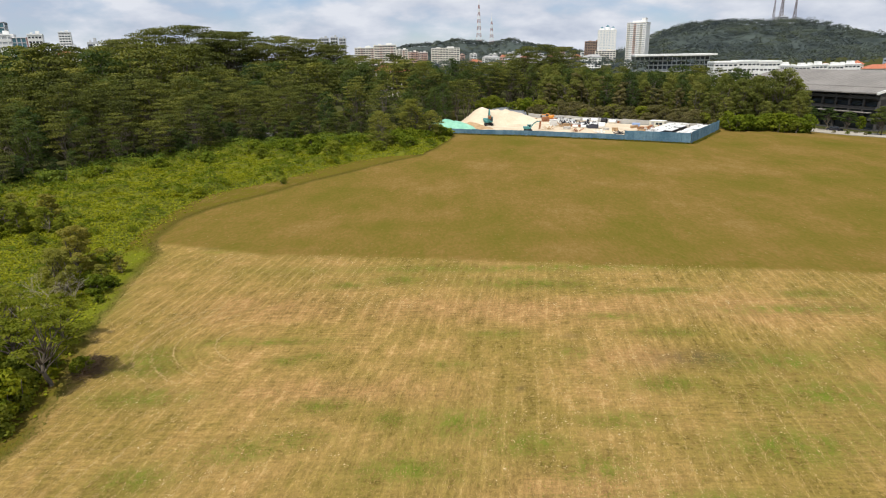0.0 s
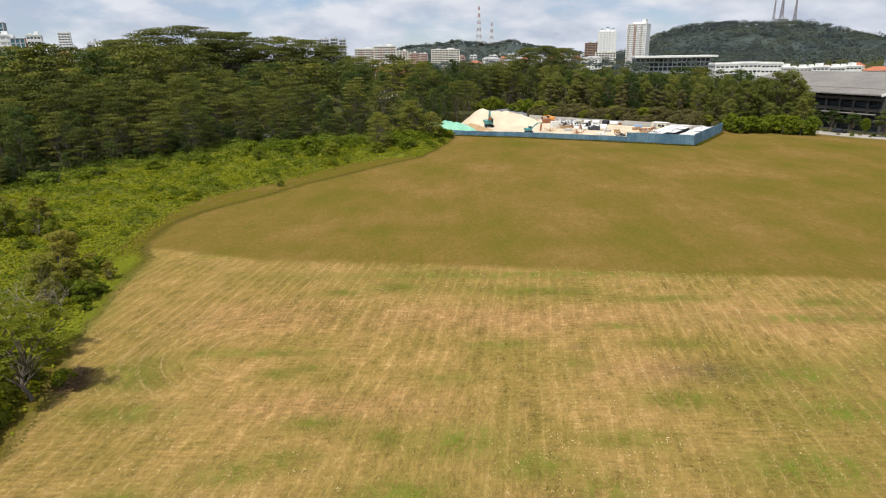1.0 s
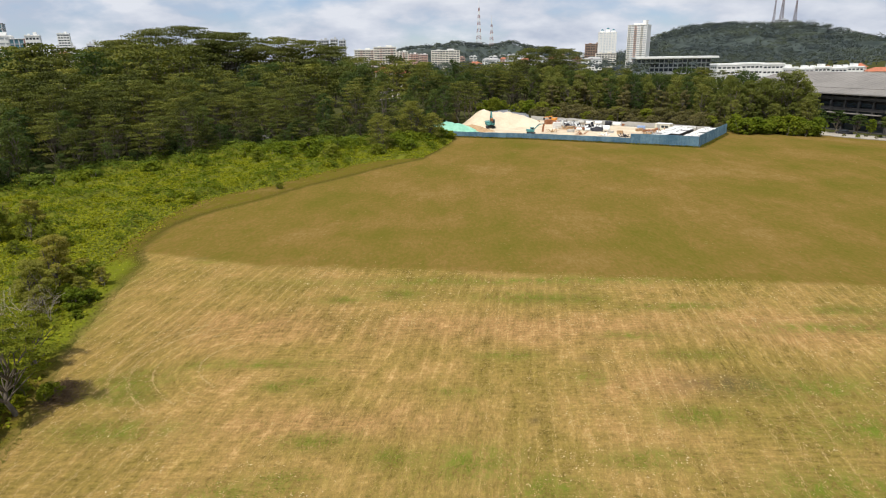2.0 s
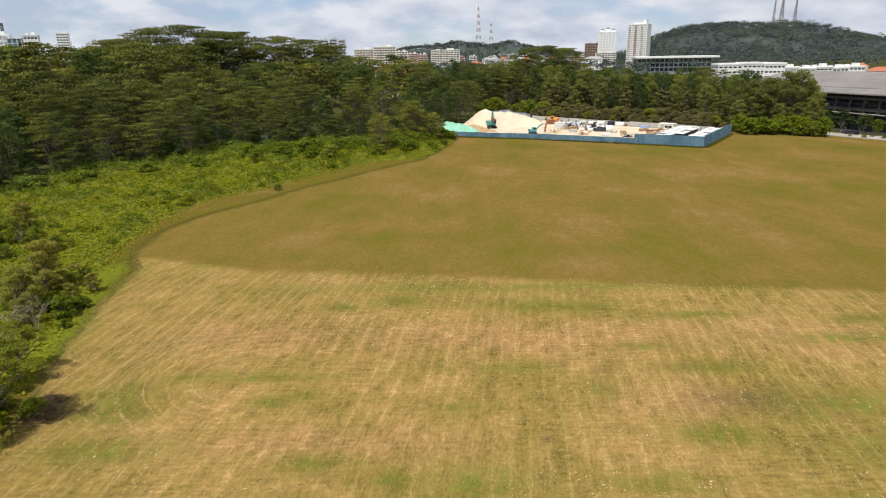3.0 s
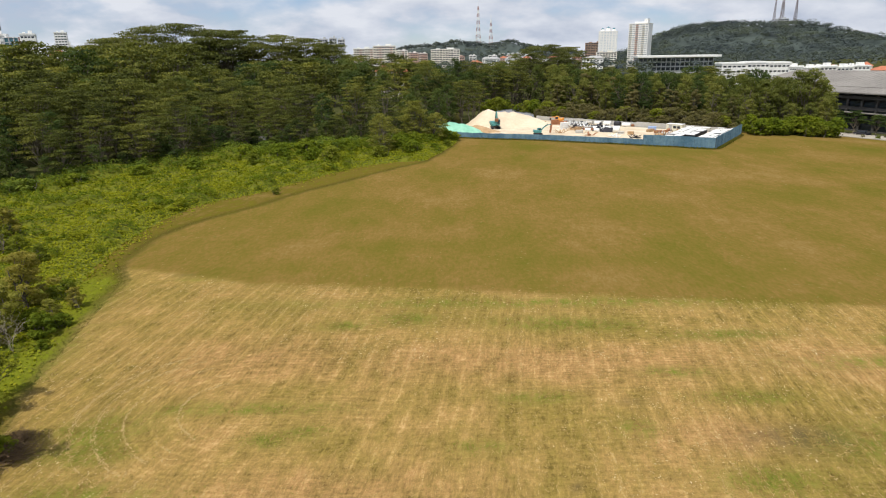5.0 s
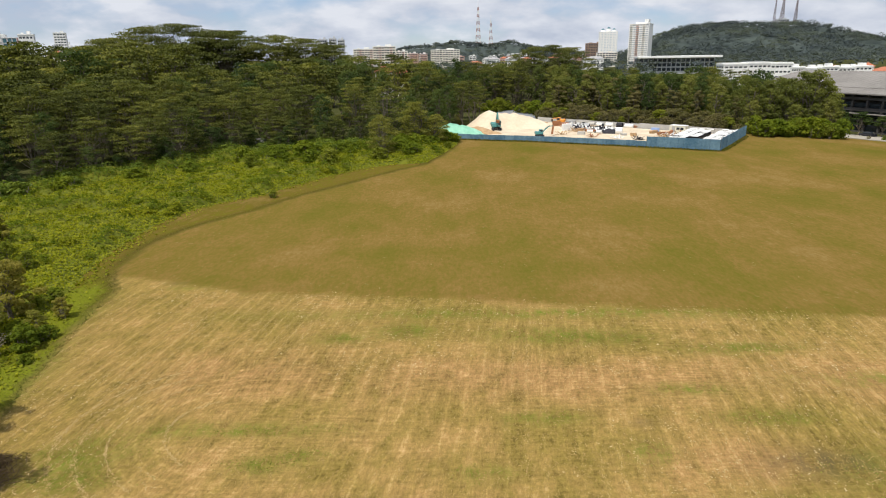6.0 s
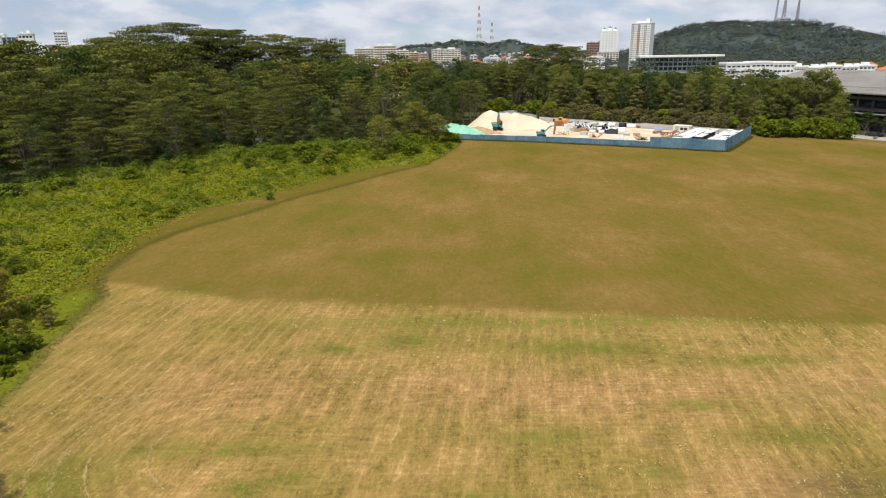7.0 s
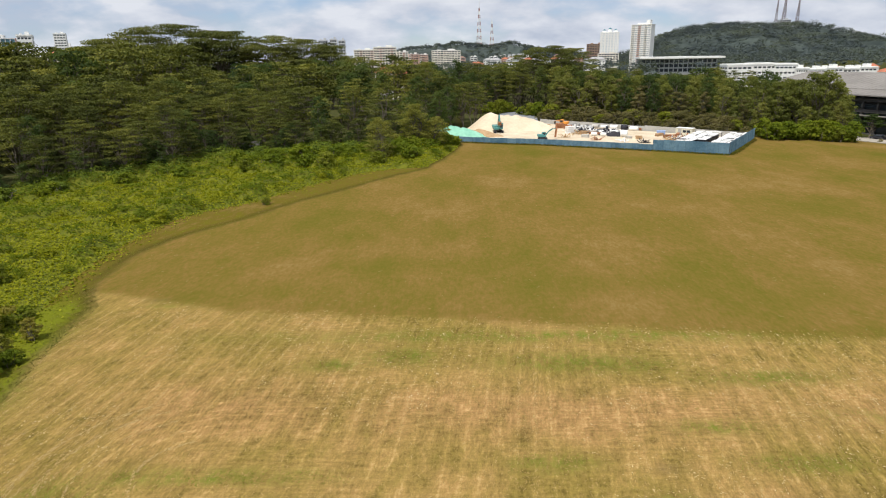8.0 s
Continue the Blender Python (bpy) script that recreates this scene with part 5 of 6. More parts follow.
def excavator(x, y, turn, paint, scale, arm, label):
    """A tracked excavator; arm gives the boom's and the stick's far ends in its own upright plane (reach, height)."""
    root = empty("excavator", pose(x, y, 0.16, 0, 0, turn) @ Matrix.Scale(scale, 4), label, "excavator", "excavators")
    for sy in (-0.95, 0.95):
        bm = box(0, sy, 0.0, 3.2, 0.5, 0.75, 0.22)
        track = part("track", bm, M_BLACK, root, "dark crawler track")
        for k in range(4):
            w = bmesh.new()
            add_cylinder(w, (-1.2 + 0.8 * k, sy - 0.29, 0.36), (-1.2 + 0.8 * k, sy + 0.29, 0.36), 0.24, 0.24, 10)
            part("wheel", w, M_STEEL, track)
    bm = bmesh.new()
    add_box(bm, 0, 0, 0.55, 1.5, 1.5, 0.35, 0.05)
    part("undercarriage", bm, M_STEEL, root)
    bm = bmesh.new()
    add_box(bm, -0.7, 0, 0.9, 2.2, 2.3, 0.95, 0.12)
    add_box(bm, -1.55, 0, 0.9, 0.7, 2.35, 1.1, 0.2)
    add_box(bm, 0.65, -0.55, 0.9, 1.0, 1.1, 0.6, 0.08)
    part("body", bm, paint, root)
    bm = bmesh.new()
    add_box(bm, 0.55, 0.68, 0.95, 1.35, 0.95, 1.65, 0.1)
    cab = part("cab", bm, paint, root)
    bm = bmesh.new()
    add_box(bm, 1.235, 0.68, 1.45, 0.03, 0.75, 0.95)
    add_box(bm, 0.6, 1.165, 1.55, 1.0, 0.03, 0.8)
    add_box(bm, 0.6, 0.195, 1.55, 1.0, 0.03, 0.8)
    part("window", bm, M_GLASS, cab)
    knee, wrist, tip = arm
    bm = bmesh.new()
    mid = ((0.8 + knee[0]) / 2, (1.3 + knee[1]) / 2 + 0.35)
    add_beam(bm, (0.8, -0.1, 1.3), (mid[0], -0.1, mid[1]), 0.42, 0.36)
    add_beam(bm, (mid[0], -0.1, mid[1]), (knee[0], -0.1, knee[1]), 0.36, 0.32)
    part("boom", bm, paint, root)
    bm = bmesh.new()
    add_beam(bm, (knee[0], -0.1, knee[1]), (wrist[0], -0.1, wrist[1]), 0.3, 0.26)
    part("stick", bm, paint, root)
    bm = bmesh.new()
    add_beam(bm, (0.9, -0.1, 1.9), (mid[0], -0.1, mid[1] - 0.2), 0.14, 0.14)
    add_beam(bm, (mid[0], -0.1, mid[1] + 0.25), (knee[0] + 0.15, -0.1, knee[1] + 0.35), 0.13, 0.13)
    part("ram", bm, M_STEEL, root)
    bm = bmesh.new()
    add_beam(bm, (wrist[0], -0.1, wrist[1]), (tip[0], -0.1, tip[1]), 0.8, 0.55)
    add_beam(bm, (tip[0], -0.1, tip[1] + 0.1), (tip[0] - 0.35, -0.1, tip[1] + 0.05), 0.8, 0.12)
    part("bucket", bm, M_RUST if paint is M_TEAL else M_STEEL, root)
    return root


excavator(13.4, 199.6, -80, M_TEAL, 1.12, ((2.0, 4.8), (2.7, 3.0), (2.2, 2.3)), "teal tracked excavator with folded arm on the sand")
excavator(24.4, 183.4, 8, M_TEAL, 0.72, ((3.6, 3.7), (5.2, 3.9), (4.8, 0.7)), "small teal excavator with its arm reaching out")
excavator(35.2, 213.5, 160, M_ORANGE, 0.85, ((2.4, 2.2), (3.3, 1.8), (3.2, 0.9)), "orange tracked excavator parked by the rear hoarding")


def pipe(x, y, turn, r, length, mat, label, upright=False):
    """A hollow pipe section lying on its side, or set on end."""
    bm = bmesh.new()
    n = 14
    rings = []
    for yy, rr in ((-length / 2, r), (length / 2, r), (length / 2, r * 0.8), (-length / 2, r * 0.8)):
        rings.append([bm.verts.new((rr * math.cos(2 * math.pi * i / n), yy, r + rr * math.sin(2 * math.pi * i / n))) for i in range(n)])
    for k in range(4):
        a, b = rings[k], rings[(k + 1) % 4]
        for i in range(n):
            bm.faces.new((a[i], a[(i + 1) % n], b[(i + 1) % n], b[i]))
    me = bpy.data.meshes.new("pipe")
    bmesh.ops.recalc_face_normals(bm, faces=bm.faces)
    bm.to_mesh(me)
    bm.free()
    me.materials.append(mat)
    ob = tagged(new("pipe_section", me), label, "pipe", "pipes in the yard")
    ob.matrix_basis = pose(x, y, 0.16 + (length / 2 if upright else 0.0), 90 if upright else 0, 0, turn)
    return ob


rng_y = random.Random(81)
PIPE_LABELS = {"white": "white concrete pipe section lying in the yard", "black": "black plastic pipe section lying in the yard", "grey": "grey concrete pipe section lying in the yard"}
PIPE_PAINT = {"white": M_WHITE, "black": M_BLACK, "grey": M_CONCRETE}
for i in range(90):
    t = rng_y.random()
    x = 36.6 + 10.6 * t + rng_y.uniform(-0.6, 0.6)
    y = 205.5 - 11.5 * t + rng_y.uniform(-7.0, 5.0)
    kind = "black" if rng_y.random() < (0.62 if y < 201 - 10 * t else 0.4) else ("white" if rng_y.random() < 0.72 else "grey")
    pipe(x, y, 62 + rng_y.gauss(0, 28), rng_y.uniform(0.26, 0.52), rng_y.uniform(0.7, 1.9), PIPE_PAINT[kind], PIPE_LABELS[kind], rng_y.random() < 0.2)
for x, y, turn, r, length, kind in ((46.8, 185.6, 70, 0.95, 1.8, "white"), (48.6, 203.6, 60, 0.65, 2.2, "white"), (51.2, 201.6, 55, 0.75, 1.8, "black"), (46.2, 206.0, 62, 0.55, 1.9, "white"),
                                    (44.0, 208.0, 62, 0.55, 2.0, "grey"), (53.5, 199.8, 60, 0.6, 2.4, "white"), (41.8, 188.0, 64, 0.5, 1.5, "white"), (39.6, 189.6, 70, 0.45, 1.6, "white")):
    pipe(x, y, turn, r, length, PIPE_PAINT[kind], PIPE_LABELS[kind])


def stack(x, y, turn, w, d, layers, thick, mat, label, category="stack"):
    """Boards or sheets stacked a little out of line, each one a piece."""
    root = empty("material_stack", pose(x, y, 0.16, 0, 0, turn), label, category, "stacks in the yard")
    rng = random.Random(int(x * 10))
    for i in range(layers):
        bm = box(rng.uniform(-0.08, 0.08), rng.uniform(-0.08, 0.08), i * thick, w, d, thick * 0.94, 0.02, Matrix.Rotation(rng.uniform(-0.03, 0.03), 4, "Z"))
        part("board", bm, mat, root)
    return root


for i, (x, y, turn, w, d, k, th, mat, lab) in enumerate((
        (33.8, 195.6, 15, 2.2, 1.4, 8, 0.25, M_WHITE, "stack of white panels standing on sand"), (35.4, 206.6, -25, 2.4, 0.9, 5, 0.25, M_RUST, "stack of rusty steel beams"),
        (57.6, 199.0, -30, 5.5, 0.9, 4, 0.18, M_RUST, "long stack of rusty steel beams"), (28.5, 216.0, -20, 6.0, 0.8, 3, 0.2, M_TIMBER, "long stack of brown timber"),
        (49.5, 180.8, -25, 1.6, 1.2, 4, 0.22, M_TIMBER, "stack of timber pallets"), (47.4, 182.6, -25, 1.6, 1.2, 3, 0.22, M_CONCRETE, "stack of grey concrete blocks"),
        (37.2, 191.6, 20, 1.6, 1.2, 5, 0.22, M_TIMBER, "stack of timber pallets"), (36.4, 186.2, -25, 2.0, 1.2, 4, 0.2, M_CONCRETE, "stack of grey concrete blocks"),
        (57.0, 186.8, 40, 3.5, 1.0, 4, 0.2, M_TIMBER, "pile of brown planks"), (58.6, 183.0, 10, 4.0, 0.7, 4, 0.2, M_RUST, "pile of rusty bars"), (60.8, 184.0, 65, 3.6, 0.7, 5, 0.2, M_RUST, "pile of rusty bars"),
        (57.6, 188.0, -20, 2.2, 1.6, 5, 0.26, M_PALEBLUE, "stack of pale blue crates"), (40.6, 192.6, -30, 3.6, 0.8, 3, 0.2, M_RUST, "long stack of rusty formwork"),
        (38.0, 209.0, -30, 2.6, 1.6, 5, 0.3, M_ZINC, "stack of grey metal sheets"), (33.2, 209.0, 10, 2.2, 1.6, 5, 0.3, M_RUST, "rusty steel skip-like stack"))):
    stack(x, y, turn, w, d, k, th, mat, lab)


def cabin(x, y, turn, w, d, h, mat, label):
    """A site cabin of ribbed panels with door and windows."""
    root = empty("site_cabin", pose(x, y, 0.16, 0, 0, turn), label, "site cabin", "site cabins")
    bm = box(0, 0, 0.12, w, d, h, 0.04)
    n = int(w / 0.6)
    for i in range(n + 1):
        add_box(bm, -w / 2 + w * i / n, -d / 2 - 0.02, 0.2, 0.12, 0.06, h - 0.2)
    body = part("body", bm, mat, root)
    bm = bmesh.new()
    add_box(bm, 0, 0, h + 0.12, w + 0.2, d + 0.2, 0.12, 0.03)
    part("roof", bm, M_WHITE, root)
    part("door", box(-w * 0.25, -d / 2 - 0.05, 0.15, 0.9, 0.06, h * 0.86), M_ZINC, root)
    for k in (0.05, 0.3):
        part("window", box(w * k, -d / 2 - 0.05, h * 0.46, 0.9, 0.06, h * 0.36), M_GLASS, root)
    bm = bmesh.new()
    for sx in (-1, 1):
        for sy in (-1, 1):
            add_box(bm, sx * w * 0.45, sy * d * 0.4, 0, 0.3, 0.3, 0.13)
    part("foot", bm, M_CONCRETE, root)
    return root


cabin(64.2, 187.8, -42, 4.4, 2.2, 1.75, M_CREAMPAINT, "cream site cabin with two windows in the yard")


def roofed_store(x, y, turn, w, d, label, sheets, gaps):
    """A low open store roofed with separate white sheets that overlap unevenly; some are missing."""
    root = empty("sheet_roof_store", pose(x, y, 0.16, 0, 0, turn), label, "store", "sheet-roofed stores")
    for i in range(5):
        fy = -d / 2 + 0.2 + (d - 0.4) * i / 4
        for sx in (-1, 1):
            part("post", box(sx * (w / 2 - 0.2), fy, 0, 0.12, 0.12, 1.62), M_STEEL, root)
        bm = bmesh.new()
        add_beam(bm, (-w / 2 + 0.1, fy, 1.69), (w / 2 - 0.1, fy, 1.69), 0.1, 0.1)
        part("rafter", bm, M_STEEL, root)
    rng = random.Random(int(w * 100))
    q = d / sheets
    for i in range(sheets):
        for k in range(3):
            if rng.random() < gaps:
                continue
            part("roof_sheet", box(-w / 2 + w * (k + 0.5) / 3 + rng.uniform(-0.08, 0.08), -d / 2 + q * (i + 0.5), 1.75 + 0.03 * ((i + k) % 3), w / 3 * rng.uniform(0.86, 1.0), q * rng.uniform(0.72, 0.96), 0.05, 0,
                                   Matrix.Rotation(rng.uniform(-0.03, 0.03), 4, "Y") @ Matrix.Rotation(rng.uniform(-0.03, 0.03), 4, "Z")), M_WHITE, root)
    # black block added so that the gaps between roof sheets look dark
    part("dark_filler", box(0, 0, 0, w * 0.8, d * 0.9, 1.2, 0.1), M_BLACK, root)
    return root


roofed_store(68.0, 167.4, -34.4, 5.0, 24, "low store with overlapping white sheet roof", 13, 0.06)
roofed_store(61.9, 171.6, -34.4, 6.2, 22, "low store with gappy white sheet roof", 12, 0.15)

# heaps of rolled netting and tangles of scrap between the pipes
for i, (x, y, h, r) in enumerate(((44.8, 187.8, 1.5, 1.9), (42.6, 190.4, 1.2, 1.6), (38.0, 199.6, 1.4, 1.5))):
    mound("goods_mound", ((x, y, h, r, r * 0.8), (x + 0.8, y - 0.3, h * 0.8, r * 0.8, r * 0.6)), x - r - 1, x + r + 2, y - r - 1, y + r + 1, 0.22, M_BLACK, 300 + i * 7, 0.9, "dark heap of rolled netting", "heap")


def scrap_heap(x, y, radius, height, count, mat, seed, label):
    """A tangle of bars and boards thrown on one another, each one a piece."""
    rng = random.Random(seed)
    root = empty("scrap_heap", pose(x, y, 0.16), label, "scrap heap", "scrap heaps in the yard")
    for _ in range(count):
        a = Vector((rng.gauss(0, radius * 0.45), rng.gauss(0, radius * 0.45), 0.05))
        d = Vector((rng.gauss(0, 1), rng.gauss(0, 1), rng.uniform(0.05, 0.8))).normalized() * rng.uniform(0.8, 2.4)
        d.z = min(d.z, height)
        bm = bmesh.new()
        add_beam(bm, a, a + d, rng.uniform(0.10, 0.38), 0.08)
        part("board", bm, mat, root)


for i, (x, y, r, h, k, mat, label) in enumerate((
        (57.2, 178.8, 2.2, 1.3, 22, M_TIMBER, "tangled heap of brown scrap timber"), (59.6, 178.2, 2.0, 1.5, 18, M_BLACK, "tangle of dark bent bars"), (58.6, 180.4, 2.2, 1.2, 18, M_WHITE, "heap of broken white boards"),
        (61.0, 180.2, 1.8, 1.4, 16, M_RUST, "tangle of rusty bars"), (34.6, 198.4, 1.6, 1.8, 18, M_WHITE, "white boards leaning on one another"), (36.2, 193.8, 1.6, 1.2, 20, M_TIMBER, "heap of brown scrap timber on sand"),
        (44.6, 176.8, 1.6, 0.8, 16, M_WHITE, "scatter of white boards by the hoarding"), (49.0, 173.4, 1.5, 0.9, 16, M_BLACK, "scatter of dark bars by the hoarding"), (52.0, 171.6, 1.4, 0.8, 14, M_TIMBER, "scatter of brown boards by the hoarding"),
        (38.6, 180.4, 1.4, 0.8, 14, M_RUST, "scatter of rusty bars by the hoarding"), (46.8, 196.8, 2.0, 1.2, 18, M_STEEL, "tangle of dark steel bars"), (40.4, 201.4, 2.0, 1.3, 18, M_STEEL, "tangle of dark steel bars"),
        (38.8, 197.4, 2.0, 1.4, 16, M_BLACK, "tangle of black plastic pipes"), (42.4, 194.2, 2.0, 1.4, 16, M_BLACK, "tangle of black plastic pipes"), (40.6, 196.0, 1.8, 1.2, 12, M_WHITE, "scatter of white boards between pipes"),
        (44.6, 191.8, 1.8, 1.2, 12, M_WHITE, "scatter of white boards between pipes"), (37.2, 203.2, 1.8, 1.3, 14, M_BLACK, "tangle of black plastic pipes"), (30.8, 186.6, 1.6, 1.0, 12, M_TIMBER, "scatter of brown boards on sand"))):
    scrap_heap(x, y, r, h, k, mat, 700 + i, label)


# ---- far land: hills, woods ----
def crowns(seed, xs, ys, zs, radius, leaves, size, mat, name):
    rng = np.random.default_rng(seed)
    n = len(xs)
    d = rng.normal(size=(n, leaves, 3))
    d /= np.linalg.norm(d, axis=2, keepdims=True)
    d[:, :, 2] = np.abs(d[:, :, 2])
    r = radius * rng.uniform(0.5, 1.5, n)[:, None, None]
    p = np.stack([xs, ys, zs], 1)[:, None, :] + d * r * np.array([1, 1, 0.75]) * rng.uniform(0.6, 1.0, (n, leaves, 1))
    nor = d * 0.6 + rng.normal(size=d.shape) * 0.10 + np.array([0, 0, 0.6])
    return quads_mesh(name, *leaf_quads(rng, p.reshape(-1, 3), nor.reshape(-1, 3), size, 0.85), mat)


# the hill floor carries the same painted haze tint as its trees
M_HAZY_UNDERGROWTH = surface("hazy_undergrowth", (0.044, 0.058, 0.056), (0.074, 0.092, 0.080), 0.012, 0.10, 0.95, 0.0)


def hill(name, crest_x, crest_z, y0, front, back, seed, count, radius, size, label):
    x0, x1 = crest_x[0], crest_x[-1]

    def z_at(x, y):
        c = np.interp(x, crest_x, crest_z)
        fall = np.where(y < y0, smooth(1 - (y0 - y) / front), smooth(1 - (y - y0) / back))
        gully = value_noise(x + 0.35 * y, y * 0.3, radius * 8, seed + 3) - 0.5
        return c * fall * (0.94 + 0.12 * value_noise(x, y, radius * 12, seed)) + c * gully * 1.7 * fall * (1 - fall)

    xs, ys = np.linspace(x0, x1, 90), np.linspace(y0 - front, y0 + back, 60)
    x, y = (a.ravel() for a in np.meshgrid(xs, ys))
    ob = tagged(new(name, quads_mesh(name, np.stack([x, y, z_at(x, y) - 1], 1), grid_faces(90, 60), M_HAZY_UNDERGROWTH, True)), label, "hill", "", "structure")
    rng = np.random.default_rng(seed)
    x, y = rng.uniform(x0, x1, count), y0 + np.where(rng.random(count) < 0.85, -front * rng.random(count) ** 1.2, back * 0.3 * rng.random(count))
    child("hill_trees", crowns(seed + 1, x, y, z_at(x, y) + radius * rng.uniform(0.1, 0.9, count), radius, 40, size, M_HAZY_LEAVES, name + "_trees"), ob)
    # taller crowns along the ridge
    k = 150
    x = np.linspace(x0 + 60, x1 - 60, k) + rng.normal(size=k) * 6
    y = y0 + rng.uniform(-90, 30, k)
    child("ridge_trees", crowns(seed + 2, x, y, z_at(x, y) + radius * rng.uniform(-0.3, 0.9, k), radius * 1.35, 60, size * 0.9, M_HAZY_LEAVES, name + "_ridge"), ob)
    return z_at


HILL_X = (520, 600, 640, 665, 760, 886, 994, 1047, 1136, 1211, 1285, 1393, 1500, 1750, 2100)
HILL_Z = (0, 22, 38, 60, 88, 99, 91, 93, 92, 67, 53, 35, 34, 28, 0)
hill("hill_with_masts", HILL_X, HILL_Z, 2118, 620, 500, 500, 4300, 10.5, 3.3, "wooded hill behind the town with masts on top")
FAR_X = (-420, -239, -118, 4, 94, 215, 305, 396, 517, 760)
FAR_Z = (0, 60, 66, 82, 74, 62, 82, 56, 40, 0)
far_z = hill("far_hill", FAR_X, FAR_Z, 3500, 700, 500, 520, 600, 12, 6, "low wooded hill in the distance")

# woods between the near forest and the town, in the haze-tinted leaves
rng_w = np.random.default_rng(530)
wx, wy = rng_w.uniform(-950, 1100, 3000), 350 + 1150 * rng_w.random(3000) ** 1.3
keep = (np.abs(wx) < wy * 0.85 + 60) & ~((wx > 90) & (wy < 640) & (wx > 0.30 * wy))
wx, wy = wx[keep], wy[keep]
tagged(new("far_woods", crowns(531, wx, wy, rng_w.uniform(4, 10, len(wx)), 6.5, 32, 2.3, M_HAZY_LEAVES, "far_woods")), "far belt of dark green woods before the town", "woods", "", "stuff")


# ---- town ----
M_CREAM = surface("cream_render", (0.66, 0.62, 0.54), (0.82, 0.79, 0.72), 0.08, 1.2, 0.8, 0.0)
M_PINK = surface("pink_render", (0.50, 0.33, 0.27), (0.64, 0.45, 0.38), 0.08, 1.2, 0.85, 0.0)
M_GREYWALL = surface("grey_render", (0.40, 0.41, 0.42), (0.56, 0.57, 0.58), 0.08, 1.2, 0.8, 0.0)
M_REDROOF = surface("red_roof_tiles", (0.36, 0.12, 0.065), (0.50, 0.20, 0.12), 0.4, 4, 0.8, 0.2)
M_HALLROOF = surface("weathered_grey_roof", (0.18, 0.168, 0.155), (0.28, 0.262, 0.24), 0.10, 1.5, 0.75, 0.15)
M_TEALGLASS = surface("teal_glass", (0.05, 0.14, 0.17), (0.10, 0.22, 0.26), 0.2, 2, 0.15, 0.0)
M_BLUEWALL = surface("pale_blue_render", (0.36, 0.44, 0.54), (0.48, 0.56, 0.66), 0.1, 1.5, 0.8, 0.0)
M_BROWNWALL = surface("brown_render", (0.26, 0.17, 0.12), (0.38, 0.26, 0.19), 0.08, 1.2, 0.85, 0.0)
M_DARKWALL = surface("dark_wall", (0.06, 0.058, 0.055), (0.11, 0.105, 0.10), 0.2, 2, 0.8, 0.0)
M_MASTGREY = surface("grey_mast_paint", (0.16, 0.13, 0.13), (0.24, 0.20, 0.20), 0.2, 2, 0.6, 0.0)
M_REDPAINT = surface("red_mast_paint", (0.30, 0.17, 0.15), (0.38, 0.23, 0.20), 0.2, 2, 0.6, 0.0)


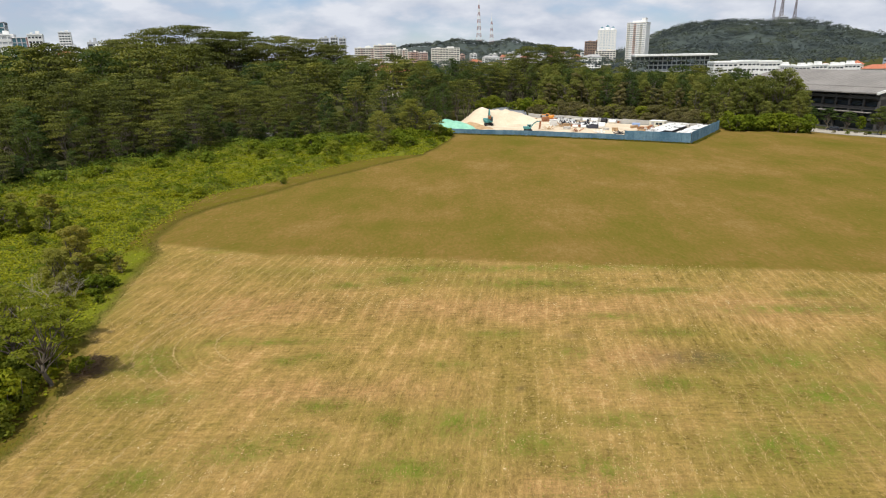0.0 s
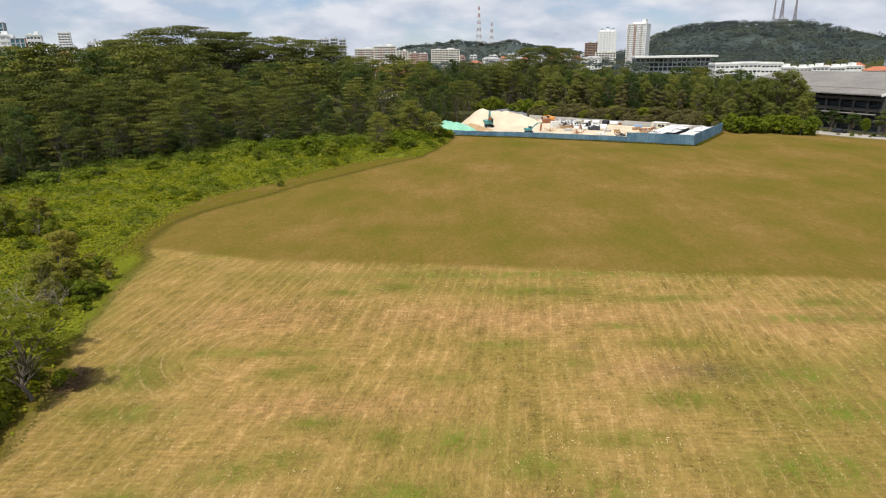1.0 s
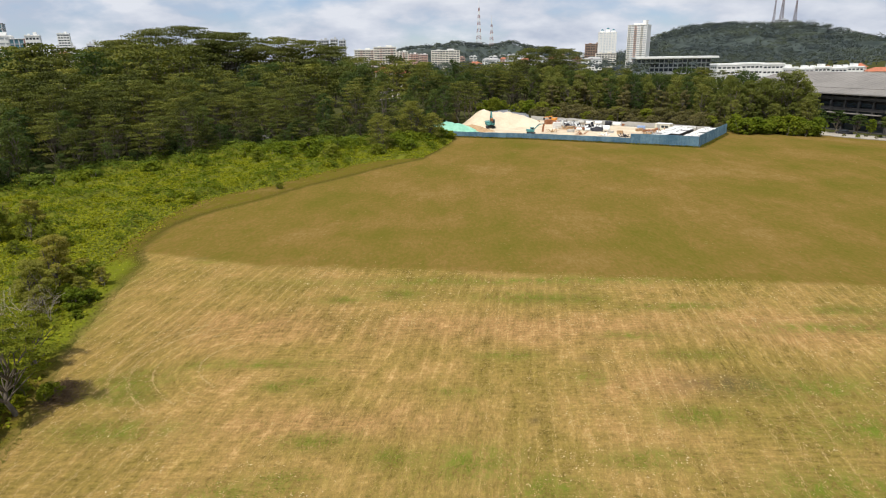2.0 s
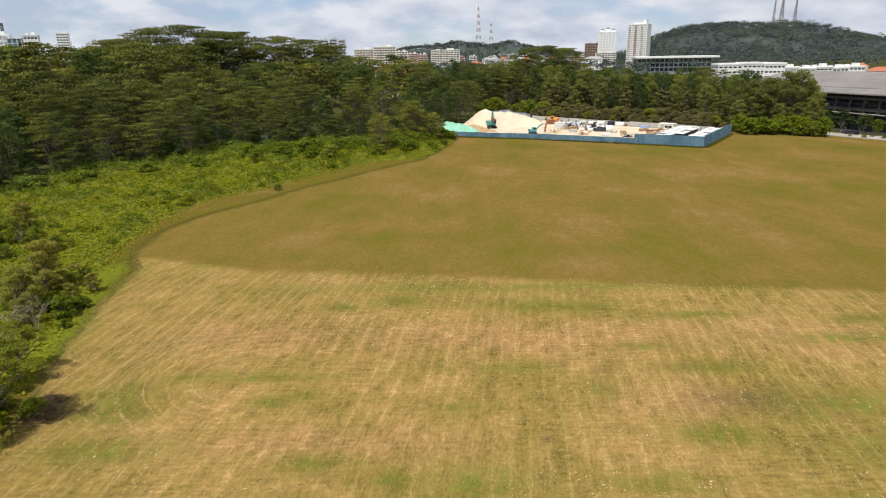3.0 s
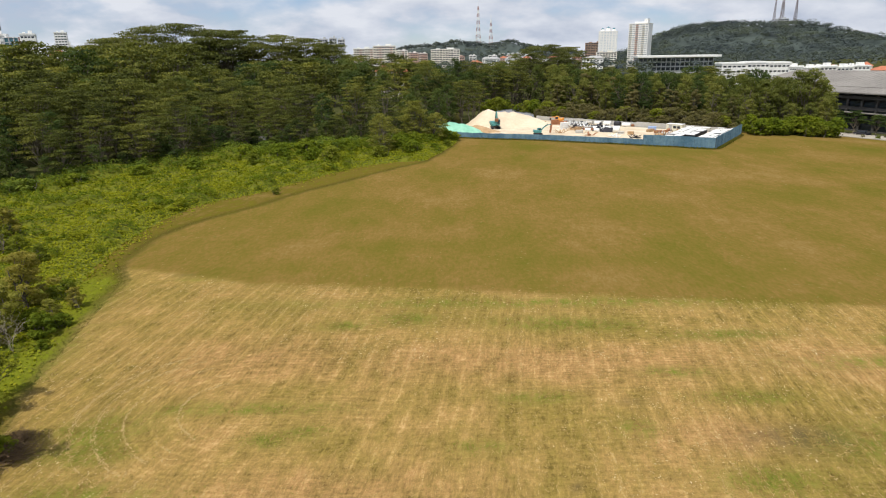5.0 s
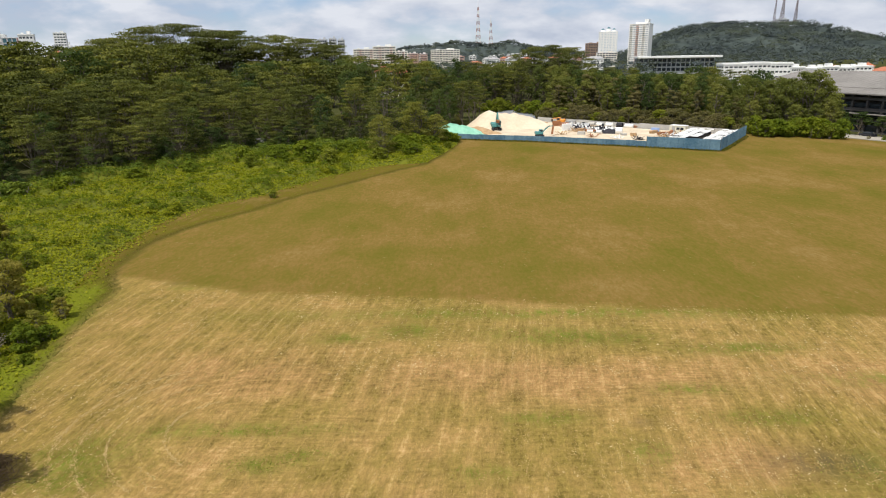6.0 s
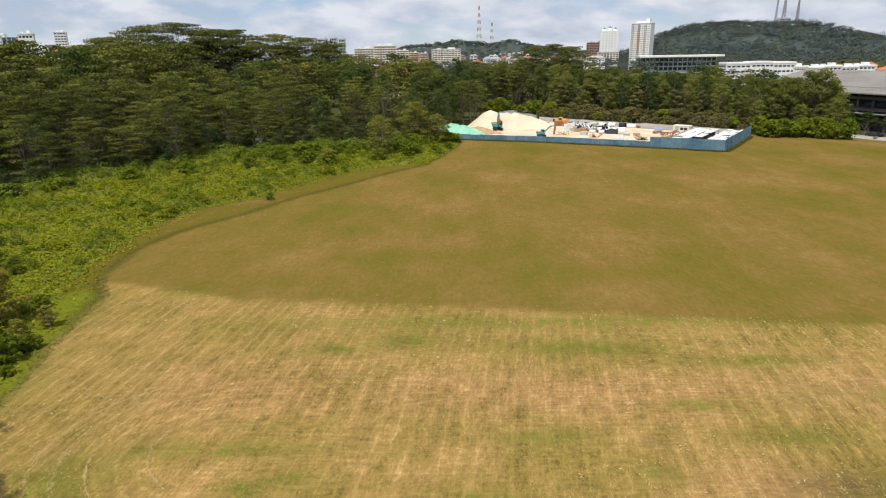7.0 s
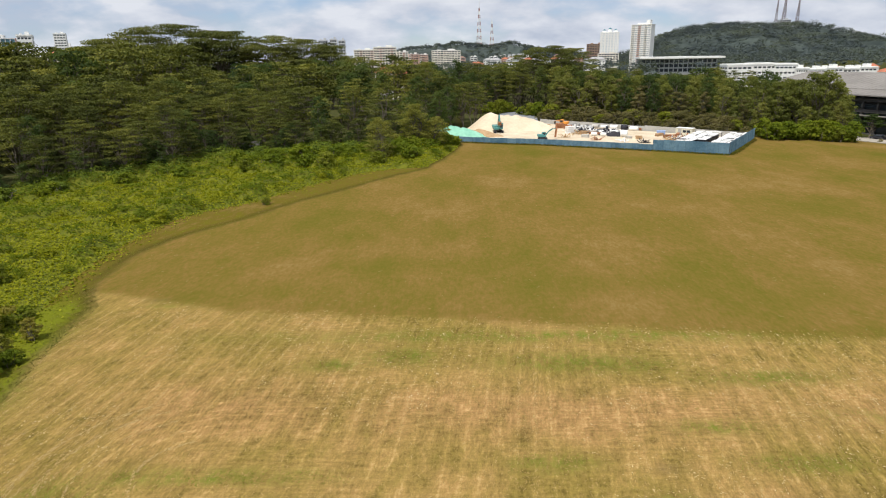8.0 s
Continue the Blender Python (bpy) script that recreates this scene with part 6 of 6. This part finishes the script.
def block(name, x, y, w, d, h, turn, storeys, bays, wall, label, glass=None, side_bays=0, base=0.0, fill=0.6, roof=None, balcony=None, crown=True, group="", pier=True):
    """A flat-roofed building: storey bands and piers stand proud, the windows sit back between them."""
    root = empty(name, pose(x, y, base, 0, 0, turn), label, "building", group or "buildings of the town")
    st, glass = h / storeys, glass or M_GLASS
    child("wall", solid("wall", box(0, 0, -3, w - 0.8, d - 0.8, h + 3), wall), root)
    band = solid("storey_band", box(0, 0, 0, w, d, st * (1 - fill)), wall)
    for k in range(storeys + 1):
        child("storey_band", band, root, "", pose(0, 0, k * st - st * (1 - fill) * 0.5))
    if pier:
        post = solid("pier", box(0, 0, 0, min(1.0, w / bays * 0.22), 0.45, h), wall)
        for i in range(bays + 1):
            for sy in (-1, 1) if side_bays else (-1,):
                child("pier", post, root, "", pose(-w / 2 + 0.5 + (w - 1.0) * i / bays, sy * (d / 2 - 0.25), 0))
    end = solid("end_wall", box(0, 0, 0, 0.45, d - 0.02, h), wall) if not side_bays else solid("pier", box(0, 0, 0, 0.45, min(1.0, d / side_bays * 0.22), h), wall)
    for sx in (-1, 1):
        if not side_bays:
            child("end_wall", end, root, "", pose(sx * (w / 2 - 0.2), 0, 0))
        else:
            for i in range(side_bays + 1):
                child("pier", end, root, "", pose(sx * (w / 2 - 0.25), -d / 2 + 0.5 + (d - 1.0) * i / side_bays, 0))
    pane = solid("window", box(0, 0, 0, w / bays * 0.84, 0.12, st * fill), glass)
    for k in range(storeys):
        for i in range(bays):
            child("window", pane, root, "", pose(-w / 2 + 0.5 + (w - 1.0) * (i + 0.5) / bays, -d / 2 + 0.42, k * st + st * (1 - fill) * 0.5))
    if side_bays:
        pane = solid("window", box(0, 0, 0, 0.12, d / side_bays * 0.84, st * fill), glass)
        for k in range(storeys):
            for i in range(side_bays):
                for sx in (-1, 1):
                    child("window", pane, root, "", pose(sx * (w / 2 - 0.42), -d / 2 + 0.5 + (d - 1.0) * (i + 0.5) / side_bays, k * st + st * (1 - fill) * 0.5))
    if balcony:
        slabs = [solid("balcony", box(0, 0, 0, w / bays * 0.8, 1.3, st * 0.36), mat) for mat in (M_CREAM, balcony)]
        for k in range(storeys):
            for i in range(0, bays, 2):
                child("balcony", slabs[(i // 2) % 2], root, "", pose(-w / 2 + 0.5 + (w - 1.0) * (i + 0.5) / bays, -d / 2 - 0.62, k * st - 0.05))
    bm = bmesh.new()
    add_box(bm, 0, 0, h, w + 0.6, d + 0.6, 0.5)
    if crown:
        add_box(bm, w * 0.18, 0, h + 0.5, w * 0.25, d * 0.4, st * 0.8)
        add_box(bm, -w * 0.25, d * 0.1, h + 0.5, w * 0.14, d * 0.3, st * 0.5)
    child("roof", solid("roof", bm, roof or wall), root)
    return root


# towers
tower = block("tower_block", 322, 1341, 37, 26, 62, -14, 20, 7, M_WHITE, "tall white apartment tower with slim upright piers", M_BLUEWALL, 4, 0, 0.34, None, None, False)
bm = bmesh.new()
for px in (-11, 0, 11):
    add_cylinder(bm, (px, 0, 62.5), (px, 0, 66.5 if px else 69), 5.0, 4.2, 12)
part("crown_drum", bm, M_WHITE, tower)
bm = bmesh.new()
for px, z, r in ((-11, 66.5, 3.8), (0, 69, 4.4), (11, 66.5, 3.8)):
    add_cylinder(bm, (px, 0, z), (px, 0, z + 3), r, 1.0, 12)
part("dome", bm, M_TEALGLASS, tower, "pale teal glass dome")
bm = bmesh.new()
for px in (-15.5, -9, -2.5, 2.5, 9, 15.5):
    add_box(bm, px, -13.2, 0, 2.2, 1.4, 63)
part("pier", bm, M_WHITE, tower)
tower = block("tower_block", 263.5, 914, 27, 19, 58.5, -33, 21, 6, M_WHITE, "slab tower with reddish balconies and blank pale end wall", M_GREYWALL, 0, 0, 0.55, M_CREAM, M_PINK, False, "", False)
bm = bmesh.new()
add_box(bm, 8, 0, 59, 5, 9, 6)
add_box(bm, -1, 2, 59, 13, 9, 2.5)
part("lift_house", bm, M_WHITE, tower)
block("apartment_block", 333, 1500, 46, 25, 43, -10, 12, 8, M_BROWNWALL, "brown apartment tower behind the white one")
block("apartment_block", 282, 1180, 36, 20, 22, -10, 7, 7, M_CREAM, "low white apartment block below the tower")

# long low building with a thin white roof
hall2 = block("long_hall", 262, 770, 84, 34, 15.0, -8, 3, 16, M_GREYWALL, "long low hall with thin white overhanging roof", None, 5, 0, 0.7, M_WHITE, None, False)
part("roof_slab", box(2, -4, 15.2, 92, 42, 2.2, 0.1), M_WHITE, hall2, "thin white overhanging roof")

# white flats and terraces beyond the trees
for i, (x, w, h, turn) in enumerate(((190, 16, 13.0, -6), (205, 15, 13.4, -6), (218, 14, 13.0, -6), (227.5, 8, 10.4, -6))):
    block("white_flats", x, 446 - i * 2, w, 16, h, turn, 4, 5, M_WHITE, "white four-storey flats with small dark windows", None, 3, 0, 0.34, None, None, False, "white flats beyond the trees")
for i in range(6):
    block("terrace_house", 246 + i * 13.2, 500 + i * 1.0, 12.4, 16, 8.0 + 0.7 * (i % 2), -4, 3, 4, M_WHITE, "white flat-roofed terrace house in a row", None, 2, 0, 0.4, None, None, True, "row of white terrace houses")


def pitched_house(name, x, y, w, d, h, rise, turn, wall, roof, label, base=0.0):
    """A house with a hipped roof and windows."""
    root = empty(name, pose(x, y, base, 0, 0, turn), label, "house", "houses of the town")
    child("wall", solid("wall", box(0, 0, -4, w, d, h + 4), wall), root)
    bm = bmesh.new()
    o = 0.8
    low = [bm.verts.new((sx * (w / 2 + o), sy * (d / 2 + o), h)) for sx, sy in ((-1, -1), (1, -1), (1, 1), (-1, 1))]
    r = max(0.0, w / 2 - d / 2)
    if r > 0.1:
        a, b = bm.verts.new((-r, 0, h + rise)), bm.verts.new((r, 0, h + rise))
        for f in ((low[0], low[1], b, a), (low[1], low[2], b), (low[2], low[3], a, b), (low[3], low[0], a)):
            bm.faces.new(f)
    else:
        a = bm.verts.new((0, 0, h + rise))
        for k in range(4):
            bm.faces.new((low[k], low[(k + 1) % 4], a))
    bm.faces.new(low[::-1])
    child("roof", solid("roof", bm, roof), root)
    n = max(2, int(w / 4))
    pane = solid("window", box(0, 0, 0, w / n * 0.5, 0.1, 1.5), M_GLASS)
    for k in range(max(1, int(h / 3.2))):
        for i in range(n):
            child("window", pane, root, "", pose(-w / 2 + w * (i + 0.5) / n, -d / 2 - 0.03, 0.9 + 3.2 * k))
    return root


pitched_house("turret_house", 339.5, 537, 7, 7, 8.0, 3.2, 0, M_CREAM, M_REDROOF, "square cream turret with red pyramid roof")
pitched_house("red_roof_house", 352, 530, 22, 14, 4.5, 3.2, -8, M_CREAM, M_REDROOF, "cream house with red tiled roof")
pitched_house("red_roof_house", 372, 545, 16, 12, 5.0, 3.4, -8, M_CREAM, M_REDROOF, "cream house with red tiled roof")
pitched_house("red_roof_house", 318, 545, 12, 12, 6.0, 3.4, -8, M_CREAM, M_REDROOF, "cream house with red tiled roof")
block("office_block", 398, 562, 30, 18, 11.0, 6, 4, 8, M_BLUEWALL, "pale blue office block with grey roof", None, 4, 0, 0.4, M_ZINC)
for x, y, w, d, h, rise, base in ((-36, 352, 9, 8, 14.2, 3.2, 0), (-26, 356, 8, 7, 13.2, 3, 0), (-338, 560, 12, 10, 28, 3.5, 0)):
    pitched_house("orange_roof_house", x, y, w, d, h, rise, 10, M_CREAM, M_REDROOF, "house with orange tiled roof among the trees", base)
rng_t = random.Random(91)
for i in range(16):
    x = 40 + i * 13 + rng_t.uniform(-4, 4)
    y = 900 + rng_t.uniform(0, 500)
    pitched_house("town_house", x * y / 1000, y, rng_t.uniform(12, 24), 11, rng_t.uniform(9, 15), 3.5, rng_t.uniform(-20, 20), M_WHITE if i % 3 else M_PINK, M_REDROOF if i % 3 == 0 else M_ZINC, "small pale town house in the distance")
for i in range(7):
    x = 225 + i * 21
    pitched_house("hillside_house", x, 3020 + rng_t.uniform(-40, 40), 15, 12, 7 + rng_t.uniform(0, 5), 3, 0, M_WHITE, M_ZINC, "white house on the slope of the far hill", float(far_z(np.array(float(x)), np.array(3020.0))) + 5 * (1 - abs(i - 3) / 6))

# pink and white slab blocks
for x, w, h, wall, bays in ((-121, 27, 32.0, M_CREAM, 7), (-92, 31, 35.0, M_CREAM, 8), (-68, 16, 28.5, M_CREAM, 4), (-53, 14, 25.5, M_PINK, 4), (-39, 12, 24.5, M_PINK, 4)):
    block("slab_block", x, 900, w, 14, h, 4, 11, bays, wall, "cream slab block with pink balcony fronts" if wall is M_CREAM else "pink brick-toned slab block", None, 0, 0, 0.5, M_WHITE, M_PINK)
block("slab_block", -11, 1205, 53, 16, 32.0, 2, 10, 10, M_CREAM, "cream slab block with pink balconies and white roof band", None, 0, 0, 0.5, M_WHITE, M_CREAM)
for i, (x, w, h) in enumerate(((-276, 20, 58.5), (-254, 15, 60), (-236, 14, 57.5))):
    block("grey_block", x, 1400, w, 16, h, 5, 10, 4, M_GREYWALL, "grey high block showing over the forest")

# offices and towers over the forest at the far side
office = block("office_block", -391, 604, 12, 16, 46.0, 28, 11, 4, M_WHITE, "white office block with dark square windows", None, 6, 0, 0.4)
block("office_wing", -424, 606, 20, 18, 46.5, 28, 10, 4, M_WHITE, "white office wing with grey windows", M_GREYWALL, 3, 0, 0.5, M_WHITE)
block("glass_office", -406, 610, 20, 16, 44, 28, 10, 5, M_GREYWALL, "glazed teal office wing", M_TEALGLASS, 2, 0, 0.85, M_WHITE, None, False)
block("glass_tower", -456, 640, 24, 22, 60, 28, 12, 4, M_GREYWALL, "tall blue-grey glazed office tower", M_TEALGLASS, 3, 0, 0.8, M_GREYWALL, None, False)
bm = box(-6.6, -6, 30, 1.0, 4, 14)
part("red_fin", bm, M_REDPAINT, office, "red cladding panel")
block("tower_block", -722, 1200, 20, 16, 73, 25, 16, 4, M_WHITE, "white apartment tower rising over the forest", None, 2, 0, 0.45)
for i in range(14):
    h = rng_t.uniform(60, 78)
    block("far_block", -1240 + i * 42, 2050 + rng_t.uniform(-60, 60), rng_t.uniform(24, 40), 18, h, rng_t.uniform(0, 30), 4, 2, M_WHITE if i % 2 else M_GREYWALL, "small pale block on the far skyline")
for i in range(10):
    block("far_block", 30 + i * 62 + rng_t.uniform(-14, 14), 2500, rng_t.uniform(24, 44), 16, rng_t.uniform(9, 20), 0, 3, 2, M_WHITE if i % 3 else M_PINK, "small pale block before the far hill")


# ---- masts ----
def mast(x, y, base, height, foot, sections, label, paints=None, section_label=""):
    """A lattice mast: four legs that draw in, braces, and a thin aerial, in red and white sections."""
    root = empty("lattice_mast", pose(x, y, base), label, "mast", "radio masts")
    for k in range(sections):
        bm = bmesh.new()
        z0, z1 = height * 0.84 * k / sections, height * 0.84 * (k + 1) / sections
        w0, w1 = (foot * (1 - 0.85 * z / (height * 0.84)) for z in (z0, z1))
        bar = max(0.35, foot * 0.07)
        c0 = [(-w0 / 2, -w0 / 2, z0), (w0 / 2, -w0 / 2, z0), (w0 / 2, w0 / 2, z0), (-w0 / 2, w0 / 2, z0)]
        c1 = [(-w1 / 2, -w1 / 2, z1), (w1 / 2, -w1 / 2, z1), (w1 / 2, w1 / 2, z1), (-w1 / 2, w1 / 2, z1)]
        for i in range(4):
            j = (i + 1) % 4
            add_beam(bm, c0[i], c1[i], bar, bar)
            add_beam(bm, c0[i], c1[j], bar * 0.6, bar * 0.6)
            add_beam(bm, c0[j], c1[i], bar * 0.6, bar * 0.6)
            add_beam(bm, c1[i], c1[j], bar * 0.6, bar * 0.6)
        part("mast_section", bm, (paints or (M_REDPAINT, M_WHITE))[k % 2], root, section_label or ("red lattice section" if k % 2 == 0 else "white lattice section"))
    bm = bmesh.new()
    add_cylinder(bm, (0, 0, height * 0.83), (0, 0, height), foot * 0.07, foot * 0.03, 6)
    part("aerial", bm, M_WHITE, root)
    return root


mast(146.5, 3500, 70, 232, 27, 11, "tall red and white lattice radio mast on the hill")
mast(215, 3500, 66, 158, 21, 8, "shorter red and white lattice radio mast on the hill")
for x, h, foot in ((1033, 122, 7), (1057, 126, 12), (1100, 112, 10)):
    mast(x, 2110, 88, h, foot, 8, "dark slender lattice mast on the wooded hilltop", (M_MASTGREY, M_MASTGREY), "dark grey lattice section")
block("hilltop_building", 1054, 2100, 34, 20, 22, 0, 4, 5, M_GREYWALL, "grey station building under the hilltop masts", None, 0, 92)


# ---- sports hall beyond the field's corner ----
HALL_TURN = math.degrees(math.atan2(-0.935, 0.356))
hall_z = -2.4
hall = empty("sports_hall", pose(125.2, 201.8, hall_z, 0, 0, HALL_TURN), "large dark hall with long grey pitched roof", "building")
bm = bmesh.new()
eave, ridge, s0, s1, deep = 11.5, 16.5, -48.0, 14.0, 54.0
for u0, u1, za, zb in ((-2.0, deep / 2, eave - 0.45, ridge), (deep / 2, deep + 2, ridge, eave - 0.45)):
    lo = [bm.verts.new(p) for p in ((s0, u0, za), (s1, u0, za), (s1, u1, zb), (s0, u1, zb))]
    up = [bm.verts.new((v.co.x, v.co.y, v.co.z + 0.35)) for v in lo]
    bm.faces.new(lo[::-1])
    bm.faces.new(up)
    for i in range(4):
        j = (i + 1) % 4
        bm.faces.new((lo[i], lo[j], up[j], up[i]))
part("roof", bm, M_HALLROOF, hall, "weathered grey sheet roof")
bm = bmesh.new()
for k in range(1, 31):
    t = s0 + (s1 - s0) * k / 31
    add_beam(bm, (t, -2.0, eave - 0.06), (t, deep / 2, ridge + 0.37), 0.05, 0.04)
part("roof_seam", bm, M_HALLROOF, hall)
bm = bmesh.new()
add_beam(bm, (s0, 4.5, eave + 1.0), (s1, 4.5, eave + 1.0), 0.16, 0.5)
part("roof_step", bm, M_HALLROOF, hall)
bm = bmesh.new()
for a, b in (((s1 + 0.25, -2.2, eave - 0.3), (s1 + 0.25, deep / 2, ridge + 0.25)), ((s1 + 0.25, deep / 2, ridge + 0.25), (s1 + 0.25, deep + 2.2, eave - 0.3))):
    add_beam(bm, a, b, 0.35, 0.7)
part("barge_board", bm, M_WHITE, hall, "white barge board")
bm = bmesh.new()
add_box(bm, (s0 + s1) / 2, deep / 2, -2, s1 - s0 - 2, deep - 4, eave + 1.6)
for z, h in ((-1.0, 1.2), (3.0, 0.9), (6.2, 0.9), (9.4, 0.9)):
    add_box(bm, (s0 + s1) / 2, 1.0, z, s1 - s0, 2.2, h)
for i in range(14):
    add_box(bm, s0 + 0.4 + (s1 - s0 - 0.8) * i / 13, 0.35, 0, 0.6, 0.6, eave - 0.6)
# near-black wall colour stands in for the shade under the roof
part("wall", bm, M_DARKWALL, hall, "wall with floor bands, roof shade in its dark colour")
pane = solid("window", box(0, 0, 0, 4.0, 0.12, 2.1), M_GLASS)
for z in (0.4, 4.0, 7.2):
    for i in range(13):
        child("window", pane, hall, "", pose(s0 + 0.4 + (s1 - s0 - 0.8) * (i + 0.5) / 13, 0.9 if z < 8 else 0.5, z) @ Matrix.Diagonal((1, 1, 0.65 if z > 7 else 1.0, 1)))
bm = bmesh.new()
add_beam(bm, (-10, -0.6, 5.4), (12, -0.6, 5.4), 2.0, 0.2)
part("canopy", bm, M_HALLROOF, hall, "pale grey canopy along the wall")

M_PAVE = surface("pale_paving", (0.32, 0.29, 0.24), (0.46, 0.42, 0.36), 0.2, 3, 0.9, 0.2)
pts = [(108.5, 187), (112, 178), (117.5, 163), (124, 148), (133, 152), (126, 175), (118.5, 196), (112, 212), (104, 208)]
zs = [float(ground_z(x, y)) for x, y in pts]
bm = bmesh.new()
top = [bm.verts.new((x, y, z + 0.18)) for (x, y), z in zip(pts, zs)]
low = [bm.verts.new((x, y, z - 0.5)) for (x, y), z in zip(pts, zs)]
bm.faces.new(top)
for i in range(len(pts)):
    j = (i + 1) % len(pts)
    bm.faces.new((top[i], low[i], low[j], top[j]))
bmesh.ops.triangulate(bm, faces=bm.faces)
tagged(new("pavement", solid("pavement", bm, M_PAVE)), "pale paved road beside the sports hall", "pavement", "", "structure")

STREET = tree_meshes("street_tree", 600, 7.0, 3.0, 2.4, "umbrella", 0.34, 2600, M_BROAD, 0.16, 1)
STREET_LIGHT = tree_meshes("street_tree_light", 601, 6.0, 2.2, 1.6, "round", 0.32, 1800, M_SHRUB, 0.12, 1)
for i, (x, y, s, kind) in enumerate(((118.5, 193.5, 1.0, 0), (120.4, 186.5, 0.9, 0), (121.6, 182.2, 0.85, 1), (121.8, 173.2, 1.15, 0), (126.5, 168.5, 1.1, 0), (123.8, 177.5, 0.9, 0), (114.5, 197, 1.0, 0))):
    plant("street_tree", (STREET, STREET_LIGHT)[kind], spot(x, y, float(ground_z(x, y)), i * 70, s), "small street tree beside the hall" if not kind else "light green young street tree", "tree", "street trees")
for i, (x, y) in enumerate(((113.6, 181.5), (115.2, 177.5), (119.2, 180.2), (120.6, 176.6), (117.6, 173.5))):
    bush(BUSH if i % 2 else BUSH_DRY, i, x, y, 1.1, "clipped bush along the paved road", 1.2)


def car(x, y, turn, paint, label):
    """A parked car with body, glasshouse and four wheels."""
    root = empty("car", pose(x, y, float(ground_z(x, y)) + 0.18, 0, 0, turn), label, "car", "parked cars")
    bm = box(0, 0, 0.28, 4.3, 1.75, 0.62, 0.14)
    part("body", bm, paint, root)
    bm = box(-0.15, 0, 0.86, 2.3, 1.5, 0.55, 0.2)
    part("glasshouse", bm, M_GLASS, root)
    part("roof", box(-0.15, 0, 1.40, 1.7, 1.25, 0.06, 0.02), paint, root)
    for sx in (-1.35, 1.35):
        for sy in (-0.82, 0.82):
            bm = bmesh.new()
            add_cylinder(bm, (sx, sy - 0.1, 0.32), (sx, sy + 0.1, 0.32), 0.32, 0.32, 14)
            wheel = part("wheel", bm, M_BLACK, root)
            bm = bmesh.new()
            add_cylinder(bm, (sx, sy + (0.1 if sy > 0 else -0.12), 0.32), (sx, sy + (0.12 if sy > 0 else -0.1), 0.32), 0.19, 0.19, 10)
            part("rim", bm, M_ZINC, wheel)
    return root


car(118.6, 189.5, HALL_TURN + 5, M_BLACK, "black car parked beside the sports hall")
car(-70.6, 123.6, 35, M_WHITE, "white car parked half hidden under the forest edge")
car(-74.4, 116.6, 35, M_ZINC, "grey car parked half hidden under the forest edge")
car(-63.2, 133.6, 40, M_WHITE, "white car half hidden behind creepers")


def shed(x, y, turn, label):
    root = empty("forest_shed", pose(x, y, -0.3, 0, 0, turn), label, "shed")
    part("wall", box(0, 0, -0.3, 3.6, 2.6, 2.9), M_DARKWALL, root)
    bm = bmesh.new()
    a = [bm.verts.new(p) for p in ((-2.2, -1.8, 2.5), (2.2, -1.8, 2.5), (2.2, 0, 3.6), (-2.2, 0, 3.6), (2.2, 1.8, 2.5), (-2.2, 1.8, 2.5))]
    for f in ((a[0], a[1], a[2], a[3]), (a[3], a[2], a[4], a[5]), (a[0], a[3], a[5]), (a[1], a[4], a[2]), (a[0], a[5], a[4], a[1])):
        bm.faces.new(f)
    part("roof", bm, M_DARKWALL, root)
    part("door", box(0.6, -1.33, -0.1, 0.9, 0.06, 2.0), M_TIMBER, root)


shed(-48.0, 163.4, -10, "grey shed with pitched roof at the forest edge")

# grey access road that leaves the yard
tagged(sheet_outline([(17, 226), (29, 224), (31, 246), (30, 268), (19, 268), (17, 244)], 0.2, "access_road", surface("grey_asphalt", (0.17, 0.18, 0.20), (0.26, 0.27, 0.29), 0.2, 3, 0.8, 0.1)),
       "grey access road behind the sand heap", "road", "", "structure")
